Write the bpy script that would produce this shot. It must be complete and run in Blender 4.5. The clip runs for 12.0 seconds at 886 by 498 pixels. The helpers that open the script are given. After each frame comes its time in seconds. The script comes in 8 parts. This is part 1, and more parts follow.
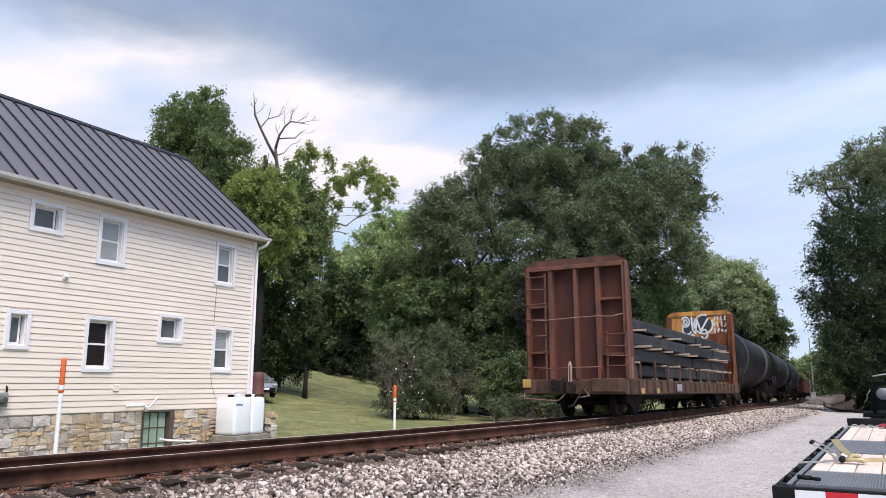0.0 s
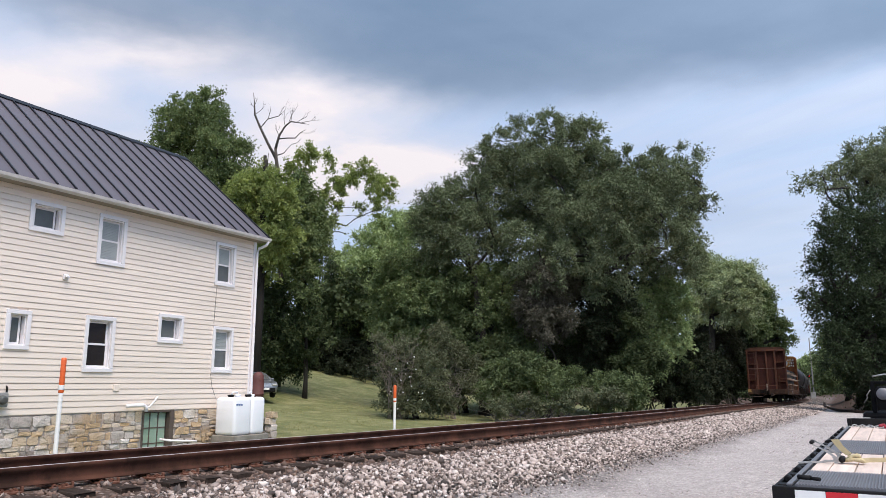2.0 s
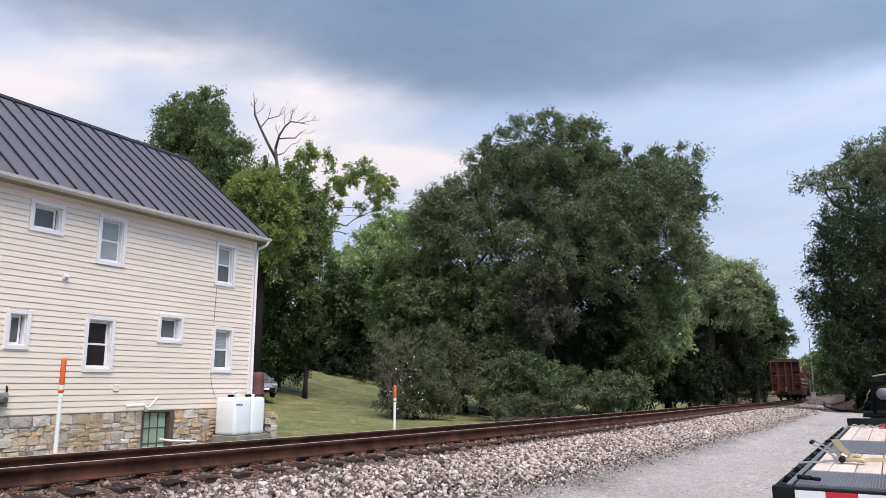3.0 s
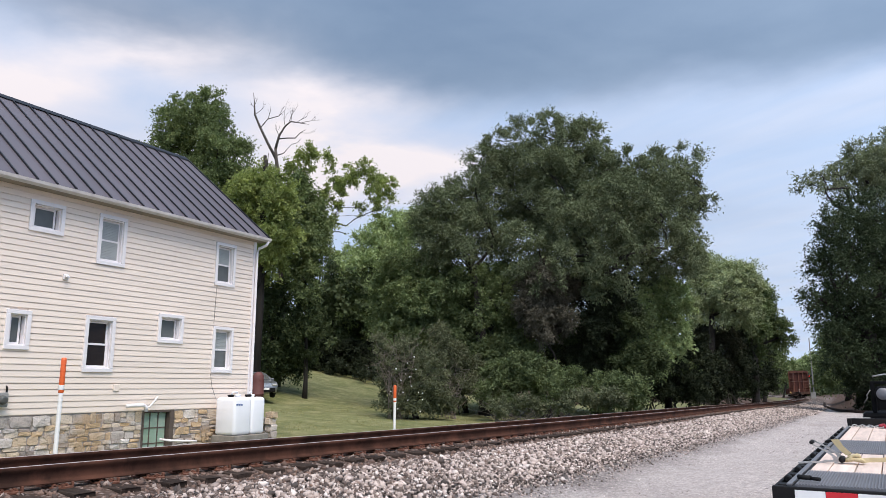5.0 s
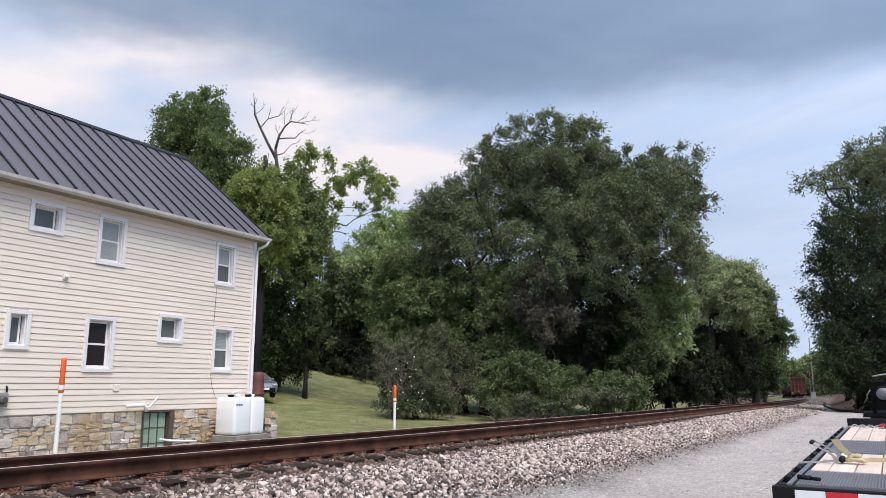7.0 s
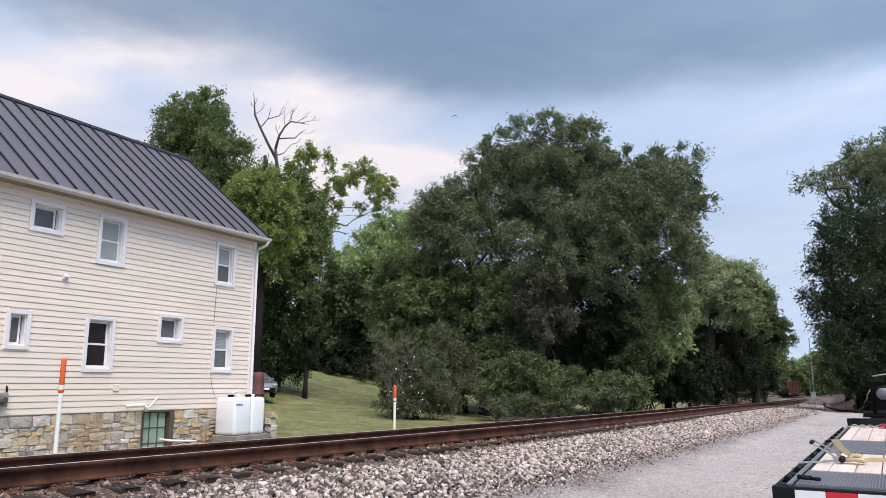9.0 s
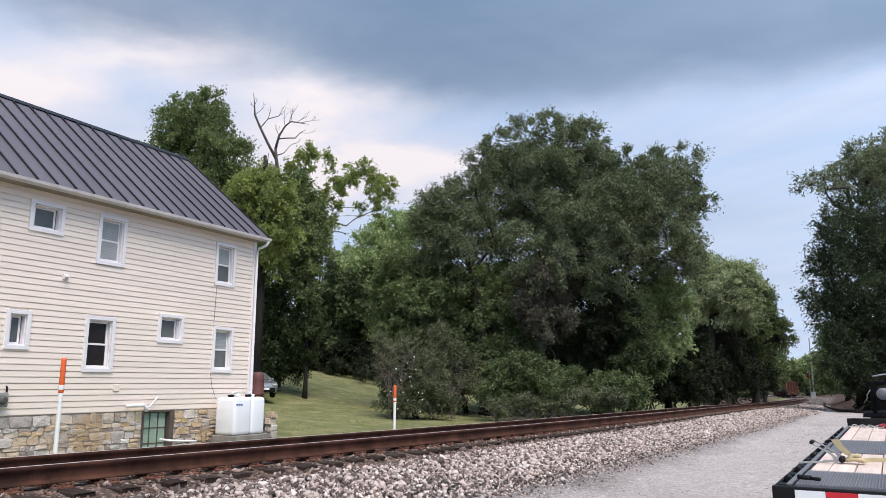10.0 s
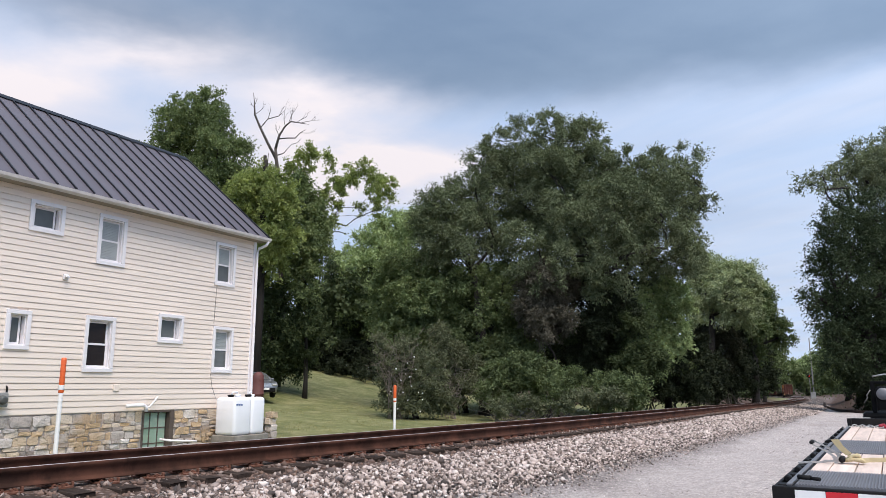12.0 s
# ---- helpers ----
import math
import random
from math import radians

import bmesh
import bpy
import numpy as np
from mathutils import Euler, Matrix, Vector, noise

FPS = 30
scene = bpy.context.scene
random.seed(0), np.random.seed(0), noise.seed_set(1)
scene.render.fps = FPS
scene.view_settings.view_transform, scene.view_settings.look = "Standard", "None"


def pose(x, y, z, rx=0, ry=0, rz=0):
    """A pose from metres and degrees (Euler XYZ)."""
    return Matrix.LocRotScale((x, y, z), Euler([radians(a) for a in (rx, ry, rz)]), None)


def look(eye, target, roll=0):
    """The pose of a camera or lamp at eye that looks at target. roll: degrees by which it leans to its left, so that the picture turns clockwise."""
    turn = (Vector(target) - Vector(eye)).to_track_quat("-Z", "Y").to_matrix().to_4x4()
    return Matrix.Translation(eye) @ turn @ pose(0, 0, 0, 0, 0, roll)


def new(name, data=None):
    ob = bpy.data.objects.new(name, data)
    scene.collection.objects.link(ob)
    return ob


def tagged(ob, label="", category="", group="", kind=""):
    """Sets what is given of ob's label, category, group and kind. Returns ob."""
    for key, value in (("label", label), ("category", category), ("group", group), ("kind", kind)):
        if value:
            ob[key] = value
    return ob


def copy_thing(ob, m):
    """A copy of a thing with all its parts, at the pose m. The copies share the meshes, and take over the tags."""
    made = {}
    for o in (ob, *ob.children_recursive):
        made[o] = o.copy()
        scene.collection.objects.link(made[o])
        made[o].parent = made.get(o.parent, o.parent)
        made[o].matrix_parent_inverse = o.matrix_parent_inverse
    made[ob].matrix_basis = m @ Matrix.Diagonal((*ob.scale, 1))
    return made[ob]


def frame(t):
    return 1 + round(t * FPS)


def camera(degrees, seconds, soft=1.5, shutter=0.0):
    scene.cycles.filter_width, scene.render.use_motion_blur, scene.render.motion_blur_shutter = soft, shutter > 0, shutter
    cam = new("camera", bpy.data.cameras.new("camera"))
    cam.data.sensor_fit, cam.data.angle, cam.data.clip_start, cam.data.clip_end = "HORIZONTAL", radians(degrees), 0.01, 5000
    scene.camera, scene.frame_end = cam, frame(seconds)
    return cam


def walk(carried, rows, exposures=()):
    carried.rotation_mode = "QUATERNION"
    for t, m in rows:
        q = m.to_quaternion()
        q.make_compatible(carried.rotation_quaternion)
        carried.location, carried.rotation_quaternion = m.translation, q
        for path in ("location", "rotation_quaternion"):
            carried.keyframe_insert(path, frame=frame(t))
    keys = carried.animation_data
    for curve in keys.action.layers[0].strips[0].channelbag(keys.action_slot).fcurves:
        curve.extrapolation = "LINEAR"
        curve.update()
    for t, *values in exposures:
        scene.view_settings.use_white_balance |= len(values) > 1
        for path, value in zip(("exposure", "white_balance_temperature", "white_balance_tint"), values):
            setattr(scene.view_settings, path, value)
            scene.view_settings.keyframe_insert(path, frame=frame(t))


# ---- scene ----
# ---------- camera: it stands still on the gravel lot ----------
cam = camera(62.18, 12.0, soft=0.6)
PLACE = pose(0, 0, 1.5, 100.5, 0.1, 0)
walk(cam, [(0.0, PLACE), (12.0, PLACE)], exposures=[(0.0, 0.15), (0.5, 0.05), (1.0, 0.0), (12.0, 0.0)])

# ---------- world: broken evening overcast, a soft sun through cloud ----------
SUN_ELEV, SUN_AZ = 60.0, 160.0      # degrees; the azimuth runs clockwise from +y
world = bpy.data.worlds.new("sky")
scene.world = world
world.use_nodes = True


def build_sky(nt):
    nt.nodes.clear()
    N, L = nt.nodes.new, nt.links.new
    out, bg = N("ShaderNodeOutputWorld"), N("ShaderNodeBackground")
    sky = N("ShaderNodeTexSky")
    sky.sky_type, sky.sun_disc = "NISHITA", False
    sky.sun_elevation, sky.sun_rotation = radians(SUN_ELEV), radians(SUN_AZ)
    sky.air_density, sky.dust_density, sky.ozone_density = 1.0, 1.0, 1.5
    co, sep = N("ShaderNodeTexCoord"), N("ShaderNodeSeparateXYZ")
    L(co.outputs["Generated"], sep.inputs[0])

    def mth(op, a, b=None, c=None, clamp=False):
        n = N("ShaderNodeMath")
        n.operation, n.use_clamp = op, clamp
        for i, v in enumerate((a, b, c)):
            if v is None:
                continue
            if isinstance(v, (int, float)):
                n.inputs[i].default_value = v
            else:
                L(v, n.inputs[i])
        return n.outputs[0]

    # the cloud deck is a level sheet: directions meet it at (x, y) / z
    zz = mth("ADD", mth("MAXIMUM", sep.outputs[2], 0.0), 0.10)
    px, py = mth("DIVIDE", sep.outputs[0], zz), mth("DIVIDE", sep.outputs[1], zz)
    comb = N("ShaderNodeCombineXYZ")
    L(px, comb.inputs[0]); L(py, comb.inputs[1])

    def nse(scale, detail, rough, off, sx=1.0, sy=1.0, dist=0.0):
        m = N("ShaderNodeMapping")
        m.inputs["Location"].default_value = off
        m.inputs["Scale"].default_value = (sx, sy, 1)
        L(comb.outputs[0], m.inputs[0])
        n = N("ShaderNodeTexNoise")
        n.inputs["Scale"].default_value, n.inputs["Detail"].default_value = scale, detail
        n.inputs["Roughness"].default_value, n.inputs["Distortion"].default_value = rough, dist
        L(m.outputs[0], n.inputs["Vector"])
        return n.outputs[0]

    # the clouds' edges are torn: shift the sheet by a slow noise before laying them out
    tear = N("ShaderNodeTexNoise")
    tear.inputs["Scale"].default_value, tear.inputs["Detail"].default_value, tear.inputs["Roughness"].default_value = 2.1, 5, 0.55
    L(comb.outputs[0], tear.inputs["Vector"])
    tsep = N("ShaderNodeSeparateColor")
    L(tear.outputs["Color"], tsep.inputs[0])
    wx = mth("ADD", px, mth("MULTIPLY", mth("SUBTRACT", tsep.outputs[0], 0.5), 0.34))
    wy = mth("ADD", py, mth("MULTIPLY", mth("SUBTRACT", tsep.outputs[1], 0.5), 0.34))
    big = nse(0.9, 4, 0.5, (3.1, 0.7, 0.0), 0.8, 1.0, 0.4)
    fine = nse(2.6, 6, 0.55, (1.3, 4.2, 0.0), 0.85, 1.0, 0.25)

    # thin streaks run slantwise
    turned = N("ShaderNodeMapping")
    turned.vector_type = "TEXTURE"
    turned.inputs["Rotation"].default_value = (0, 0, radians(-55))
    turned.inputs["Scale"].default_value = (1.6, 0.32, 1)
    L(comb.outputs[0], turned.inputs[0])
    sn = N("ShaderNodeTexNoise")
    sn.inputs["Scale"].default_value, sn.inputs["Detail"].default_value, sn.inputs["Roughness"].default_value = 1.1, 6, 0.55
    L(turned.outputs[0], sn.inputs["Vector"])
    streak = mth("MULTIPLY", mth("SUBTRACT", sn.outputs[0], 0.40), 3.2, clamp=True)

    def blob(cx, cy, rx, ry):
        dx = mth("MULTIPLY", mth("SUBTRACT", wx, cx), 1 / rx)
        dy = mth("MULTIPLY", mth("SUBTRACT", wy, cy), 1 / ry)
        d = mth("ADD", mth("MULTIPLY", dx, dx), mth("MULTIPLY", dy, dy))
        return mth("POWER", 2.718, mth("MULTIPLY", d, -1.0))

    def total(*parts):
        out_ = parts[0]
        for q in parts[1:]:
            out_ = mth("ADD", out_, q)
        return out_

    # the dark deck overhead: its far edge bows towards the viewer at both sides
    off = mth("SUBTRACT", wx, 0.18)
    edge = mth("SUBTRACT", 1.97, mth("MULTIPLY", mth("MINIMUM", mth("MULTIPLY", off, off), 1.8), 0.33))
    deck = mth("MULTIPLY", mth("ADD", mth("SUBTRACT", edge, wy), 0.17), 2.6, clamp=True)
    deck = mth("MULTIPLY", mth("MULTIPLY", deck, deck), mth("SUBTRACT", 3.0, mth("MULTIPLY", deck, 2.0)))
    gaps = total(blob(-0.72, 1.72, 0.22, 0.14), blob(-1.12, 1.80, 0.26, 0.15), blob(-0.36, 1.94, 0.24, 0.12), blob(-0.12, 2.40, 0.24, 0.16), blob(-0.42, 2.22, 0.26, 0.16), blob(-0.38, 2.65, 0.45, 0.30), blob(-1.3, 2.3, 0.5, 0.35))
    white = mth("MULTIPLY", gaps, mth("ADD", 0.9, mth("MULTIPLY", mth("SUBTRACT", fine, 0.5), 2.2)), clamp=True)
    pale = mth("MULTIPLY", blob(-1.02, 1.40, 0.34, 0.13), 0.6, clamp=True)

    def mix(f, a, b):
        m = N("ShaderNodeMix")
        m.data_type = "RGBA"
        L(f, m.inputs[0])
        for i, v in ((6, a), (7, b)):
            if isinstance(v, tuple):
                m.inputs[i].default_value = (*v, 1)
            else:
                L(v, m.inputs[i])
        return m.outputs[2]

    blue = mix(mth("MULTIPLY", mth("ADD", sep.outputs[2], 0.0), 1.6, clamp=True), (0.60, 0.72, 0.93), (0.36, 0.49, 0.735))
    clear = mix(mth("MULTIPLY", streak, 0.5), blue, (0.70, 0.73, 0.85))
    grey = mth("MULTIPLY", mth("SUBTRACT", mth("ADD", mth("MULTIPLY", fine, 0.4), mth("MULTIPLY", big, 0.6)), 0.46), 5.0, clamp=True)
    clear = mix(mth("MULTIPLY", grey, 0.30), clear, (0.40, 0.48, 0.64))
    body = mix(mth("MULTIPLY", mth("SUBTRACT", mth("ADD", mth("MULTIPLY", fine, 0.45), mth("MULTIPLY", big, 0.55)), 0.36), 3.2, clamp=True), (0.160, 0.235, 0.360), (0.250, 0.335, 0.470))
    body = mix(pale, body, (0.50, 0.52, 0.62))
    cloudy = mix(deck, clear, body)
    cloudy = mix(white, cloudy, (0.90, 0.835, 0.865))
    # the open sky beyond the clouds adds its own light
    addn = N("ShaderNodeMix")
    addn.data_type, addn.blend_type = "RGBA", "ADD"
    addn.inputs[0].default_value = 1.0
    scl = N("ShaderNodeMix")
    scl.data_type, scl.blend_type = "RGBA", "MULTIPLY"
    scl.inputs[0].default_value = 1.0
    L(sky.outputs[0], scl.inputs[6])
    scl.inputs[7].default_value = (0.006, 0.006, 0.006, 1)
    L(cloudy, addn.inputs[6]); L(scl.outputs[2], addn.inputs[7])
    # the cloud sheet is brighter on the sun's side, behind the camera
    sd = (math.sin(radians(SUN_AZ)) * math.cos(radians(SUN_ELEV)), math.cos(radians(SUN_AZ)) * math.cos(radians(SUN_ELEV)), math.sin(radians(SUN_ELEV)))
    dot = N("ShaderNodeVectorMath")
    dot.operation = "DOT_PRODUCT"
    L(co.outputs["Generated"], dot.inputs[0])
    dot.inputs[1].default_value = sd
    near_sun = mth("POWER", mth("MAXIMUM", mth("ADD", mth("MULTIPLY", dot.outputs["Value"], 0.8), 0.2), 0.0), 1.5)
    boost = mth("ADD", 1.0, mth("MULTIPLY", near_sun, 2.2))
    lit = N("ShaderNodeVectorMath")
    lit.operation = "SCALE"
    L(addn.outputs[2], lit.inputs[0]); L(boost, lit.inputs["Scale"])
    L(lit.outputs[0], bg.inputs[0])
    bg.inputs[1].default_value = 1.0
    L(bg.outputs[0], out.inputs[0])


build_sky(world.node_tree)
sun = new("sun", bpy.data.lights.new("sun", "SUN"))
sun.data.energy, sun.data.angle, sun.data.color = 4.1, radians(40), (1.0, 0.90, 0.80)
_a, _e = radians(SUN_AZ), radians(SUN_ELEV)
sun.matrix_world = look((0, 0, 40), (-math.sin(_a) * math.cos(_e), -math.cos(_a) * math.cos(_e), 40 - math.sin(_e)))

# ---------- the line of the railway: s along it, w across it (right of the centre is positive) ----------
S_KNOT = np.array([-60, -16, 0, 30, 60, 100, 160, 240, 320, 520.0])
AZ_KNOT = np.array([36.5, 34.1, 31.4, 28.7, 28.1, 27.0, 24.7, 23.6, 22.4, 12.0])
Z_KNOT_S = np.array([-60, -16, 20, 60, 110, 170, 240, 320, 520.0])
Z_KNOT = np.array([1.0, 0.71, 0.45, -0.14, -0.65, -1.37, -2.35, -3.51, -6.0])
TS = np.arange(-60, 520.1, 0.5)
_az = np.radians(np.interp(TS, S_KNOT, AZ_KNOT))
_kern = np.ones(41) / 41
_az = np.convolve(np.pad(_az, 20, mode="edge"), _kern, mode="valid")
TZ = np.convolve(np.pad(np.interp(TS, Z_KNOT_S, Z_KNOT), 20, mode="reflect", reflect_type="odd"), _kern, mode="valid")
TX = np.cumsum(np.sin(_az)) * 0.5
TY = np.cumsum(np.cos(_az)) * 0.5
_i0 = int(np.argmin(abs(TS)))
TX += 3.81 - TX[_i0]
TY += 21.46 - TY[_i0]


def on_track(s, w=0.0, dz=0.0):
    """World place at s metres along the line, w metres to its right, dz over the rail heads."""
    a = np.interp(s, TS, _az)
    return (np.interp(s, TS, TX) + w * np.cos(a), np.interp(s, TS, TY) - w * np.sin(a), np.interp(s, TS, TZ) + dz)


def track_az(s):
    return float(np.interp(s, TS, _az))


def across(x, y):
    """s and w of places in the plan (arrays)."""
    x, y = np.atleast_1d(np.asarray(x, float)), np.atleast_1d(np.asarray(y, float))
    so, wo = np.empty_like(x), np.empty_like(x)
    step = 4
    for i in range(0, len(x), 20000):
        xx, yy = x[i:i + 20000, None], y[i:i + 20000, None]
        k = np.argmin((xx - TX[None, ::step]) ** 2 + (yy - TY[None, ::step]) ** 2, axis=1) * step
        dx, dy = xx[:, 0] - TX[k], yy[:, 0] - TY[k]
        so[i:i + 20000] = TS[k] + dx * np.sin(_az[k]) + dy * np.cos(_az[k])
        wo[i:i + 20000] = dx * np.cos(_az[k]) - dy * np.sin(_az[k])
    return so, wo


def ramp(v, a, b):
    u = np.clip((v - a) / (b - a), 0, 1)
    return u * u * (3 - 2 * u)


def lot_edge(s):
    """How far the gravel reaches to the right of the line."""
    return np.interp(s, [28, 33, 36.5, 41, 61, 100], [14, 9, 6.4, 5.1, 3.7, 3.3])


def ground_height(x, y):
    """Height of the ground sheet (arrays)."""
    s, w = across(x, y)
    zt = np.interp(s, TS, TZ)
    bed = zt - 0.235 - 0.07 * ramp(w, 0.95, 1.25)
    lot = np.minimum(zt - 0.58, 0.02)
    lawn = zt - 0.80 + 0.065 * np.clip(-w - 10.0, 0, 12) + 0.19 * np.clip(-w - 22.0, 0, 16) + 0.01 * np.clip(-w - 36, 0, 400)
    right = bed + (lot - bed) * (0.5 * ramp(w, 1.25, 5.2) + 0.5 * np.clip((w - 1.25) / 3.9, 0, 1))
    left = bed + (lawn - bed) * ramp(-w, 1.6, 4.2)
    z = np.where(w > 0, right, left)
    z = z + 0.42 * np.clip(w - lot_edge(s) - 0.9, 0, 2.2) * ramp(s, 42, 58) + 0.1 * np.clip(w - 9, 0, 8) * ramp(s, 40, 60) + 0.02 * np.clip(w - 22, 0, 300) * ramp(s, 10, 60)
    return z


# ---------- materials ----------


class Nodes:
    """Short hand for a node material."""

    def __init__(self, name):
        self.m = bpy.data.materials.new(name)
        self.m.use_nodes = True
        self.t = self.m.node_tree
        self.b = self.t.nodes["Principled BSDF"]
        self.out = self.t.nodes["Material Output"]

    def n(self, kind, **sets):
        node = self.t.nodes.new(kind)
        for k, v in sets.items():
            node.inputs[k.replace("_", " ")].default_value = v
        return node

    def link(self, a, b):
        self.t.links.new(a, b)

    def coord(self, kind="Object", scale=(1, 1, 1)):
        c, m = self.n("ShaderNodeTexCoord"), self.n("ShaderNodeMapping")
        m.inputs["Scale"].default_value = scale
        self.link(c.outputs[kind], m.inputs[0])
        return m.outputs[0]

    def world_pos(self, scale=(1, 1, 1)):
        c, m = self.n("ShaderNodeNewGeometry"), self.n("ShaderNodeMapping")
        m.inputs["Scale"].default_value = scale
        self.link(c.outputs["Position"], m.inputs[0])
        return m.outputs[0]

    def noise(self, vec, scale, detail=4, rough=0.55, dist=0.0):
        k = self.n("ShaderNodeTexNoise", Scale=scale, Detail=detail, Roughness=rough, Distortion=dist)
        self.link(vec, k.inputs["Vector"])
        return k.outputs[0]

    def ramp(self, fac, stops):
        k = self.n("ShaderNodeValToRGB")
        el = k.color_ramp.elements
        while len(el) < len(stops):
            el.new(0.5)
        for e, (p, c) in zip(el, stops):
            e.position, e.color = p, (*c, 1) if len(c) == 3 else c
        self.link(fac, k.inputs[0])
        return k.outputs[0]

    def mix(self, fac, a, b, blend="MIX"):
        k = self.n("ShaderNodeMix")
        k.data_type, k.blend_type = "RGBA", blend
        for i, v in ((0, fac), (6, a), (7, b)):
            if isinstance(v, (int, float)):
                k.inputs[i].default_value = v
            elif isinstance(v, tuple):
                k.inputs[i].default_value = (*v, 1)
            else:
                self.link(v, k.inputs[i])
        return k.outputs[2]

    def math(self, op, a, b=0.0, clamp=False):
        k = self.n("ShaderNodeMath")
        k.operation, k.use_clamp = op, clamp
        for i, v in ((0, a), (1, b)):
            if isinstance(v, (int, float)):
                k.inputs[i].default_value = v
            else:
                self.link(v, k.inputs[i])
        return k.outputs[0]

    def bump(self, height, strength=0.3, distance=0.01):
        k = self.n("ShaderNodeBump", Strength=strength, Distance=distance)
        self.link(height, k.inputs["Height"])
        self.link(k.outputs[0], self.b.inputs["Normal"])

    def island(self):
        return self.n("ShaderNodeNewGeometry").outputs["Random Per Island"]

    def rand(self):
        return self.n("ShaderNodeObjectInfo").outputs["Random"]


def dim(c, f):
    return tuple(v * f for v in c)


def surface(name, base, rough=0.6, metal=0.0, var=0.18, scale=1.5, grain=40.0, bump=0.15, dirt=None, dirt_amt=0.4, dirt_scale=2.0,
            stretch=(1, 1, 1), by_piece=0.0, coat=0.0, spec=0.5):
    """A general painted, stained or weathered surface: two scales of variation, optional dirt, fine relief."""
    k = Nodes(name)
    v = k.coord("Object", stretch)
    big = k.noise(v, scale, 5, 0.6)
    small = k.noise(v, grain, 4, 0.6)
    col = k.ramp(big, [(0.3, dim(base, 1 - var)), (0.72, dim(base, 1 + var))])
    col = k.mix(k.math("MULTIPLY", small, var * 0.9), col, dim(base, 0.55))
    if dirt:
        d = k.noise(v, dirt_scale, 8, 0.65, 0.3)
        f = k.ramp(d, [(0.5 - 0.28 * dirt_amt, (0, 0, 0)), (0.78 - 0.2 * dirt_amt, (1, 1, 1))])
        col = k.mix(k.math("MULTIPLY", f, min(1.0, dirt_amt * 1.5)), col, dirt)
    if by_piece:
        r = k.rand()
        col = k.mix(1.0, col, k.ramp(r, [(0, dim((1, 1, 1), 1 - by_piece)), (1, dim((1, 1, 1), 1 + by_piece * 0.6))]), "MULTIPLY")
    k.link(col, k.b.inputs["Base Color"])
    rr = k.math("ADD", k.math("MULTIPLY", big, 0.22), rough - 0.11, True)
    k.link(rr, k.b.inputs["Roughness"])
    k.b.inputs["Metallic"].default_value = metal
    k.b.inputs["Specular IOR Level"].default_value = spec
    k.b.inputs["Coat Weight"].default_value = coat
    if bump:
        k.bump(k.math("ADD", small, k.math("MULTIPLY", big, 0.6)), bump, 0.01)
    return k.m


def leaf_material(name, dark, light, yellow=None, yellow_amt=0.1, trans=0.25):
    k = Nodes(name)
    dark, light = [(c[0] * 1.08, c[1], c[2] * 1.05) for c in (dim(dark, 1.15), dim(light, 1.2))]
    r = k.island()
    p = k.world_pos()
    big = k.noise(p, 0.45, 3, 0.6)
    mixed = k.math("ADD", k.math("MULTIPLY", r, 0.22), k.math("ADD", k.math("MULTIPLY", big, 0.52), k.math("MULTIPLY", k.noise(p, 1.5, 2, 0.5), 0.42)))
    col = k.ramp(mixed, [(0.30, dark), (0.80, light)])
    if yellow:
        f = k.ramp(k.math("ADD", k.math("MULTIPLY", k.noise(p, 0.9, 3), 0.7), k.math("MULTIPLY", r, 0.4)), [(0.72 - yellow_amt, (0, 0, 0)), (0.86 - yellow_amt * 0.5, (1, 1, 1))])
        col = k.mix(f, col, yellow)
    k.link(col, k.b.inputs["Base Color"])
    k.b.inputs["Roughness"].default_value = 0.65
    k.b.inputs["Specular IOR Level"].default_value = 0.16
    tr, ms = k.n("ShaderNodeBsdfTranslucent"), k.n("ShaderNodeMixShader")
    k.link(k.mix(1.0, col, (1.15, 1.25, 0.75), "MULTIPLY"), tr.inputs[0])
    ms.inputs[0].default_value = trans
    k.link(k.b.outputs[0], ms.inputs[1])
    k.link(tr.outputs[0], ms.inputs[2])
    k.link(ms.outputs[0], k.out.inputs[0])
    return k.m


def stone_material(name, stops, bump=0.5):
    k = Nodes(name)
    v = k.world_pos()
    r = k.island()
    col = k.ramp(r, stops)
    col = k.mix(k.math("MULTIPLY", k.noise(v, 55, 5), 0.3), col, (0.16, 0.14, 0.13))
    k.link(col, k.b.inputs["Base Color"])
    k.b.inputs["Roughness"].default_value = 0.85
    k.bump(k.noise(v, 120, 4), bump, 0.004)
    return k.m


def glass_material(name, tint=(0.07, 0.073, 0.07), rough=0.06):
    k = Nodes(name)
    k.link(k.ramp(k.noise(k.world_pos(), 1.3, 3), [(0.3, tint), (0.8, dim(tint, 1.8))]), k.b.inputs["Base Color"])
    k.b.inputs["Roughness"].default_value = rough
    k.b.inputs["Specular IOR Level"].default_value = 0.5
    return k.m


def lamp_material(name, colour, strength):
    k = Nodes(name)
    k.b.inputs["Base Color"].default_value = (*colour, 1)
    k.b.inputs["Emission Color"].default_value = (*colour, 1)
    k.b.inputs["Emission Strength"].default_value = strength
    return k.m


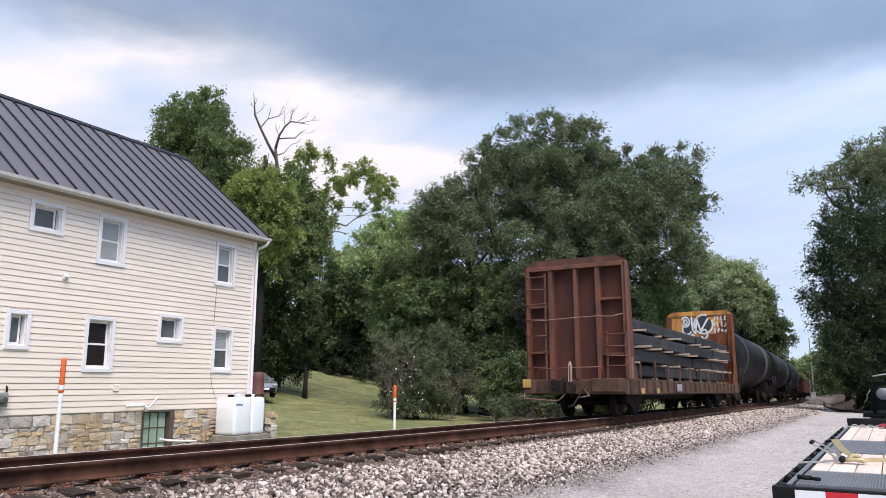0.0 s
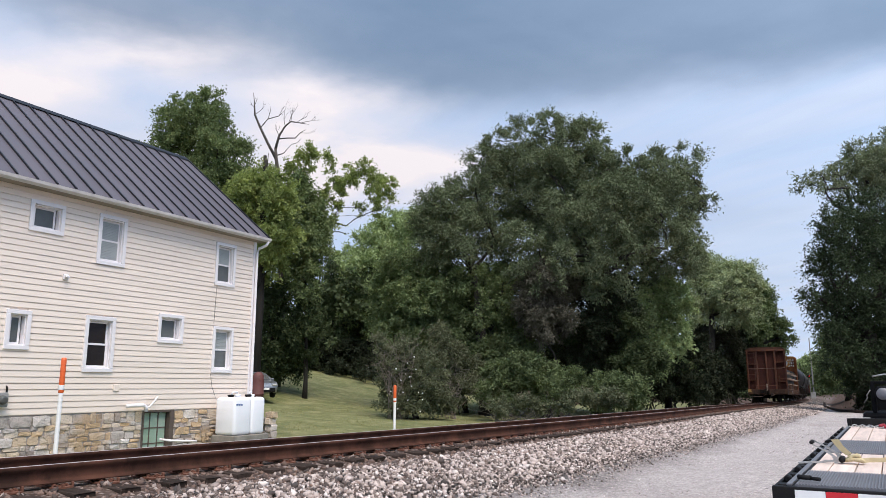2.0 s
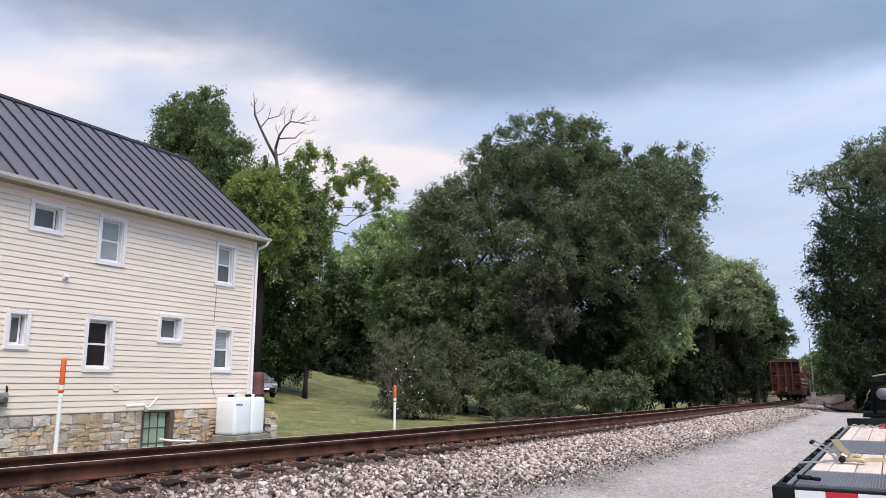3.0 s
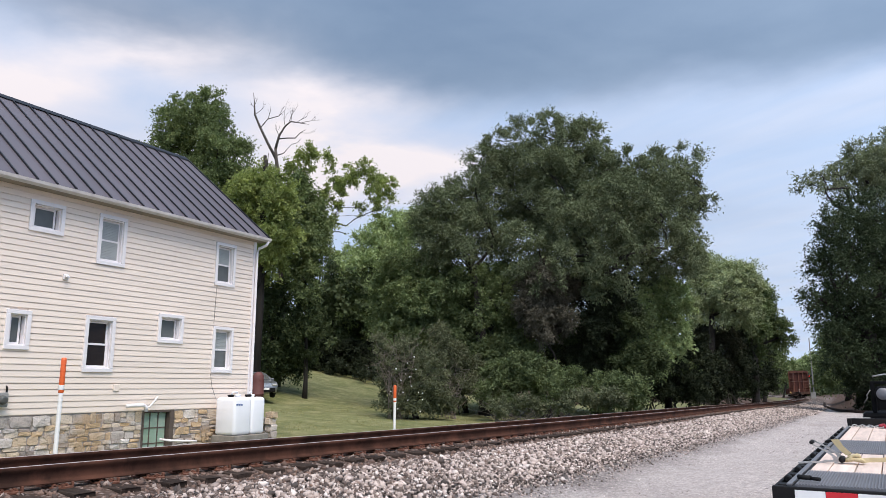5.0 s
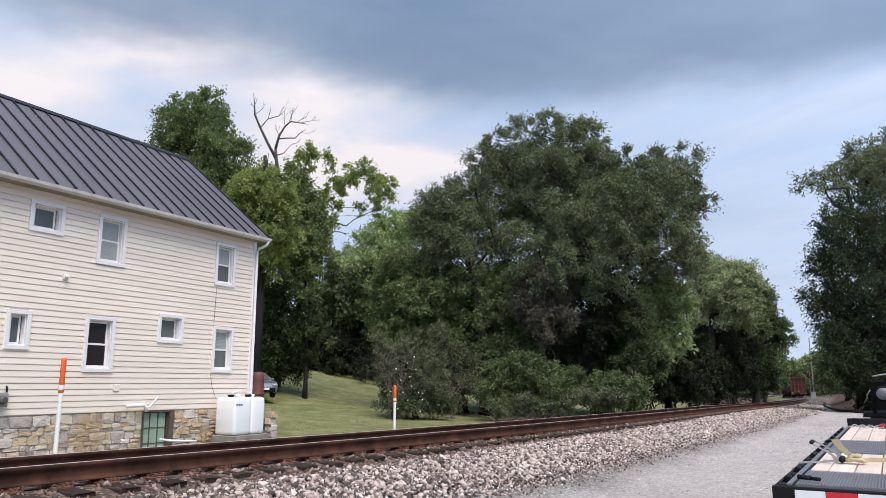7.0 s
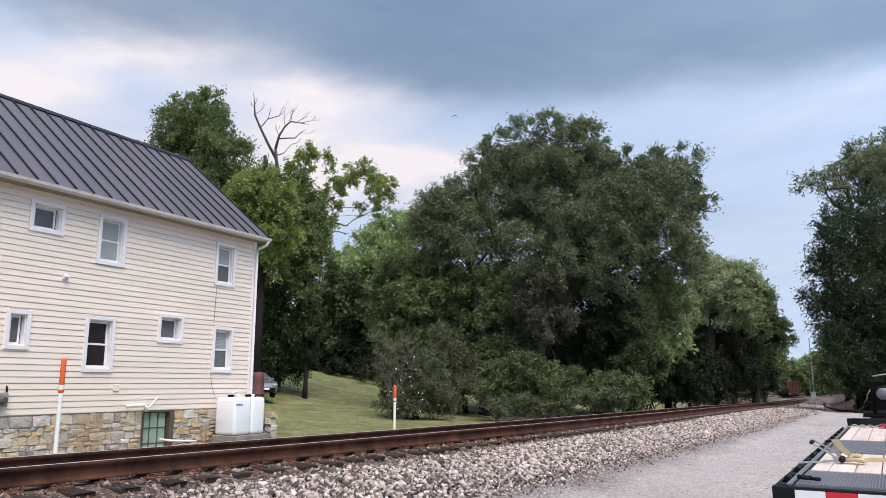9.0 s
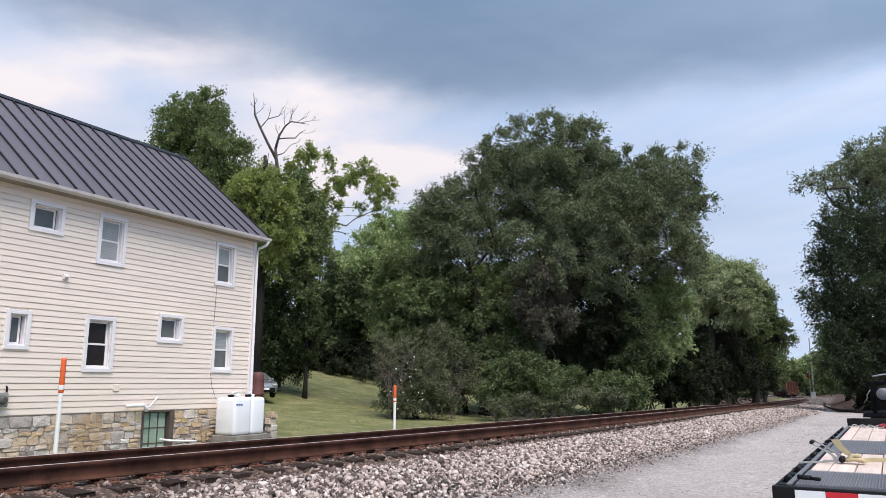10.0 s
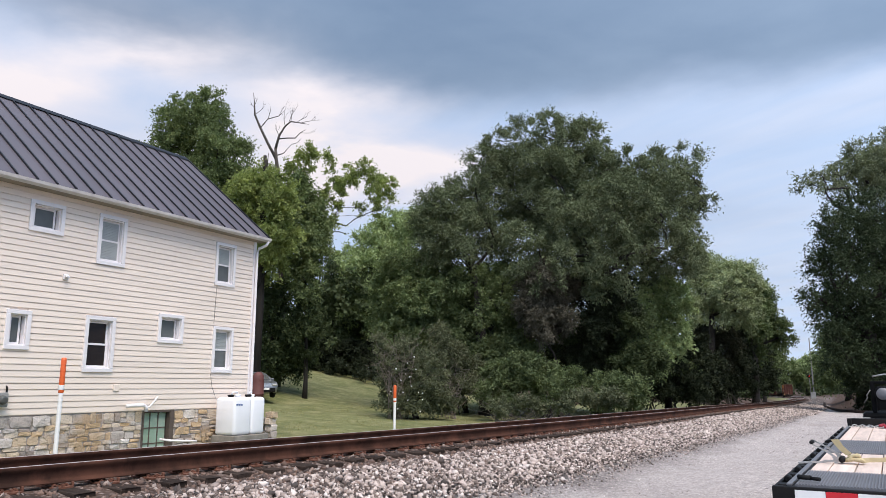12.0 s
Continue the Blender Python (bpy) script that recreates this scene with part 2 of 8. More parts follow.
M_SIDING = surface("vinyl_siding", (0.86, 0.735, 0.635), 0.45, var=0.05, scale=0.9, grain=30, bump=0.05, stretch=(0.4, 1, 4), dirt=(0.42, 0.36, 0.30), dirt_amt=0.12, by_piece=0.03)
M_TRIM = surface("white_trim", (0.82, 0.775, 0.785), 0.4, var=0.04, scale=2, grain=50, bump=0.03, dirt=(0.5, 0.5, 0.5), dirt_amt=0.1)
M_ROOF = surface("metal_roof", (0.125, 0.108, 0.122), 0.42, metal=0.1, var=0.10, scale=0.6, grain=25, bump=0.03, by_piece=0.06)
M_SEAM = surface("roof_seam", (0.012, 0.011, 0.014), 0.45, metal=0.2, var=0.1, bump=0.0)
M_GUTTER = surface("gutter_white", (0.60, 0.555, 0.53), 0.4, var=0.08, scale=3, bump=0.03, dirt=(0.35, 0.30, 0.26), dirt_amt=0.3)
# the brown puts the shade line under the gutter into the soffit's colour
M_SOFFIT = surface("shade_brown_soffit", (0.30, 0.25, 0.215), 0.8, var=0.15, scale=2, bump=0.1)
M_GLASS = glass_material("window_glass")
M_GLASS_DARK = surface("dim_glass", (0.02, 0.013, 0.010), 0.15, var=0.3, scale=2, bump=0.0, spec=0.3)
M_GLASS_BLIND = surface("window_blind", (0.34, 0.355, 0.345), 0.5, var=0.1, scale=3, bump=0.0)
# near-black colour stands in for the unlit space behind openings
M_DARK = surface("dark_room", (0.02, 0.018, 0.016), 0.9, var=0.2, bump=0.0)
M_GREEN_GLASS = surface("green_pane", (0.30, 0.42, 0.32), 0.25, var=0.15, scale=4, bump=0.05, dirt=(0.45, 0.5, 0.42), dirt_amt=0.4)
M_OLD_WOOD = surface("old_wood", (0.10, 0.075, 0.06), 0.8, var=0.25, scale=3, grain=30, bump=0.4, stretch=(6, 6, 1))


def rubble_material():
    """Field stones: grey, whitish, tan and rusty ones, each stone its own tone."""
    k = Nodes("rubble_stone")
    v = k.world_pos()
    r = k.rand()
    col = k.ramp(r, [(0.0, (0.27, 0.215, 0.185)), (0.2, (0.48, 0.415, 0.375)), (0.5, (0.70, 0.63, 0.58)), (0.7, (0.64, 0.51, 0.37)), (0.84, (0.62, 0.43, 0.25)), (1.0, (0.82, 0.77, 0.73))])
    col = k.mix(k.ramp(k.noise(v, 3.0, 6, 0.7), [(0.52, (0, 0, 0)), (0.75, (0.8, 0.8, 0.8))]), col, (0.27, 0.23, 0.20))
    col = k.mix(k.ramp(k.noise(v, 0.8, 4, 0.6), [(0.48, (0, 0, 0)), (0.64, (0.75, 0.75, 0.75))]), col, (0.46, 0.31, 0.17))
    col = k.mix(k.ramp(k.noise(v, 26, 6, 0.75), [(0.54, (0, 0, 0)), (0.70, (0.8, 0.8, 0.8))]), col, (0.14, 0.11, 0.09))
    k.link(col, k.b.inputs["Base Color"])
    k.b.inputs["Roughness"].default_value = 0.95
    k.bump(k.noise(v, 22, 6, 0.7), 1.0, 0.03)
    return k.m


M_STONE = rubble_material()
M_MORTAR = surface("old_mortar", (0.50, 0.44, 0.40), 0.95, var=0.35, scale=4, grain=60, bump=0.8, dirt=(0.14, 0.115, 0.095), dirt_amt=0.5, dirt_scale=3.0)
M_PLASTIC = surface("white_plastic", (0.88, 0.875, 0.91), 0.35, var=0.03, scale=2, bump=0.02)
M_BLACK = surface("black_steel", (0.010, 0.010, 0.011), 0.55, metal=0.0, spec=0.12, var=0.3, scale=3, bump=0.1, dirt=(0.03, 0.026, 0.023), dirt_amt=0.3)
M_RUBBER = surface("black_rubber", (0.013, 0.013, 0.013), 0.8, spec=0.25, var=0.2, bump=0.2)
M_RAIL = surface("rail_rust", (0.030, 0.0155, 0.0115), 0.85, metal=0.0, spec=0.10, var=0.3, scale=3, grain=50, bump=0.3, stretch=(1, 1, 1), dirt=(0.12, 0.052, 0.034), dirt_amt=0.55)
M_RAILHEAD = surface("rail_head", (0.52, 0.46, 0.44), 0.5, metal=0.35, var=0.15, scale=4, bump=0.05)
M_PLATE = surface("plate_rust", (0.17, 0.068, 0.040), 0.8, metal=0.1, var=0.3, scale=9, grain=60, bump=0.4)
M_TIE = surface("creosote_tie", (0.036, 0.025, 0.020), 0.9, spec=0.12, var=0.4, scale=5, grain=25, bump=0.7, stretch=(6, 1, 6), dirt=(0.085, 0.062, 0.05), dirt_amt=0.4, by_piece=0.3)
M_BALLAST = stone_material("ballast_stone", [(0.0, (0.030, 0.021, 0.018)), (0.26, (0.125, 0.090, 0.074)), (0.5, (0.38, 0.297, 0.256)), (0.75, (0.545, 0.445, 0.395)), (0.92, (0.64, 0.52, 0.468)), (1.0, (0.84, 0.76, 0.71))])
M_RUSTY = stone_material("rusty_ballast", [(0.0, (0.04, 0.024, 0.019)), (0.4, (0.115, 0.066, 0.048)), (0.75, (0.21, 0.125, 0.09)), (1.0, (0.40, 0.33, 0.29))])
M_GRIT = stone_material("lot_grit", [(0.0, (0.20, 0.17, 0.16)), (0.3, (0.42, 0.37, 0.345)), (0.6, (0.58, 0.51, 0.48)), (1.0, (0.84, 0.78, 0.75))])
M_SOOT = surface("dark_machine_paint", (0.006, 0.006, 0.0065), 0.7, spec=0.08, var=0.3, scale=6, bump=0.1)
M_MAST = surface("dull_grey_mast", (0.15, 0.145, 0.14), 0.7, var=0.15, scale=3, bump=0.05)
M_BARK = surface("bark", (0.024, 0.019, 0.016), 0.95, var=0.35, scale=3, grain=22, bump=1.0, stretch=(3, 3, 0.6))
M_DEADWOOD = surface("dead_wood", (0.075, 0.062, 0.055), 0.9, var=0.25, scale=4, grain=25, bump=0.6, stretch=(3, 3, 0.6))
M_ORANGE = surface("orange_plastic", (0.80, 0.14, 0.035), 0.45, var=0.08, scale=5, bump=0.05)
M_POST = surface("white_post", (0.88, 0.86, 0.845), 0.5, var=0.05, scale=4, bump=0.05, dirt=(0.45, 0.43, 0.4), dirt_amt=0.15)
M_CAR_RED = surface("boxcar_red", (0.072, 0.028, 0.026), 0.75, spec=0.2, var=0.3, scale=1.6, grain=30, bump=0.2, dirt=(0.125, 0.046, 0.026), dirt_amt=0.5, dirt_scale=1.4, stretch=(1, 1, 0.35))
M_CAR_RUST = surface("rusted_frame", (0.175, 0.088, 0.056), 0.8, spec=0.25, var=0.35, scale=2.2, grain=30, bump=0.35, dirt=(0.045, 0.027, 0.021), dirt_amt=0.8, dirt_scale=2.5, stretch=(1, 1, 0.4))
M_CAP = surface("rusted_plate", (0.155, 0.070, 0.047), 0.85, spec=0.2, var=0.35, scale=3.0, grain=30, bump=0.3, dirt=(0.060, 0.034, 0.028), dirt_amt=0.6, dirt_scale=2.4, stretch=(1, 1, 0.3))
M_CAR_POST = surface("bulkhead_frame", (0.130, 0.068, 0.057), 0.8, spec=0.2, var=0.35, scale=3.0, grain=30, bump=0.3, dirt=(0.20, 0.066, 0.027), dirt_amt=0.5, dirt_scale=3.0, stretch=(1, 1, 0.4))
M_YELLOW = surface("faded_yellow", (0.80, 0.41, 0.06), 0.65, var=0.25, scale=1.4, grain=25, bump=0.2, dirt=(0.26, 0.085, 0.030), dirt_amt=0.85, dirt_scale=2.0, stretch=(1, 1, 0.4))
M_PLATE_YELLOW = surface("plate_yellow", (0.50, 0.30, 0.09), 0.6, var=0.2, scale=6, bump=0.1, dirt=(0.2, 0.1, 0.05), dirt_amt=0.4)
M_RUST_PAINT = surface("rust_paint", (0.31, 0.098, 0.034), 0.9, spec=0.2, var=0.35, scale=2.6, grain=25, bump=0.3, dirt=(0.075, 0.032, 0.020), dirt_amt=0.8, dirt_scale=2.6, stretch=(1, 1, 0.3))
M_UNDER = surface("underframe_grime", (0.022, 0.015, 0.013), 0.85, spec=0.2, var=0.3, scale=3, bump=0.3)
M_WRAP = surface("lumber_wrap", (0.032, 0.030, 0.031), 0.6, spec=0.15, var=0.2, scale=2, grain=20, bump=0.2, dirt=(0.075, 0.075, 0.08), dirt_amt=0.3, by_piece=0.35)
M_PALE = surface("pale_dunnage", (0.44, 0.33, 0.25), 0.7, var=0.15, scale=5, bump=0.1)
M_TANK = surface("tank_black", (0.009, 0.0087, 0.0090), 0.5, spec=0.13, var=0.25, scale=0.9, grain=20, bump=0.1, dirt=(0.030, 0.027, 0.026), dirt_amt=0.25, dirt_scale=0.8, stretch=(1, 1, 0.5))
M_TANK_BAND = surface("tank_band", (0.080, 0.077, 0.077), 0.6, var=0.2, scale=1.2, bump=0.1, dirt=(0.05, 0.045, 0.045), dirt_amt=0.4)
M_WHITE_PAINT = surface("white_marking", (0.72, 0.71, 0.70), 0.6, var=0.12, scale=6, bump=0.05)
M_BLACK_PAINT = surface("black_marking", (0.03, 0.03, 0.035), 0.6, var=0.2, scale=6, bump=0.05)
M_STEEL = surface("worn_steel", (0.46, 0.45, 0.44), 0.35, metal=0.45, var=0.2, scale=8, bump=0.1)
M_DECK_BOARD = surface("deck_board", (0.70, 0.555, 0.475), 0.75, var=0.14, scale=2.5, grain=35, bump=0.3, stretch=(9, 0.8, 1), dirt=(0.30, 0.25, 0.22), dirt_amt=0.25, by_piece=0.12)
M_TREAD = surface("tread_plate", (0.165, 0.165, 0.178), 0.5, metal=0.2, var=0.15, scale=3, grain=60, bump=0.1)
M_STRAP = surface("yellow_webbing", (0.50, 0.41, 0.24), 0.8, var=0.15, scale=10, grain=120, bump=0.3)
M_RED_TAPE = surface("red_reflector", (0.55, 0.02, 0.03), 0.3, var=0.06, scale=6, bump=0.02)
M_WHITE_TAPE = surface("white_reflector", (0.78, 0.78, 0.78), 0.3, var=0.05, scale=6, bump=0.02)
M_SILVER = surface("dark_car_paint", (0.26, 0.27, 0.285), 0.30, metal=0.6, var=0.04, scale=2, bump=0.0, coat=0.6)
M_MAROON = surface("maroon_paint", (0.12, 0.040, 0.036), 0.7, var=0.15, scale=2, bump=0.05)
M_GREYBOX = surface("grey_enamel", (0.30, 0.295, 0.28), 0.5, var=0.12, scale=5, bump=0.05, dirt=(0.2, 0.18, 0.16), dirt_amt=0.3)
M_BLUE_INK = surface("blue_ink", (0.10, 0.16, 0.36), 0.5, var=0.05, bump=0.0)
M_CONCRETE = surface("weathered_concrete", (0.26, 0.235, 0.205), 0.9, var=0.35, scale=3, grain=40, bump=0.5, dirt=(0.2, 0.18, 0.15), dirt_amt=0.3)
M_RED_LIGHT = lamp_material("red_signal_light", (1.0, 0.05, 0.03), 2.2)


def ground_material():
    """One sheet: grass, ballast bed, gravel lot and leaf litter, parted by the distance across the line."""
    k = Nodes("ground")
    p = k.world_pos()
    at = k.n("ShaderNodeAttribute")
    at.attribute_name = "across"
    at2 = k.n("ShaderNodeAttribute")
    at2.attribute_name = "litter"
    w = k.math("ADD", at.outputs["Fac"], k.math("MULTIPLY", k.math("SUBTRACT", k.noise(p, 0.7, 6, 0.65), 0.5), 1.6))
    # grass
    g1, g2, g3 = k.noise(p, 0.35, 4), k.noise(p, 3.5, 5, 0.65), k.noise(p, 28, 4, 0.7)
    grass = k.ramp(k.math("ADD", k.math("MULTIPLY", g1, 0.45), k.math("MULTIPLY", g2, 0.55)), [(0.3, (0.070, 0.088, 0.030)), (0.5, (0.165, 0.175, 0.070)), (0.72, (0.30, 0.285, 0.14))])
    dry = k.ramp(k.noise(p, 0.9, 7, 0.7, 0.6), [(0.46, (0, 0, 0)), (0.66, (0.8, 0.8, 0.8))])
    grass = k.mix(k.math("MULTIPLY", dry, 0.8), grass, (0.40, 0.35, 0.19))
    grass = k.mix(k.math("MULTIPLY", g3, 0.5), grass, (0.09, 0.10, 0.03))
    # gravel lot
    v = k.n("ShaderNodeTexVoronoi", Scale=26)
    k.link(p, v.inputs["Vector"])
    l1, l2 = k.noise(p, 0.28, 5, 0.6), k.noise(p, 45, 5, 0.7)
    lot = k.ramp(k.math("ADD", k.math("MULTIPLY", l1, 0.6), k.math("MULTIPLY", l2, 0.4)), [(0.32, (0.46, 0.395, 0.370)), (0.52, (0.63, 0.555, 0.525)), (0.7, (0.75, 0.68, 0.655))])
    lot = k.mix(k.ramp(k.noise(p, 9, 8, 0.75), [(0.42, (0, 0, 0)), (0.68, (0.75, 0.75, 0.75))]), lot, (0.30, 0.265, 0.25))
    lot = k.mix(k.ramp(k.noise(p, 1.1, 6, 0.7, 0.4), [(0.5, (0, 0, 0)), (0.75, (0.6, 0.6, 0.6))]), lot, (0.38, 0.34, 0.325))
    v2 = k.n("ShaderNodeTexVoronoi", Scale=58)
    k.link(p, v2.inputs["Vector"])
    sep2 = k.n("ShaderNodeSeparateColor")
    k.link(v2.outputs["Color"], sep2.inputs[0])
    lot = k.mix(0.75, lot, k.ramp(sep2.outputs[0], [(0.0, (0.45, 0.44, 0.43)), (0.5, (0.95, 0.95, 0.95)), (1.0, (1.3, 1.28, 1.26))]), "MULTIPLY")
    lot = k.mix(k.math("MULTIPLY", v.outputs["Distance"], 0.6), lot, (0.22, 0.20, 0.195))
    # ballast bed under the stones
    vb = k.n("ShaderNodeTexVoronoi", Scale=17)
    k.link(p, vb.inputs["Vector"])
    sepc = k.n("ShaderNodeSeparateColor")
    k.link(vb.outputs["Color"], sepc.inputs[0])
    bal = k.ramp(sepc.outputs[0], [(0.0, (0.07, 0.053, 0.046)), (0.5, (0.27, 0.22, 0.195)), (1.0, (0.54, 0.46, 0.42))])
    bal = k.mix(k.ramp(vb.outputs["Distance"], [(0.25, (0, 0, 0)), (0.6, (1, 1, 1))]), bal, (0.03, 0.025, 0.022))
    rustm = k.math("SUBTRACT", 1.0, k.math("MULTIPLY", k.math("SUBTRACT", k.math("ABSOLUTE", w), 1.2), 1.4, True), True)
    bal = k.mix(k.math("MULTIPLY", rustm, 0.6), bal, (0.12, 0.07, 0.05))
    litter = k.ramp(k.noise(p, 5, 6, 0.7), [(0.3, (0.022, 0.015, 0.011)), (0.7, (0.105, 0.060, 0.040))])
    is_right = k.math("MULTIPLY", k.math("ADD", w, 2.7), 1.6, True)
    col = k.mix(is_right, grass, bal)
    col = k.mix(k.math("MULTIPLY", k.math("SUBTRACT", w, 3.35), 0.8, True), col, lot)
    col = k.mix(at2.outputs["Fac"], col, litter)
    k.link(col, k.b.inputs["Base Color"])
    k.b.inputs["Roughness"].default_value = 0.92
    k.b.inputs["Specular IOR Level"].default_value = 0.25
    h = k.math("ADD", k.math("MULTIPLY", v.outputs["Distance"], -0.6), k.math("ADD", l2, k.math("MULTIPLY", g3, 0.8)))
    k.bump(h, 0.7, 0.03)
    return k.m


M_GROUND = ground_material()

# ---------- mesh helpers ----------


def part(name, bm, material, parent=None, label="", smooth=False):
    """Link a bmesh as one mesh object, under a thing or part."""
    me = bpy.data.meshes.new(name)
    bmesh.ops.recalc_face_normals(bm, faces=bm.faces)
    bm.to_mesh(me)
    bm.free()
    mats = material if isinstance(material, (list, tuple)) else [material]
    for m in mats:
        me.materials.append(m)
    if smooth:
        for p in me.polygons:
            p.use_smooth = True
    ob = new(name, me)
    ob.parent = parent
    return tagged(ob, label)


def empty(name, m=None, label="", category="", group="", kind=""):
    ob = new(name)
    ob.empty_display_size = 0.2
    if m is not None:
        ob.matrix_basis = m
    return tagged(ob, label, category, group, kind)


def box(bm, x0, x1, y0, y1, z0, z1, bevel=0.0, mat=0):
    vs = [bm.verts.new((x, y, z)) for z in (z0, z1) for y in (y0, y1) for x in (x0, x1)]
    fs = [bm.faces.new([vs[i] for i in q]) for q in ((0, 2, 3, 1), (4, 5, 7, 6), (0, 1, 5, 4), (2, 6, 7, 3), (0, 4, 6, 2), (1, 3, 7, 5))]
    for f in fs:
        f.material_index = mat
    if bevel:
        es = list({e for f in fs for e in f.edges})
        r = bmesh.ops.bevel(bm, geom=es, offset=bevel, segments=2, affect="EDGES", profile=0.5)
        for f in r["faces"]:
            f.material_index = mat
    return vs


def boxm(x0, x1, y0, y1, z0, z1, bevel=0.0):
    bm = bmesh.new()
    box(bm, x0, x1, y0, y1, z0, z1, bevel)
    return bm


def tube(bm, pts, radii, sides=8, cap=True, mat=0):
    """A tapered tube through points."""
    pts = [Vector(p) for p in pts]
    if isinstance(radii, (int, float)):
        radii = [radii] * len(pts)
    rings, up = [], Vector((0.13, 0.31, 0.94))
    for i, p in enumerate(pts):
        d = (pts[min(i + 1, len(pts) - 1)] - pts[max(i - 1, 0)]).normalized()
        a = d.cross(up)
        if a.length < 0.05:
            a = d.cross(Vector((1, 0.1, 0)))
        a.normalize()
        b = d.cross(a).normalized()
        rings.append([bm.verts.new(p + (a * math.cos(2 * math.pi * k / sides) + b * math.sin(2 * math.pi * k / sides)) * radii[i]) for k in range(sides)])
    for r0, r1 in zip(rings, rings[1:]):
        for k in range(sides):
            f = bm.faces.new((r0[k], r0[(k + 1) % sides], r1[(k + 1) % sides], r1[k]))
            f.smooth, f.material_index = True, mat
    if cap:
        for r in (rings[0], rings[-1]):
            bm.faces.new(r).material_index = mat
    return rings


def prism(bm, outline, axis, a0, a1, mat=0):
    """Extrude a closed outline of 2D points along x, y or z from a0 to a1."""
    def place(p, a):
        return {"x": (a, p[0], p[1]), "y": (p[0], a, p[1]), "z": (p[0], p[1], a)}[axis]
    lo, hi = [bm.verts.new(place(p, a0)) for p in outline], [bm.verts.new(place(p, a1)) for p in outline]
    n = len(outline)
    fs = [bm.faces.new(lo), bm.faces.new(hi)] + [bm.faces.new((lo[i], lo[(i + 1) % n], hi[(i + 1) % n], hi[i])) for i in range(n)]
    for f in fs:
        f.material_index = mat
    return fs


def lathe(bm, profile, axis="z", sides=24, centre=(0, 0, 0), mat=0):
    """Turn (radius, height) pairs about an axis."""
    rings = []
    for r, h in profile:
        ring = []
        for k in range(sides):
            c, s = math.cos(2 * math.pi * k / sides) * r, math.sin(2 * math.pi * k / sides) * r
            q = {"z": (c, s, h), "x": (h, c, s), "y": (c, h, s)}[axis]
            ring.append(bm.verts.new((q[0] + centre[0], q[1] + centre[1], q[2] + centre[2])))
        rings.append(ring)
    for r0, r1 in zip(rings, rings[1:]):
        for k in range(sides):
            f = bm.faces.new((r0[k], r0[(k + 1) % sides], r1[(k + 1) % sides], r1[k]))
            f.smooth, f.material_index = True, mat
    for r in (rings[0], rings[-1]):
        bm.faces.new(r).material_index = mat


def soup(name, verts, quads, material, parent=None, smooth=False):
    """A mesh object from arrays of corners and of equal-sized faces."""
    me = bpy.data.meshes.new(name)
    nv, (nf, k) = len(verts), quads.shape
    me.vertices.add(nv)
    me.vertices.foreach_set("co", np.asarray(verts, np.float32).ravel())
    me.loops.add(nf * k)
    me.loops.foreach_set("vertex_index", np.asarray(quads, np.int32).ravel())
    me.polygons.add(nf)
    me.polygons.foreach_set("loop_start", np.arange(0, nf * k, k, dtype=np.int32))
    me.polygons.foreach_set("loop_total", np.full(nf, k, np.int32))
    if smooth:
        me.polygons.foreach_set("use_smooth", np.ones(nf, bool))
    me.update(calc_edges=True)
    me.materials.append(material)
    ob = new(name, me)
    ob.parent = parent
    return ob


# ---------- ground ----------


def spread(lo, hi, dense_lo, dense_hi, fine, grow):
    """Coordinates from lo to hi, fine in the dense stretch and ever coarser away from it."""
    mid = list(np.arange(dense_lo, dense_hi + 1e-6, fine))
    a, step = dense_lo, fine
    left = []
    while a > lo:
        step *= grow
        a -= step
        left.append(max(a, lo))
    b, step, rightward = mid[-1], fine, []
    while b < hi:
        step *= grow
        b += step
        rightward.append(min(b, hi))
    return np.array(left[::-1] + mid + rightward)


def build_ground():
    xs, ys = spread(-900, 1100, -14, 38, 0.5, 1.09), spread(-300, 2600, -2, 78, 0.5, 1.07)
    gx, gy = np.meshgrid(xs, ys)
    fx, fy = gx.ravel(), gy.ravel()
    z = ground_height(fx, fy)
    s, w = across(fx, fy)
    rng = np.random.default_rng(4)
    z = z + rng.normal(0, 0.006, len(z)) + 0.03 * np.sin(fx * 1.3 + fy * 0.4) * np.sin(fy * 0.9) * (abs(w) > 5)
    nx, ny = len(xs), len(ys)
    i = np.arange((ny - 1) * nx).reshape(ny - 1, nx)[:, :-1].ravel()
    ob = soup("ground", np.stack([fx, fy, z], 1), np.stack([i, i + 1, i + 1 + nx, i + nx], 1), M_GROUND, smooth=True)
    at = ob.data.attributes.new("across", "FLOAT", "POINT")
    at.data.foreach_set("value", w.astype(np.float32))
    litter = np.maximum(np.maximum(ramp(w, 10.5, 12.5) * ramp(s, 12, 20), ramp(w - lot_edge(s), -0.25, 0.35) * ramp(s, 28, 33)), ramp(-w, 14, 18) * ramp(s, 42, 50))
    litter = np.maximum(litter, np.maximum(ramp(-w, 48, 54), ramp(-w, 3.6, 4.6) * ramp(s, 82, 92)))
    at = ob.data.attributes.new("litter", "FLOAT", "POINT")
    at.data.foreach_set("value", litter.astype(np.float32))
    tagged(ob, "mown lawn, gravel lot and ballast shoulder sloping from the railway", "ground", kind="structure")


build_ground()

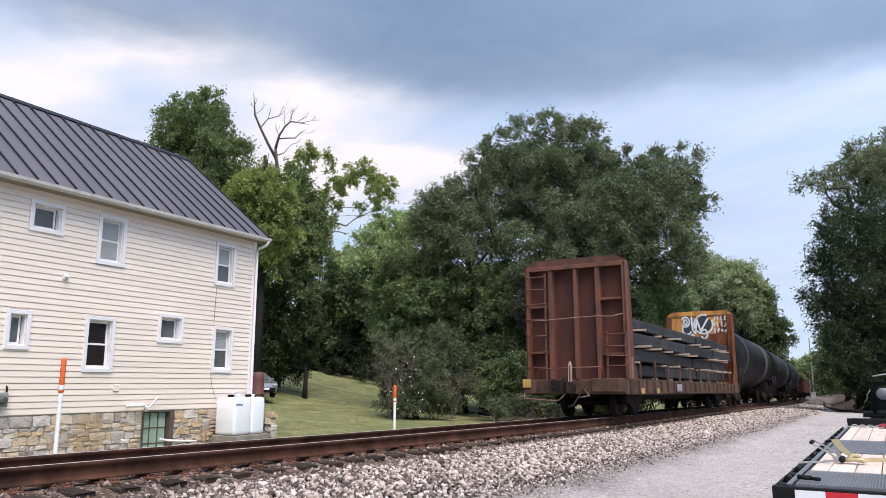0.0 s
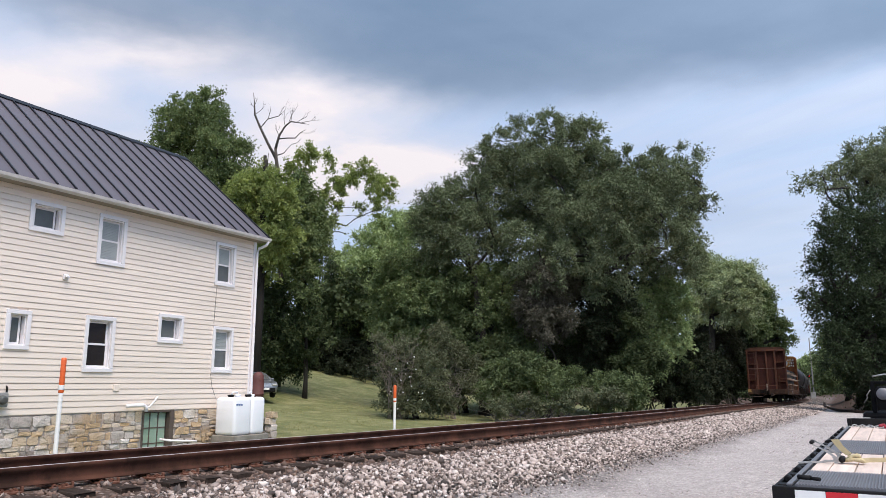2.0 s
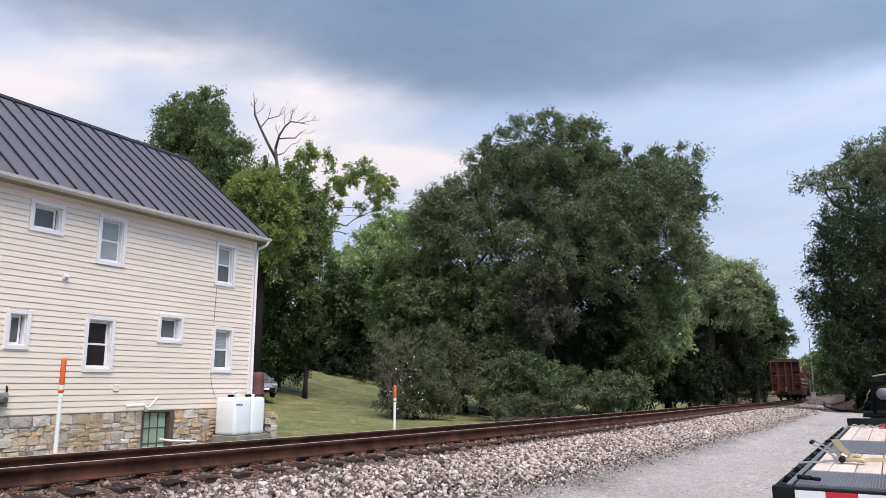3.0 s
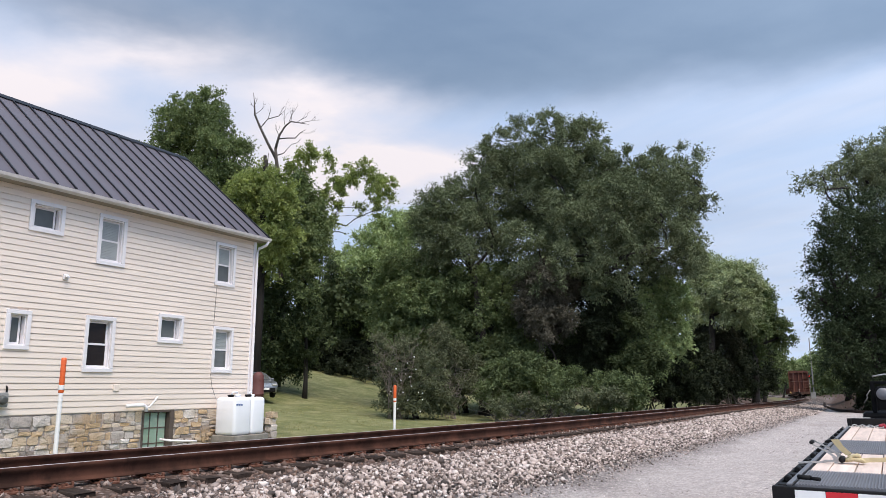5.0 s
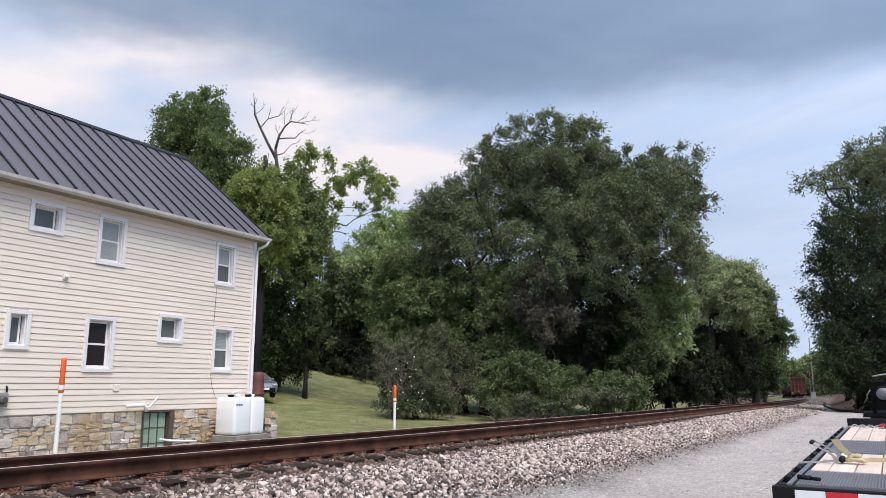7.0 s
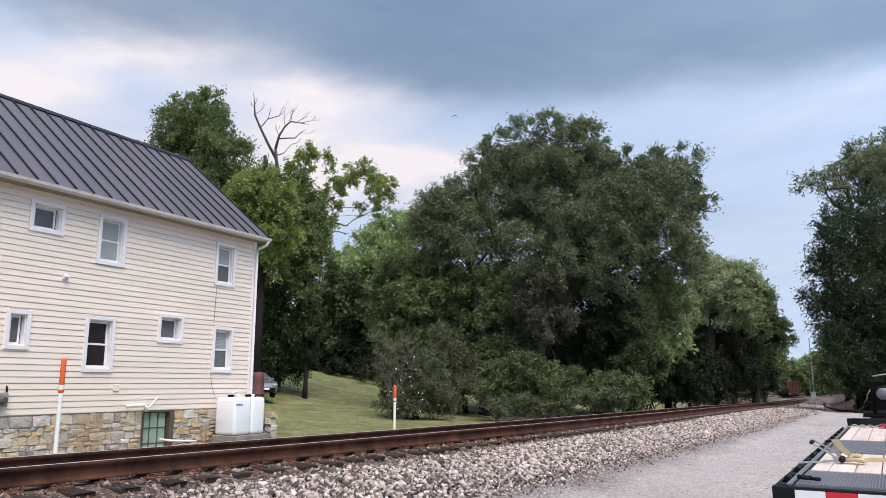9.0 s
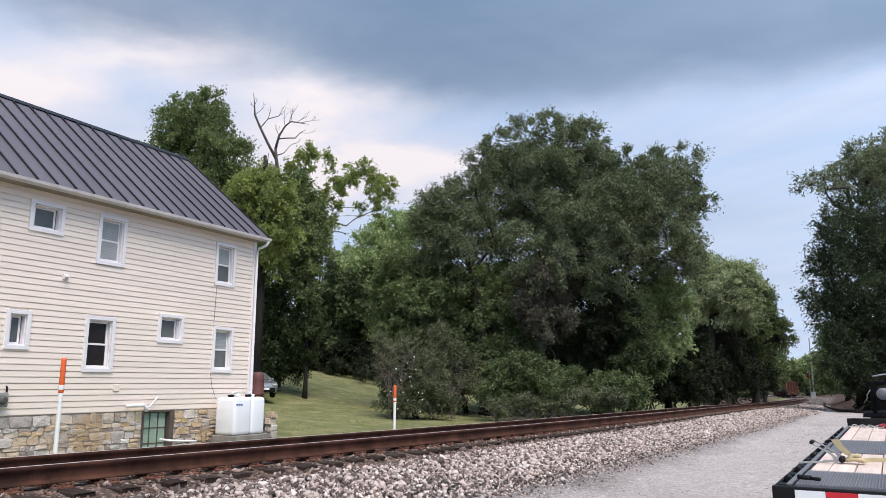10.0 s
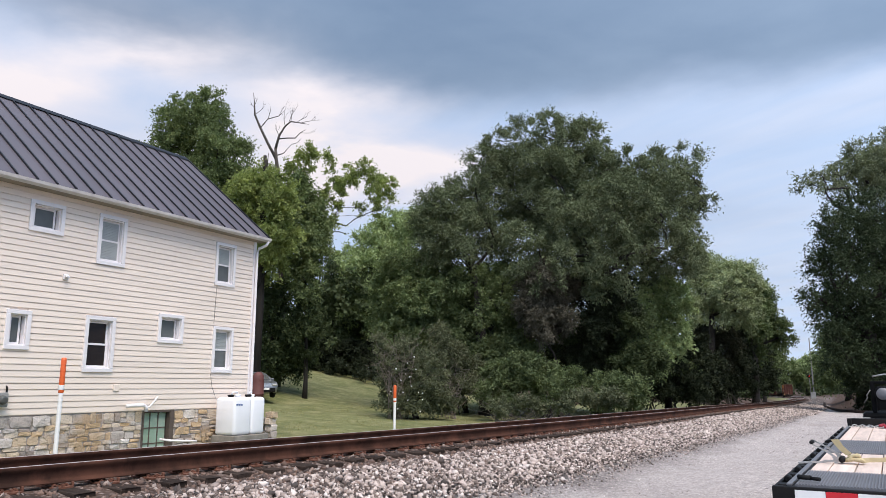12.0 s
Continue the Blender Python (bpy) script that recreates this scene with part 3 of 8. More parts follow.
# ---------- railway ----------
RAIL_SHAPE = [(-0.075, 0.0), (0.075, 0.0), (0.075, 0.012), (0.022, 0.030), (0.011, 0.050), (0.011, 0.125), (0.036, 0.145), (0.037, 0.178), (0.030, 0.186), (-0.030, 0.186), (-0.037, 0.178), (-0.036, 0.145), (-0.011, 0.125), (-0.011, 0.050), (-0.022, 0.030), (-0.075, 0.012)]
CANT = 0.03


def build_rail(parent, side):
    ss = np.concatenate([np.arange(-40, 80, 1.0), np.arange(80, 500, 4.0)])
    n = len(RAIL_SHAPE)
    verts, faces = [], []
    for s in ss:
        for (a, h) in RAIL_SHAPE:
            verts.append(on_track(float(s), side * 0.7525 + a, h - 0.186 - (CANT if side < 0 else 0.0)))
    for j in range(len(ss) - 1):
        for k in range(n):
            faces.append((j * n + k, j * n + (k + 1) % n, (j + 1) * n + (k + 1) % n, (j + 1) * n + k))
    ob = soup("rail", np.array(verts), np.array(faces), M_RAIL, parent)
    ob.data.materials.append(M_RAILHEAD)
    mi = np.zeros(len(faces), np.int32)
    for f in range(len(faces)):
        if f % n in (8,):
            mi[f] = 1
    ob.data.polygons.foreach_set("material_index", mi)
    tagged(ob, "rusty steel rail with a polished running edge")
    return ob


def tie_mesh(rng):
    bm = bmesh.new()
    box(bm, -0.115, 0.115, -1.3, 1.3, -0.18, 0.0, 0.012)
    for v in bm.verts:
        v.co += Vector((rng.uniform(-1, 1) * 0.008, rng.uniform(-1, 1) * 0.012, rng.uniform(-1, 1) * 0.006))
    me = bpy.data.meshes.new("tie")
    bmesh.ops.recalc_face_normals(bm, faces=bm.faces)
    bm.to_mesh(me)
    bm.free()
    me.materials.append(M_TIE)
    return me


def plate_mesh():
    bm = bmesh.new()
    box(bm, -0.095, 0.095, -0.18, 0.18, 0.0, 0.018)
    for y in (-0.098, 0.098):
        box(bm, -0.09, 0.09, y - 0.012, y + 0.012, 0.018, 0.03)
    for x, y in ((-0.06, -0.09), (0.06, -0.09), (-0.05, 0.09), (0.06, 0.09), (0.0, -0.145)):
        box(bm, x - 0.011, x + 0.011, y - 0.02, y + 0.02, 0.018, 0.044)
    me = bpy.data.meshes.new("tie_plate")
    bmesh.ops.recalc_face_normals(bm, faces=bm.faces)
    bm.to_mesh(me)
    bm.free()
    me.materials.append(M_PLATE)
    return me


def anchor_mesh():
    bm = bmesh.new()
    box(bm, -0.012, 0.012, -0.10, 0.10, -0.035, -0.004, 0.004)
    box(bm, -0.012, 0.012, -0.105, -0.07, -0.035, 0.03, 0.004)
    me = bpy.data.meshes.new("rail_anchor")
    bm.to_mesh(me)
    bm.free()
    me.materials.append(M_PLATE)
    return me


def build_track():
    track = empty("railway_track", None, "single railway track of rusty rails on dark creosoted timber ties", "railway track", kind="structure")
    for side in (1, -1):
        build_rail(track, side)
    rng = random.Random(8)
    ties, plate, anchor = [tie_mesh(rng) for _ in range(6)], plate_mesh(), anchor_mesh()
    for i in range(290):
        s = -22 + i * 0.53 + rng.uniform(-0.04, 0.04)
        x, y, z = on_track(s, rng.uniform(-0.05, 0.05), -0.206 - 0.012)
        tie = new("tie", rng.choice(ties))
        tie.parent = track
        tilt = math.degrees(math.atan(CANT / 1.5))
        tie.matrix_basis = pose(x, y, z, tilt * 0.999, 0, 90 - math.degrees(track_az(s)) + rng.uniform(-1.2, 1.2))
        if s < 45:
            for sd in (1, -1):
                o = new("tie_plate", plate)
                o.parent = tie
                o.matrix_basis = pose(0, -sd * 0.7525, 0.0)
            if s < 14:
                o = new("rail_anchor", anchor)
                o.parent = tie
                o.matrix_basis = pose(0.135, -0.7525, 0.022)


# ---------- loose stones ----------
_P = (1 + 5 ** 0.5) / 2
ICO = np.array([(-1, _P, 0), (1, _P, 0), (-1, -_P, 0), (1, -_P, 0), (0, -1, _P), (0, 1, _P), (0, -1, -_P), (0, 1, -_P), (_P, 0, -1), (_P, 0, 1), (-_P, 0, -1), (-_P, 0, 1)]) / 1.9
ICO_F = np.array([(0, 11, 5), (0, 5, 1), (0, 1, 7), (0, 7, 10), (0, 10, 11), (1, 5, 9), (5, 11, 4), (11, 10, 2), (10, 7, 6), (7, 1, 8), (3, 9, 4), (3, 4, 2), (3, 2, 6), (3, 6, 8), (3, 8, 9), (4, 9, 5), (2, 4, 11), (6, 2, 10), (8, 6, 7), (9, 8, 1)])
SHARD = np.array([(0.95, 0.35, -0.1), (-0.95, -0.35, 0.1), (-0.25, 1, 0.2), (0.25, -1, 0.0), (0.55, -0.15, 0.8), (-0.55, 0.2, 0.75), (0.0, 0.1, -0.85)]) * 1.05
SHARD_F = np.array([(0, 2, 4), (2, 5, 4), (2, 1, 5), (1, 3, 5), (3, 4, 5), (3, 0, 4), (2, 0, 6), (1, 2, 6), (3, 1, 6), (0, 3, 6)])


def random_turns(rng, n):
    q = rng.normal(size=(n, 4))
    q /= np.linalg.norm(q, axis=1)[:, None]
    w, x, y, z = q.T
    return np.stack([np.stack([1 - 2 * (y * y + z * z), 2 * (x * y - z * w), 2 * (x * z + y * w)], 1),
                     np.stack([2 * (x * y + z * w), 1 - 2 * (x * x + z * z), 2 * (y * z - x * w)], 1),
                     np.stack([2 * (x * z - y * w), 2 * (y * z + x * w), 1 - 2 * (x * x + y * y)], 1)], 1)


def stones(name, rng, pos, size, material, label, shape=SHARD, faces=SHARD_F):
    n, k = len(pos), len(shape)
    v = shape[None] + rng.uniform(-0.32, 0.32, (n, k, 3))
    v = v * (size[:, None, None] * rng.uniform(0.6, 1.35, (n, 1, 3)))
    v = np.einsum("nij,nkj->nki", random_turns(rng, n), v) + pos[:, None]
    f = (np.arange(n)[:, None, None] * k + faces[None]).reshape(-1, 3)
    ob = soup(name, v.reshape(-1, 3), f, material)
    return tagged(ob, label, "gravel", kind="stuff")


def build_stones():
    rng = np.random.default_rng(21)
    # ballast shoulder beside the near rail, thinning with distance, and the cribs between the ties
    def strip(n, s0, s1, w0, w1, size, power=1.0):
        s = s0 + (s1 - s0) * rng.random(n) ** power
        w = rng.uniform(w0, w1, n)
        x, y, _ = on_track(s, w)
        z = ground_height(x, y)
        return np.stack([x, y, z], 1), rng.gamma(9, size / 9, n), s, w
    P1, S1, s, w = strip(38000, -19, 8, 1.6, 5.0, 0.0275, 1.0)
    Q1, R1, s2, w2 = strip(17000, 8, 24, 1.45, 5.0, 0.031, 1.2)
    P1, S1, w = np.concatenate([P1, Q1]), np.concatenate([S1, R1]), np.concatenate([w, w2])
    keep = (rng.random(len(w)) < 1 - 0.86 * ramp(w, 3.1, 4.3)) & (w < 4.2)
    S1 = S1 * (1 - 0.62 * ramp(w, 3.0, 4.3))
    P1[:, 2] += 0.008 + rng.uniform(0, 0.022, len(P1))
    a = P1[keep], S1[keep]
    P2, S2, s, w = strip(9000, 24, 70, 1.45, 4.3, 0.038, 1.5)
    P2[:, 2] += 0.015
    P3, S3, s, w = strip(3500, -19, 25, -2.8, 0.6, 0.030, 1.0)
    P3[:, 2] += 0.005
    P5, S5, s, w = strip(16000, -19, 48, 0.95, 2.7, 0.028, 1.2)
    P5[:, 2] += 0.004
    stones("rusty_ballast", rng, np.concatenate([P5, P3]), np.concatenate([S5, S3]), M_RUSTY, "rust-stained ballast close around the rails and ties")
    stones("ballast_stones", rng, np.concatenate([a[0], P2]), np.concatenate([a[1], S2]), M_BALLAST, "loose grey and pinkish crushed-stone ballast beside the rails")
    P4, S4, s, w = strip(8000, -16, 26, 3.7, 9.5, 0.0095, 1.3)
    P4[:, 2] += 0.003
    stones("lot_gravel", rng, P4, S4, M_GRIT, "small pale gravel loose on the packed lot")


def build_grass():
    """Short mown blades and the taller fringe along the ballast."""
    rng = np.random.default_rng(5)
    n = 40000
    s = rng.uniform(-20, 34, n)
    w = -(3.2 + 17 * rng.random(n) ** 1.5)
    x, y, _ = on_track(s, w)
    z = ground_height(x, y)
    tall = np.where(w > -4.6, rng.uniform(0.05, 0.20, n), rng.uniform(0.03, 0.075, n))
    a = rng.uniform(0, 2 * np.pi, n)
    side = np.stack([np.cos(a), np.sin(a), 0 * a], 1) * 0.012
    lean = rng.normal(0, 0.35, (n, 2)) * tall[:, None]
    base = np.stack([x, y, z - 0.01], 1)
    tip = base + np.stack([lean[:, 0], lean[:, 1], tall], 1)
    v = np.stack([base - side, base + side, tip], 1).reshape(-1, 3)
    f = np.arange(3 * n).reshape(-1, 3)
    ob = soup("lawn_grass", v, f, M_GRASS)
    tagged(ob, "short summer-dry lawn grass with a rough fringe", "grass", kind="stuff")


M_GRASS = leaf_material("grass_blade", (0.12, 0.135, 0.046), (0.29, 0.275, 0.12), (0.42, 0.37, 0.20), 0.1, 0.2)
build_stones()
build_grass()
build_track()
# ---------- house ----------
HOUSE_AZ = 28.3
HOUSE = pose(-5.974, 23.106, 0.0, 0, 0, -(90 + HOUSE_AZ))   # local x runs along the long wall, y out towards the line
H_LEN, H_DEEP = 14.0, 7.3
SID_Z, EAVE_Z, RIDGE_Z = 0.85, 6.14, 9.40
# openings of the long wall: x0, x1, z0, z1 of the casing, and the kind of window
OPENINGS = [(6.63, 7.50, 5.02, 5.76, "single"), (4.87, 5.70, 4.50, 5.79, "blind"), (0.90, 1.72, 4.43, 5.74, "sash"),
            (7.22, 7.80, 2.30, 3.18, "single"), (4.99, 5.84, 1.83, 3.20, "dark"), (2.79, 3.66, 2.64, 3.43, "single"), (0.84, 1.67, 1.87, 3.22, "sash"),
            (9.3, 10.1, 4.45, 5.74, "sash"), (9.4, 10.2, 1.85, 3.2, "sash")]
CELLAR = (2.92, 3.94, -0.1, 0.86)


def panel_with_holes(bm, x0, x1, z0, z1, y0, y1, holes):
    """A wall slab between y0 and y1 with rectangular openings through it."""
    xs = sorted({x0, x1, *[h[0] for h in holes], *[h[1] for h in holes]})
    zs = sorted({z0, z1, *[h[2] for h in holes], *[h[3] for h in holes]})
    xs, zs = [v for v in xs if x0 <= v <= x1], [v for v in zs if z0 <= v <= z1]
    for a, b in zip(xs, xs[1:]):
        run = None
        for c, d in zip(zs, zs[1:]):
            mx, mz = (a + b) / 2, (c + d) / 2
            solid = not any(h[0] < mx < h[1] and h[2] < mz < h[3] for h in holes)
            if solid:
                run = (run[0], d) if run else (c, d)
            if (not solid or d == zs[-1]) and run:
                box(bm, a, b, y0, y1, run[0], run[1])
                run = None


def build_window(house, x0, x1, z0, z1, kind):
    cas = 0.095
    win = part("window", boxm(x0 + cas, x1 - cas, -0.16, -0.145, z0 + cas, z1 - cas), M_GLASS, house, "white-framed house window in the siding")
    bm = bmesh.new()
    for a in ((x0, x1, z1 - cas, z1), (x0, x1, z0, z0 + cas), (x0, x0 + cas, z0 + cas, z1 - cas), (x1 - cas, x1, z0 + cas, z1 - cas)):
        box(bm, a[0], a[1], 0.0, 0.055, a[2], a[3], 0.008)
    part("casing", bm, M_TRIM, win, "white casing")
    bm = bmesh.new()
    # deep white reveal
    r = 0.025
    box(bm, x0 + cas, x0 + cas + r, -0.14, 0.0, z0 + cas, z1 - cas)
    box(bm, x1 - cas - r, x1 - cas, -0.14, 0.0, z0 + cas, z1 - cas)
    box(bm, x0 + cas + r, x1 - cas - r, -0.14, 0.0, z1 - cas - r, z1 - cas)
    box(bm, x0 + cas + r, x1 - cas - r, -0.14, 0.01, z0 + cas, z0 + cas + r)
    part("window_reveal", bm, M_TRIM, win)
    bm = bmesh.new()
    fx0, fx1, fz0, fz1, t = x0 + cas + r, x1 - cas - r, z0 + cas + r, z1 - cas - r, 0.045
    if kind == "single":
        fx0 += 0.03
        fx1 -= 0.05
    mid = (fz0 + fz1) / 2
    spans = [(fz0, fz1, -0.14)] if kind == "single" else [(mid - 0.02, fz1, -0.13), (fz0, mid + 0.02, -0.105)]
    for a, b, y in spans:
        for q in ((fx0, fx1, b - t, b), (fx0, fx1, a, a + t), (fx0, fx0 + t, a + t, b - t), (fx1 - t, fx1, a + t, b - t)):
            box(bm, q[0], q[1], y, y + 0.03, q[2], q[3], 0.004)
    part("sash_frame", bm, M_TRIM, win)
    for a, b, y in spans:
        part("pane", boxm(fx0 + t, fx1 - t, y + 0.008, y + 0.014, a + t, b - t), M_GLASS_DARK if kind == "dark" else M_GLASS, win, "dark glass pane")
    if kind in ("blind", "sash"):  # one pleated sheet of slats
        blind = bmesh.new()
        top, bot = fz1 - t, (mid + 0.02 if kind == "sash" else fz0 + t)
        n = int((top - bot) / 0.04)
        front, back = [], []
        for i in range(n):
            z0, z1 = bot + i * (top - bot) / n, bot + (i + 1) * (top - bot) / n
            front += [(-0.002, z0), (-0.008, z1 - 0.001)]
            back += [(-0.010, z0), (-0.016, z1 - 0.001)]
        prism(blind, front + back[::-1], "x", fx0 + t, fx1 - t)
        for v in blind.verts:
            v.co.y += (-0.105 + 0.025) if kind == "blind" else -0.105 + 0.02
        part("blind", blind, M_GLASS_BLIND, win, "pale slatted blind")
    return win


def build_house():
    house = empty("house", HOUSE, "two-storey house with cream lap siding, dark metal roof and rubble-stone foundation", "house")
    holes = [(o[0] + 0.09, o[1] - 0.09, o[2] + 0.09, o[3] - 0.09) for o in OPENINGS]
    bm = bmesh.new()
    panel_with_holes(bm, 0.0, H_LEN, SID_Z, EAVE_Z + 0.1, -0.17, -0.012, holes)
    box(bm, 0.0, 0.16, -H_DEEP, -0.17, SID_Z, EAVE_Z)
    box(bm, H_LEN - 0.16, H_LEN, -H_DEEP, -0.17, SID_Z, EAVE_Z)
    box(bm, 0.16, H_LEN - 0.16, -H_DEEP, -H_DEEP + 0.16, SID_Z, EAVE_Z)
    for x in (0.0, H_LEN - 0.16):
        prism(bm, [(-0.02, EAVE_Z), (-H_DEEP, EAVE_Z), (-H_DEEP / 2, RIDGE_Z - 0.18)], "x", x, x + 0.16)
    box(bm, 0.16, H_LEN - 0.16, -H_DEEP + 0.16, -0.17, 3.6, 3.75)
    bmesh.ops.remove_doubles(bm, verts=bm.verts, dist=0.0005)
    part("wall", bm, M_SIDING, house, "cream wall behind the siding")
    part("unlit_room_sheet", boxm(0.3, H_LEN - 0.3, -2.4, -2.3, SID_Z, EAVE_Z), M_DARK, house, "inner sheet coloured near-black for the unlit rooms")
    # lap siding, course by course
    n = 37
    step = (EAVE_Z - 0.12 - SID_Z) / n
    for i in range(n):
        z = SID_Z + i * step
        cuts = sorted((h[0] - 0.01, h[1] + 0.01) for h in holes if h[3] > z and h[2] < z + step)
        spans, x = [], 0.125
        for a, b in cuts:
            if a > x:
                spans.append((x, a))
            x = max(x, b)
        spans.append((x, H_LEN - 0.02))
        for a, b in spans:
            bm = bmesh.new()
            prism(bm, [(-0.012, z + 0.018), (0.020, z + 0.014), (0.021, z + 0.026), (0.010, z + step - 0.001), (-0.012, z + step - 0.001)], "x", a, b)
            part("clapboard", bm, M_SIDING, house)
    # corner trim
    bm = bmesh.new()
    box(bm, 0.0, 0.125, -0.10, 0.038, SID_Z - 0.02, EAVE_Z, 0.006)
    part("corner_board", bm, M_TRIM, house, "white corner trim")
    # roof: standing-seam panels, seams and edge trims
    run, rise = H_DEEP / 2 + 0.35, RIDGE_Z - EAVE_Z
    slope = math.atan2(rise, run)
    x0, x1 = -0.20, 14.42
    npan = 30
    wpan = (x1 - x0) / npan
    for sgn in (1, -1):
        for i in range(npan):
            a, b = x0 + i * wpan, x0 + (i + 1) * wpan
            bm = bmesh.new()
            ye = 0.35 if sgn > 0 else -H_DEEP - 0.35
            ym = -H_DEEP / 2
            ny, nz = math.sin(slope) * 0.03 * sgn, math.cos(slope) * 0.03
            vs = []
            for x in (a + 0.002, b - 0.002):
                vs += [bm.verts.new((x, ye, EAVE_Z)), bm.verts.new((x, ym, RIDGE_Z)), bm.verts.new((x, ym, RIDGE_Z - 0.04)), bm.verts.new((x, ye, EAVE_Z - 0.04))]
            for q in ((0, 1, 5, 4), (1, 2, 6, 5), (2, 3, 7, 6), (3, 0, 4, 7), (0, 3, 2, 1), (4, 5, 6, 7)):
                bm.faces.new([vs[k] for k in q])
            panel = part("roof_panel", bm, M_ROOF, house)
            if sgn > 0 or i == 0:
                bm = bmesh.new()
                sv = []
                for x in (a - 0.017, a + 0.017):
                    sv += [bm.verts.new((x, ye, EAVE_Z + 0.004)), bm.verts.new((x, ym, RIDGE_Z + 0.004)), bm.verts.new((x, ym + ny * 1.4, RIDGE_Z + nz * 1.4)), bm.verts.new((x, ye + ny * 1.4, EAVE_Z + nz * 1.4))]
                for q in ((0, 1, 5, 4), (1, 2, 6, 5), (2, 3, 7, 6), (3, 0, 4, 7), (0, 3, 2, 1), (4, 5, 6, 7)):
                    bm.faces.new([sv[k] for k in q])
                part("seam", bm, M_SEAM, panel, "dark raised roof seam")
    bm = bmesh.new()
    prism(bm, [(-H_DEEP / 2 - 0.16, RIDGE_Z - 0.085), (-H_DEEP / 2, RIDGE_Z + 0.06), (-H_DEEP / 2 + 0.16, RIDGE_Z - 0.085), (-H_DEEP / 2, RIDGE_Z + 0.03)], "x", x0 - 0.01, x1 + 0.01)
    part("ridge_cap", bm, M_SEAM, house, "dark metal ridge cap")
    bm = bmesh.new()
    prism(bm, [(0.37, EAVE_Z - 0.05), (0.37, EAVE_Z + 0.03), (-H_DEEP / 2, RIDGE_Z + 0.035), (-H_DEEP / 2, RIDGE_Z - 0.10)], "x", x0 - 0.03, x0 + 0.006)
    part("rake_trim", bm, M_SEAM, house, "dark metal rake trim")
    # soffit, fascia, gutter and downspout
    bm = bmesh.new()
    box(bm, x0, x1, -0.02, 0.33, EAVE_Z - 0.14, EAVE_Z - 0.10)
    part("soffit", bm, M_SOFFIT, house, "soffit coloured brown for the shade under the eaves")
    bm = bmesh.new()
    prism(bm, [(0.33, EAVE_Z - 0.14), (0.40, EAVE_Z - 0.15), (0.45, EAVE_Z - 0.10), (0.46, EAVE_Z - 0.03), (0.445, EAVE_Z - 0.03), (0.435, EAVE_Z - 0.09), (0.395, EAVE_Z - 0.13), (0.345, EAVE_Z - 0.12), (0.345, EAVE_Z - 0.04), (0.33, EAVE_Z - 0.04)], "x", x0 - 0.01, x1)
    gut = part("gutter", bm, M_GUTTER, house, "off-white eaves gutter")
    for i in range(9):
        x = 0.4 + i * 1.5
        part("gutter_strap", boxm(x - 0.012, x + 0.012, 0.32, 0.463, EAVE_Z - 0.11, EAVE_Z - 0.022, 0.003), M_GUTTER, gut)
    bm = bmesh.new()
    tube(bm, [(-0.12, 0.40, EAVE_Z - 0.12), (-0.10, 0.36, EAVE_Z - 0.24), (0.0, 0.12, EAVE_Z - 0.36), (0.03, 0.085, EAVE_Z - 0.5), (0.03, 0.085, 1.4), (0.03, 0.085, 0.1)], 0.045, 8)
    part("downspout", bm, M_TRIM, house, "white downspout")
    # a thin cable down the siding
    bm = bmesh.new()
    tube(bm, [(1.62, 0.035, 4.42), (1.64, 0.035, 3.9), (1.66, 0.035, 3.3)], 0.005, 5)
    part("cable", bm, M_OLD_WOOD, house, "thin dark cable")
    bm = bmesh.new()
    tube(bm, [(1.69, 0.035, 1.86), (1.6, 0.04, 1.45), (1.42, 0.05, 1.1)], 0.0045, 5)
    part("cable", bm, M_OLD_WOOD, house, "thin dark cable")
    for o in OPENINGS:
        build_window(house, *o)
    # dryer vent, small vent caps
    for (x, z, s) in ((6.48, 4.06, 0.07),):
        bm = bmesh.new()
        box(bm, x - s, x + s, 0.02, 0.06, z - s, z + s, 0.01)
        prism(bm, [(0.06, z + s * 0.8), (0.13, z + s * 0.1), (0.13, z - s * 0.3), (0.06, z - s * 0.2)], "x", x - s * 0.7, x + s * 0.7)
        part("vent_cap", bm, M_TRIM, house, "small white vent cap")
    part("vent_plate", boxm(4.74, 4.92, 0.02, 0.045, 1.36, 1.54, 0.012), M_SIDING, house, "siding-coloured vent plate")
    # electricity meter
    bm = bmesh.new()
    box(bm, 7.62, 7.88, 0.02, 0.14, 1.05, 1.36, 0.02)
    meter = part("meter_box", bm, M_GREYBOX, house, "grey electricity meter box")
    bm = bmesh.new()
    lathe(bm, [(0.10, 0.13), (0.10, 0.17), (0.085, 0.23), (0.05, 0.25)], "y", 16, (7.76, 0, 1.2))
    part("meter_dial", bm, M_GLASS, meter, "round glass meter")
    bm = bmesh.new()
    tube(bm, [(7.64, 0.08, 1.36), (7.64, 0.08, 1.46), (7.64, 0.05, 1.5)], 0.02, 6)
    part("conduit", bm, M_BLACK, meter)
    # white drain pipes by the cellar opening
    bm = bmesh.new()
    tube(bm, [(4.55, 0.10, 0.98), (4.45, 0.15, 1.0), (4.05, 0.15, 1.0), (3.98, 0.15, 0.96), (3.96, 0.15, 0.84)], [0.045, 0.05, 0.05, 0.055, 0.055], 10)
    part("drain_pipe", bm, M_TRIM, house, "white plastic drain pipe with an elbow")
    bm = bmesh.new()
    tube(bm, [(3.95, 0.10, 0.92), (3.85, 0.14, 0.95), (3.72, 0.18, 1.12), (3.66, 0.2, 1.22)], 0.025, 8)
    part("vent_pipe", bm, M_TRIM, house, "thin white vent pipe")
    bm = bmesh.new()
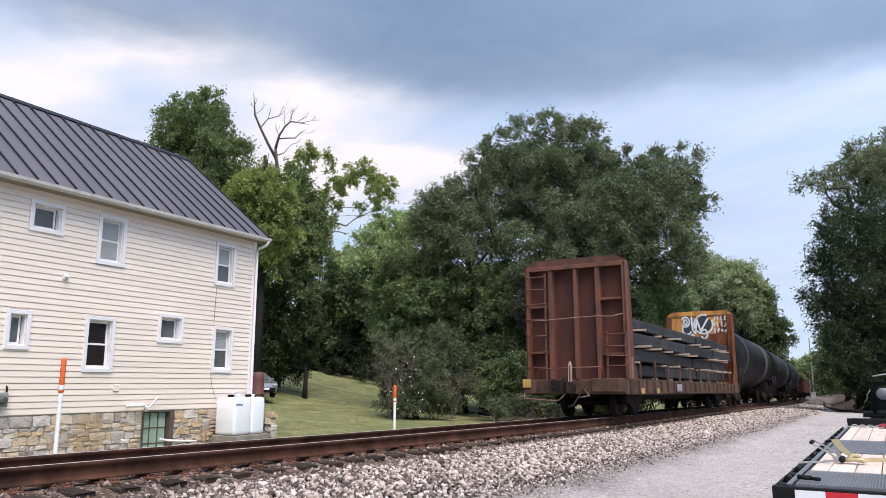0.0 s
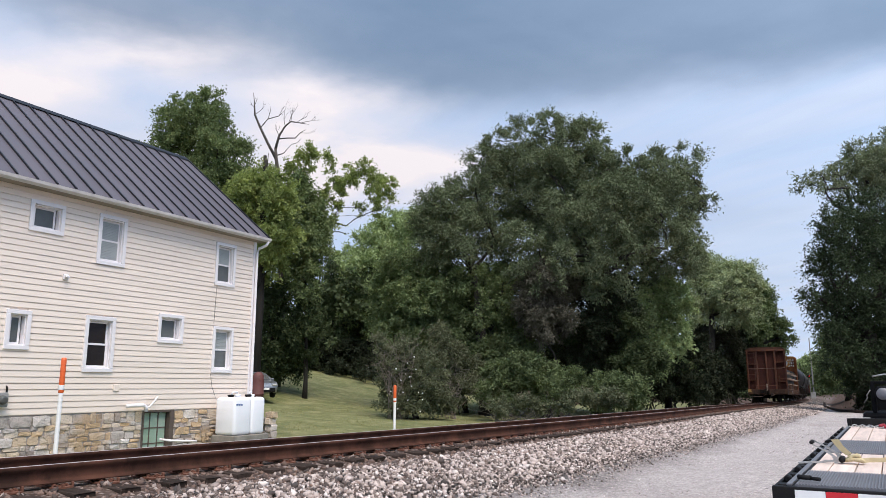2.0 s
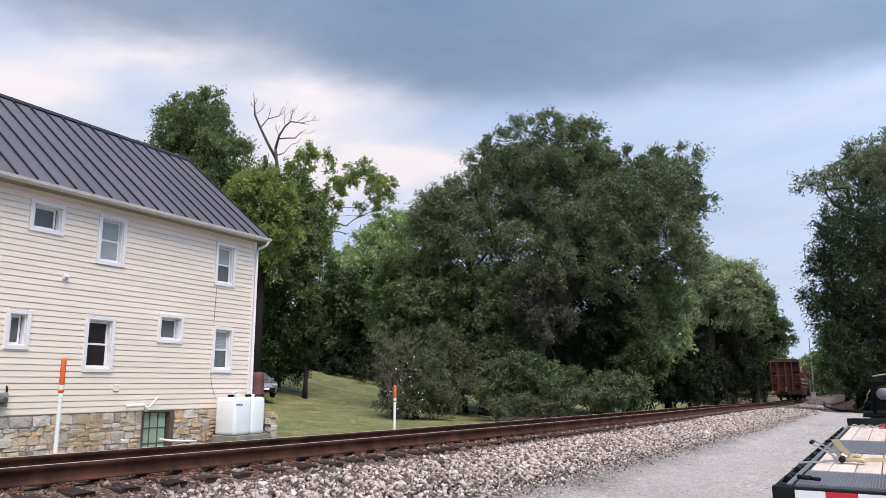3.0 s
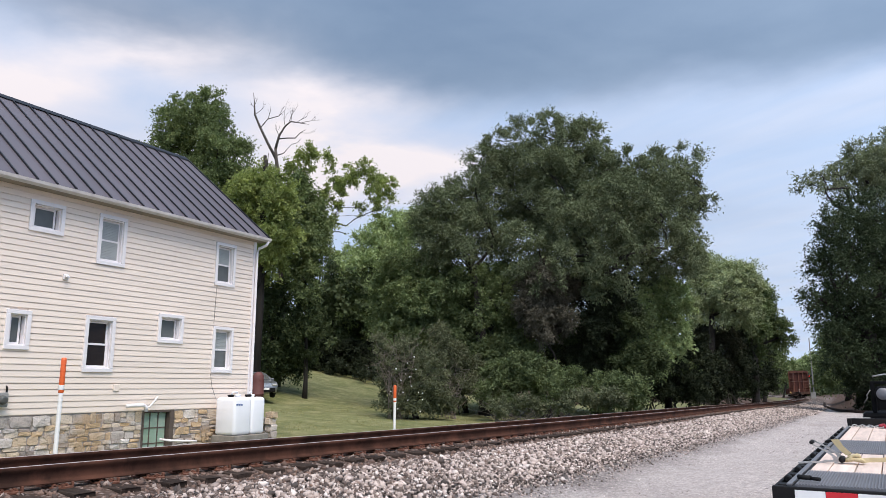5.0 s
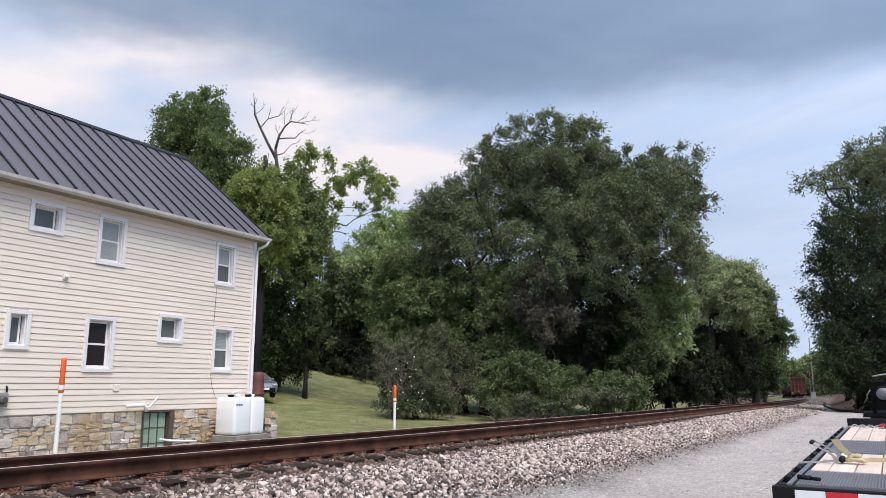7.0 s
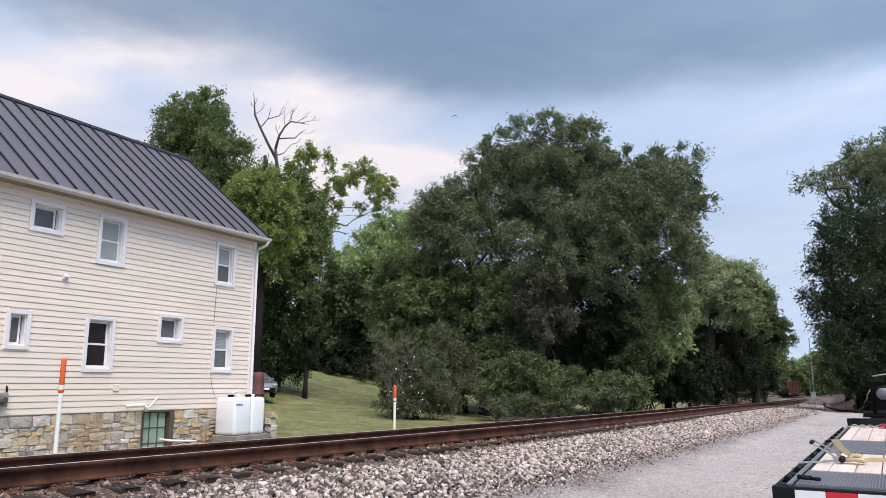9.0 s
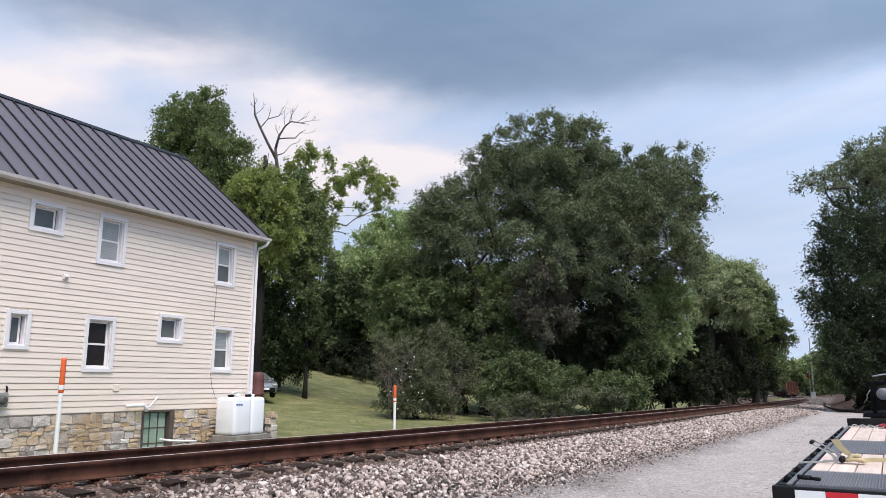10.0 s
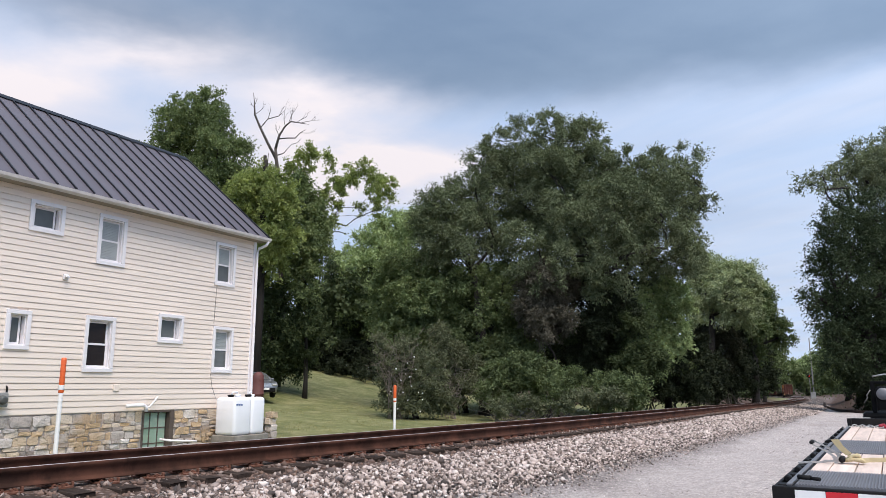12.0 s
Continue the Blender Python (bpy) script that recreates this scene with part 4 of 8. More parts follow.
    tube(bm, [(3.38, 0.05, 0.10), (3.2, 0.25, 0.06), (2.8, 0.40, 0.03), (2.45, 0.42, 0.0)], 0.032, 8)
    part("drain_hose", bm, M_TRIM, house, "white drain hose along the wall foot")
    # rubble foundation: mortar core with the stones proud of it
    bm = bmesh.new()
    panel_with_holes(bm, -0.02, H_LEN, -0.6, SID_Z, -0.45, -0.008, [CELLAR])
    box(bm, -0.02, 0.4, -H_DEEP, -0.45, -0.6, SID_Z)
    box(bm, H_LEN - 0.4, H_LEN, -H_DEEP, -0.45, -0.6, SID_Z)
    found = part("foundation", bm, M_MORTAR, house, "rubble-stone foundation with pale mortar")
    rng = random.Random(12)
    z, rows = -0.22, []
    while z < SID_Z - 0.03:
        h = rng.uniform(0.09, 0.24)
        if z + h > SID_Z - 0.05:
            h = SID_Z - z - 0.004
        x = rng.uniform(-0.15, 0.0)
        while x < 9.0:
            w = rng.uniform(0.10, 0.44) * (1.25 if h > 0.15 else 0.9)
            if h > 0.15 and rng.random() < 0.35:
                q = rng.uniform(0.4, 0.6) * h
                rows.append((x, x + w, z, z + q))
                rows.append((x, x + w, z + q, z + h))
            else:
                rows.append((x, x + w, z + rng.uniform(-0.03, 0.01), z + h + rng.uniform(-0.01, 0.03)))
            x += w
        z += h
    for (a, b, c, d) in rows[-300:]:
        if a < CELLAR[1] + 0.06 and b > CELLAR[0] - 0.06:
            if (a + b) / 2 > CELLAR[1]:
                a = max(a, CELLAR[1] + 0.03)
            elif (a + b) / 2 < CELLAR[0]:
                b = min(b, CELLAR[0] - 0.03)
            else:
                continue
        if b - a < 0.06:
            continue
        bm = bmesh.new()
        g = rng.uniform(0.0, 0.007)
        m = 8
        cx, cz, rx, rz = (a + b) / 2, (c + d) / 2, (b - a) / 2 - g, (d - c) / 2 - g
        out = rng.uniform(0.0, 0.035)
        ring0, ring1 = [], []
        for k in range(m):
            t = 2 * math.pi * (k + 0.5 + rng.uniform(-0.3, 0.3)) / m
            cc, ss2 = math.cos(t), math.sin(t)
            ux, uz = math.copysign(abs(cc) ** 0.4, cc), math.copysign(abs(ss2) ** 0.4, ss2)
            e = rng.uniform(0.88, 1.10)
            ring0.append(bm.verts.new((cx + ux * rx * e, -0.04, cz + uz * rz * e)))
            ring1.append(bm.verts.new((cx + ux * (rx * e - 0.008), out + rng.uniform(-0.012, 0.012), cz + uz * (rz * e - 0.008))))
        top = bm.verts.new((cx + rx * rng.uniform(-0.5, 0.5), out + rng.uniform(-0.005, 0.02), cz + rz * rng.uniform(-0.5, 0.5)))
        for k in range(m):
            k2 = (k + 1) % m
            bm.faces.new((ring0[k], ring0[k2], ring1[k2], ring1[k]))
            bm.faces.new((ring1[k], ring1[k2], top))
        part("stone", bm, M_STONE, found)
    # cellar window with green panes in a dark timber frame
    cx0, cx1, cz0, cz1 = CELLAR
    # the near-black back sheet paints in the darkness of the cellar
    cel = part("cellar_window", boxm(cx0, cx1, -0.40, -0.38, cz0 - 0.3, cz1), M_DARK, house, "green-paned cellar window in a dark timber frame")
    bm = bmesh.new()
    box(bm, cx0, cx0 + 0.14, -0.30, 0.03, cz0 - 0.3, cz1)
    box(bm, cx1 - 0.05, cx1, -0.30, 0.02, cz0 - 0.3, cz1)
    box(bm, cx0 + 0.14, cx1 - 0.05, -0.30, 0.02, cz1 - 0.05, cz1)
    part("timber_frame", bm, M_OLD_WOOD, cel, "dark weathered timber")
    gx0, gx1, gz1 = cx0 + 0.16, cx1 - 0.06, cz1 - 0.06
    nx, nz = 3, 3
    for i in range(nx):
        for j in range(nz):
            wx, hz = (gx1 - gx0) / nx, (gz1 - cz0 + 0.3) / nz
            part("pane", boxm(gx0 + i * wx + 0.012, gx0 + (i + 1) * wx - 0.012, -0.13, -0.11, gz1 - (j + 1) * hz + 0.012, gz1 - j * hz - 0.012), M_GREEN_GLASS, cel)
    bm = bmesh.new()
    for i in range(1, nx):
        x = gx0 + i * (gx1 - gx0) / nx
        box(bm, x - 0.013, x + 0.013, -0.135, -0.09, cz0 - 0.3, gz1)
    for j in range(1, nz):
        z = gz1 - j * (gz1 - cz0 + 0.3) / nz
        box(bm, gx0, gx1, -0.132, -0.095, z - 0.013, z + 0.013)
    part("muntin", bm, M_OLD_WOOD, cel)


build_house()
# ---------- train: a bulkhead flat car at the tail, tank cars and gondolas before it ----------
M_CABLE = surface("weathered_cable", (0.20, 0.125, 0.10), 0.7, var=0.2, scale=6, bump=0.1)
SPEED = 24.1
TRAIN = []          # (car, s of its rear end at 0 s, offsets of its two trucks)


def side_frame(bm, x, y):
    """One cast side frame of a truck, seen from the side as a sagging bow between two journal boxes."""
    pts = [(-1.05, 0.50), (-1.05, 0.60), (-0.75, 0.63), (-0.35, 0.78), (0.35, 0.78), (0.75, 0.63), (1.05, 0.60), (1.05, 0.50), (0.72, 0.45), (0.35, 0.27), (-0.35, 0.27), (-0.72, 0.45)]
    prism(bm, [(x + a, b) for a, b in pts], "y", y - 0.06, y + 0.06)


def build_truck(car, x):
    bm = bmesh.new()
    box(bm, x - 0.2, x + 0.2, -1.0, 1.0, 0.40, 0.66, 0.03)
    for dx in (-0.16, 0.0, 0.16):
        for y in (-1.0, 1.0):
            tube(bm, [(x + dx, y, 0.33), (x + dx, y, 0.62)], 0.07, 8)
    truck = part("truck", bm, M_UNDER, car, "grimy cast-steel wheel truck")
    for y in (-1.0, 1.0):
        bm = bmesh.new()
        side_frame(bm, x, y)
        for dx in (-0.89, 0.89):
            lathe(bm, [(0.02, -0.10), (0.10, -0.09), (0.12, 0.09), (0.03, 0.11)], "y", 10, (x + dx, y, 0.47))
        part("side_frame", bm, M_UNDER, truck)
    for dx in (-0.89, 0.89):
        bm = bmesh.new()
        for y in (-1, 1):
            inner, outer = 0.68 * y, 0.82 * y
            lathe(bm, [(0.08, inner), (0.46, inner), (0.455, inner + 0.03 * y), (0.42, inner + 0.04 * y), (0.415, outer), (0.33, outer), (0.30, outer - 0.05 * y), (0.10, outer - 0.02 * y)], "y", 24, (x + dx, 0, 0.42))
        tube(bm, [(x + dx, -0.9, 0.42), (x + dx, 0.9, 0.42)], 0.075, 10)
        part("wheelset", bm, M_UNDER, truck, "dark steel wheelset")


def build_coupler(car, x, sgn):
    bm = bmesh.new()
    box(bm, min(x, x + sgn * 0.7), max(x, x + sgn * 0.7), -0.09, 0.09, 0.74, 0.94, 0.02)
    prism(bm, [(x + sgn * 0.55, -0.19), (x + sgn * 0.62, 0.17), (x + sgn * 0.78, 0.19), (x + sgn * 0.82, 0.05), (x + sgn * 0.74, -0.02), (x + sgn * 0.86, -0.12), (x + sgn * 0.78, -0.2)], "z", 0.70, 0.99)
    part("coupler", bm, M_UNDER, car, "cast-steel knuckle coupler")
    bm = bmesh.new()
    tube(bm, [(x + sgn * 0.05, -0.30, 0.8), (x + sgn * 0.35, -0.30, 0.62), (x + sgn * 0.6, -0.22, 0.36), (x + sgn * 0.72, -0.12, 0.32)], 0.025, 6)
    part("air_hose", bm, M_RUBBER, car, "hanging air hose")


def bar(bm, p, q, r=0.014, sides=6):
    tube(bm, [p, q], r, sides)


def stroke(bm, x_of, pts, r, y):
    """A flat painted stroke on a panel facing -x: discs and quads along (y, z) points, 4 mm thick."""
    for (a, b), (c, d) in zip(pts, pts[1:]):
        v = Vector((c - a, d - b))
        if v.length < 1e-4:
            continue
        n = Vector((-v.y, v.x)).normalized() * r
        t = v.normalized() * r * 0.6
        q = [(a - t.x + n.x, b - t.y + n.y), (c + t.x + n.x, d + t.y + n.y), (c + t.x - n.x, d + t.y - n.y), (a - t.x - n.x, b - t.y - n.y)]
        prism(bm, q, "x", x_of - y, x_of - y + 0.003)


def arc(cy, cz, ry, rz, a0, a1, n=12):
    return [(cy + ry * math.cos(radians(a0 + (a1 - a0) * i / n)), cz + rz * math.sin(radians(a0 + (a1 - a0) * i / n))) for i in range(n + 1)]


def build_flat_car():
    car = empty("bulkhead_flat_car", None, "rust-red bulkhead flat car loaded with dark-wrapped lumber", "rail car")
    L, DECK, TOP, HW = 17.6, 1.08, 4.43, 1.55
    # deck and sills
    bm = bmesh.new()
    box(bm, 0.05, L - 0.05, -HW, HW, DECK - 0.06, DECK, 0.01)
    for y in (-1, 1):
        prism(bm, [(y * (HW - 0.12), DECK - 0.06), (y * HW, DECK - 0.06), (y * HW, DECK - 0.40), (y * (HW - 0.04), DECK - 0.44), (y * (HW - 0.12), DECK - 0.44)], "x", 0.1, L - 0.1)
    part("deck", bm, M_CAR_RUST, car, "rusted deck with channel side sills")
    bm = bmesh.new()
    for y in (-0.25, 0.25):
        box(bm, 0.2, L - 0.2, y - 0.04, y + 0.04, 0.55, DECK - 0.06)
    prism(bm, [(3.2, DECK - 0.44), (4.6, 0.45), (L - 4.6, 0.45), (L - 3.2, DECK - 0.44)], "y", -0.3, 0.3)
    for x in np.linspace(1.2, L - 1.2, 9):
        box(bm, x - 0.05, x + 0.05, -HW + 0.12, HW - 0.12, DECK - 0.36, DECK - 0.06)
    part("centre_sill", bm, M_UNDER, car)
    # stake pockets and gussets along each sill
    for y in (-1, 1):
        for x in np.arange(0.9, L - 0.6, 0.82):
            bm = bmesh.new()
            box(bm, x - 0.07, x + 0.07, min(y * HW, y * (HW + 0.05)), max(y * HW, y * (HW + 0.05)), DECK - 0.34, DECK - 0.03, 0.008)
            part("stake_pocket", bm, M_CAR_RUST, car)
    # bulkheads
    for end, x0, outward in (("rear", 0.0, -1), ("front", L, 1)):
        def X(d):
            return x0 - outward * d       # d metres inwards from the outer face
        def bx(bm, d0, d1, y0, y1, z0, z1, bevel=0.0):
            a, b = sorted((X(d0), X(d1)))
            box(bm, a, b, y0, y1, z0, z1, bevel)
        skin = M_CAR_RED if end == "rear" else M_YELLOW
        frame_m = M_CAR_POST if end == "rear" else M_RUST_PAINT
        bm = bmesh.new()
        bx(bm, 0.26, 0.30, -HW + 0.05, HW - 0.05, DECK, TOP, 0.0)
        top = [(-HW + 0.02, TOP + 0.001), (-HW + 0.02, TOP + 0.04), (-HW + 0.30, TOP + 0.20), (HW - 0.30, TOP + 0.20), (HW - 0.02, TOP + 0.04), (HW - 0.02, TOP + 0.001)]
        bulk = part("bulkhead", bm, skin, car, "dark red steel end bulkhead" if end == "rear" else "faded yellow rusting bulkhead with painted graffiti")
        bm = bmesh.new()
        prism(bm, top, "x", *sorted((X(0.10), X(0.30))))
        part("top_cap", bm, M_CAP if end == "rear" else M_YELLOW, bulk, "rust-orange sloped top plate" if end == "rear" else "faded yellow top plate")
        bm = bmesh.new()
        bx(bm, 0.0, 0.3, -HW, HW, TOP - 0.13, TOP, 0.012)
        part("top_rail", bm, frame_m, bulk)
        for y, w in ((HW - 0.06, 0.06), (0.76, 0.07), (-0.02, 0.055), (-0.70, 0.07), (-HW + 0.06, 0.06)):
            bm = bmesh.new()
            bx(bm, 0.03 if abs(y) < 1 else 0.0, 0.26, y - w, y + w, DECK, TOP - 0.13, 0.012)
            part("bulkhead_post", bm, frame_m, bulk)
        # side gussets, deeper towards the deck
        for y in (-1, 1):
            bm = bmesh.new()
            poly = [(X(0.0), TOP - 0.02), (X(0.42), TOP - 0.10), (X(0.50), TOP - 0.5), (X(0.62), DECK + 0.5), (X(0.95), DECK), (X(0.0), DECK)]
            prism(bm, poly, "y", *sorted((y * (HW - 0.06), y * (HW - 0.02))))
            bx(bm, 0.34, 0.42, min(y * (HW - 0.24), y * (HW - 0.02)), max(y * (HW - 0.24), y * (HW - 0.02)), DECK, TOP - 0.05, 0.01)
            part("side_brace", bm, M_CAP if end == "rear" else frame_m, bulk)
        # horizontal stiffeners inside the outer bays
        for (ya, yb, zs) in ((0.83, HW - 0.14, (3.22, 1.86)), (-HW + 0.14, -0.77, (3.36, 1.78))):
            for z in zs:
                bm = bmesh.new()
                bx(bm, 0.04, 0.26, ya, yb, z - 0.035, z + 0.035, 0.008)
                part("bay_stiffener", bm, frame_m, bulk)
        if end == "rear":
            # end ladders
            bm = bmesh.new()
            bx(bm, -0.04, 0.0, 0.87, 0.93, DECK, TOP - 0.2, 0.006)
            bx(bm, -0.04, 0.0, HW - 0.1, HW - 0.05, DECK, TOP - 0.2, 0.006)
            lad = part("ladder_stile", bm, M_CAR_POST, bulk, "rusty end ladder")
            for z in (1.43, 1.87, 2.35, 2.84, 3.30, 3.74, 4.12):
                bm = bmesh.new()
                bar(bm, (-0.06, 0.86, z), (-0.06, HW - 0.04, z), 0.016)
                part("rung", bm, M_CAR_POST, lad)
            bm = bmesh.new()
            bx(bm, -0.04, 0.0, -0.98, -0.92, DECK, 2.42, 0.006)
            bx(bm, -0.04, 0.0, -HW + 0.03, -HW + 0.08, DECK, 2.42, 0.006)
            lad = part("ladder_stile", bm, M_CAR_POST, bulk, "short rusty end ladder")
            for z in (1.45, 1.72, 2.0, 2.34):
                bm = bmesh.new()
                bar(bm, (-0.06, -HW + 0.03, z), (-0.06, -0.92, z), 0.016)
                part("rung", bm, M_CAR_POST, lad)
            bm = bmesh.new()
            tube(bm, [(-0.05, HW - 0.05, 2.84), (-0.07, 0.9, 2.80), (-0.07, 0.3, 2.83), (-0.06, -0.7, 2.86), (-0.06, -1.1, 2.83), (-0.05, -HW + 0.1, 2.90)], 0.018, 6)
            part("tie_cable", bm, M_CABLE, bulk, "slack cable across the bulkhead")
            # brake wheel gear and end platform
            bm = bmesh.new()
            box(bm, -0.32, 0.0, -HW, HW, DECK - 0.42, DECK - 0.02, 0.02)
            box(bm, -0.36, -0.3, -HW + 0.02, -0.55, DECK - 0.36, DECK + 0.02, 0.02)
            part("end_sill", bm, M_CAR_RUST, car, "heavy rusted end sill")
            bm = bmesh.new()
            box(bm, -0.42, -0.32, 0.30, 0.62, DECK - 0.3, DECK - 0.02, 0.02)
            lathe(bm, [(0.02, -0.52), (0.16, -0.50), (0.18, -0.47), (0.15, -0.45), (0.02, -0.44)], "x", 14, (0, 0.15, DECK - 0.12))
            part("brake_gear", bm, M_UNDER, car)
            bm = bmesh.new()
            tube(bm, [(-0.36, HW - 0.6, DECK + 0.02), (-0.44, HW - 0.6, DECK + 0.28), (-0.44, 0.1, DECK + 0.31), (-0.44, -0.9, DECK + 0.33), (-0.36, -0.9, DECK + 0.02)], 0.02, 6)
            part("platform_rail", bm, M_CAR_POST, car, "bent handrail over the end sill")
            bm = bmesh.new()
            prism(bm, [(0.06, DECK - 0.22), (0.05, DECK + 0.40), (0.0, DECK + 0.50), (-0.05, DECK + 0.40), (-0.04, DECK - 0.22)], "x", -0.52, -0.46)
            part("end_marker", bm, M_PALE, car, "pale end-of-train device on the coupler")
            bm = bmesh.new()
            prism(bm, [(0.026, DECK - 0.15), (0.022, DECK + 0.38), (-0.018, DECK + 0.38), (-0.014, DECK - 0.15)], "x", -0.526, -0.521)
            part("marker_stripe", bm, M_MAROON, car, "dark red stripe")
            bm = bmesh.new()
            box(bm, -0.37, -0.325, HW - 0.28, HW - 0.02, DECK - 0.24, DECK + 0.0, 0.01)
            part("corner_plate", bm, M_PLATE_YELLOW, car, "yellow corner plate")
            bm = bmesh.new()
            tube(bm, [(-0.30, HW - 0.05, DECK - 0.4), (-0.42, HW - 0.1, DECK - 0.56), (-0.42, HW - 0.9, DECK - 0.60), (-0.42, 0.4, DECK - 0.6), (-0.4, 0.2, DECK - 0.42)], 0.02, 6)
            tube(bm, [(-0.35, -0.35, DECK - 0.30), (-0.5, -0.55, DECK - 0.46), (-0.55, -0.25, DECK - 0.52)], 0.025, 6)
            part("uncoupling_lever", bm, M_CABLE, car, "bent uncoupling lever")
        else:
            # the paint has rusted away over the lower part and down one edge
            bm = bmesh.new()
            rr = random.Random(17)
            xr = X(0.30) - 0.0
            edge = [(HW - 0.12 - i * (2 * HW - 0.9) / 14, 3.30 + 0.03 * max(i - 5, 0) + rr.uniform(-0.16, 0.16)) for i in range(15)]
            edge += [(-0.84 - 0.05 * i, 3.58 + 0.18 * i + rr.uniform(-0.08, 0.08)) for i in range(5)]
            prism(bm, [(HW - 0.12, DECK + 0.1)] + edge + [(-HW + 0.12, 4.2), (-HW + 0.12, DECK + 0.1)], "x", xr - 0.0035, xr - 0.0005)
            part("rusted_paint", bm, M_RUST_PAINT, bulk, "orange rust where the yellow paint has gone")
            # lettering painted by hand across the inside of the front bulkhead: plain shapes
            xf = X(0.30) - 0.0
            bm = bmesh.new()
            prism(bm, arc(-0.17, 3.92, 0.44, 0.46, 0, 350, 22), "x", xf - 0.008, xf - 0.004)
            prism(bm, arc(0.50, 3.92, 0.30, 0.45, 0, 350, 18), "x", xf - 0.008, xf - 0.004)
            part("graffiti_fill", bm, M_BLACK_PAINT, bulk, "black graffiti letter shapes")
            bm = bmesh.new()
            for pts in (arc(0.66, 4.12, 0.20, 0.24, 40, 320), arc(0.60, 3.74, 0.22, 0.24, 100, -150), [(0.36, 4.35), (0.32, 3.7), (0.20, 3.55), (0.10, 4.3)], arc(-0.20, 3.98, 0.44, 0.46, 110, -200, 20), [(0.12, 4.3), (-0.05, 3.65), (-0.42, 4.25)],
                        arc(-0.22, 3.50, 0.15, 0.22, 30, 330), [(0.72, 3.45), (0.5, 3.32), (0.36, 3.5), (0.2, 3.34)], arc(0.66, 4.12, 0.08, 0.1, 0, 340)):
                stroke(bm, xf, pts, 0.042, 0.013)
            part("graffiti_outline", bm, M_WHITE_PAINT, bulk, "white graffiti outline")
            bm = bmesh.new()
            rg = random.Random(3)
            for r0 in range(3):
                y = -0.72
                while y > -1.32:
                    z = 4.25 - 0.3 * r0
                    pts = [(y + rg.uniform(-0.05, 0.05), z + rg.uniform(-0.12, 0.12)) for _ in range(5)]
                    stroke(bm, xf, pts, 0.026, 0.009)
                    y -= 0.17
            part("graffiti_tag", bm, M_WHITE_PAINT, bulk, "unreadable white tag strokes")
            bm = bmesh.new()
            box(bm, L, L + 0.32, -HW, HW, DECK - 0.42, DECK - 0.02, 0.02)
            part("end_sill", bm, M_CAR_RUST, car, "heavy rusted end sill")
    # the stacked load: tiers of wrapped packs with pale dunnage sticks poking out
    rng = random.Random(6)
    z = DECK + 0.12
    for tier, h in enumerate((0.44, 0.46, 0.46, 0.42)):
        half = (1.12, 1.20, 1.36, 1.33)[tier]
        x = 0.75
        while x < L - 1.2:
            ln = min(rng.choice((3.6, 4.2, 4.9)), L - 0.75 - x)
            for ya, yb in ((-half, -0.02), (0.02, half)):
                dy = rng.uniform(-0.07, 0.07)
                bm = bmesh.new()
                box(bm, x + 0.03, x + ln - 0.03, ya + dy, yb + dy, z, z + h - 0.10, 0.02)
                for sy in (ya + dy - 0.006, yb + dy - 0.006):
                    box(bm, x + 0.05, x + ln - 0.05, sy, sy + 0.012, z + 0.03, z + (h - 0.10) * 0.48, 0.002)
                    box(bm, x + 0.05, x + ln - 0.05, sy, sy + 0.012, z + (h - 0.10) * 0.54, z + h - 0.13, 0.002)
                pack = part("lumber_pack", bm, M_WRAP, car)
                bm = bmesh.new()
                for i in range(4):
                    box(bm, x + 0.018, x + 0.03, ya + dy + 0.05, yb + dy - 0.05, z + 0.03 + i * (h - 0.1) / 4, z + 0.005 + (i + 1) * (h - 0.1) / 4)
                part("lumber_end", bm, M_UNDER, pack)
            for xs in (x + 0.6 + rng.uniform(-0.3, 0.3), x + ln - 0.9 + rng.uniform(-0.4, 0.4)):
                bm = bmesh.new()
                e = rng.uniform(0.10, 0.50) if tier else 0.06
                box(bm, xs - 0.045, xs + 0.045, -half - e, half + 0.05, z - 0.085, z - 0.025)
                part("dunnage", bm, M_PALE, car)
            x += ln
        z += h
    for x in np.arange(1.6, L - 1.0, 1.64):
        for y in (-1, 1):
            part("stake", boxm(x - 0.045, x + 0.045, min(y * 1.37, y * 1.43), max(y * 1.37, y * 1.43), DECK, DECK + 0.50 + 0.14 * (int(x * 3) % 2), 0.008), M_CAR_RUST, car)
    bm = bmesh.new()
    box(bm, 5.2, 5.9, -HW - 0.056, -HW - 0.052, DECK - 0.34, DECK - 0.1)
    part("data_panel", bm, M_GREYBOX, car, "pale stencilled data panel with unreadable text")
    for x in (0.9, 2.6):
        part("reflector_plate", boxm(x, x + 0.35, -HW - 0.058, -HW - 0.052, DECK - 0.4, DECK - 0.25), M_PLATE_YELLOW, car, "yellow reflector plate")
    # side ladder and placard near the tail
    bm = bmesh.new()
    box(bm, 0.2, 0.34, -HW - 0.02, -HW + 0.0, DECK + 0.0, DECK + 0.62)
    part("placard", bm, M_CABLE, car, "small pale placard on the side brace")
    build_truck(car, 2.1)
    build_truck(car, L - 2.1)
    build_coupler(car, -0.3, -1)
    build_coupler(car, L + 0.3, 1)
    TRAIN.append((car, 0.0, 2.1, L - 2.1))
    return L


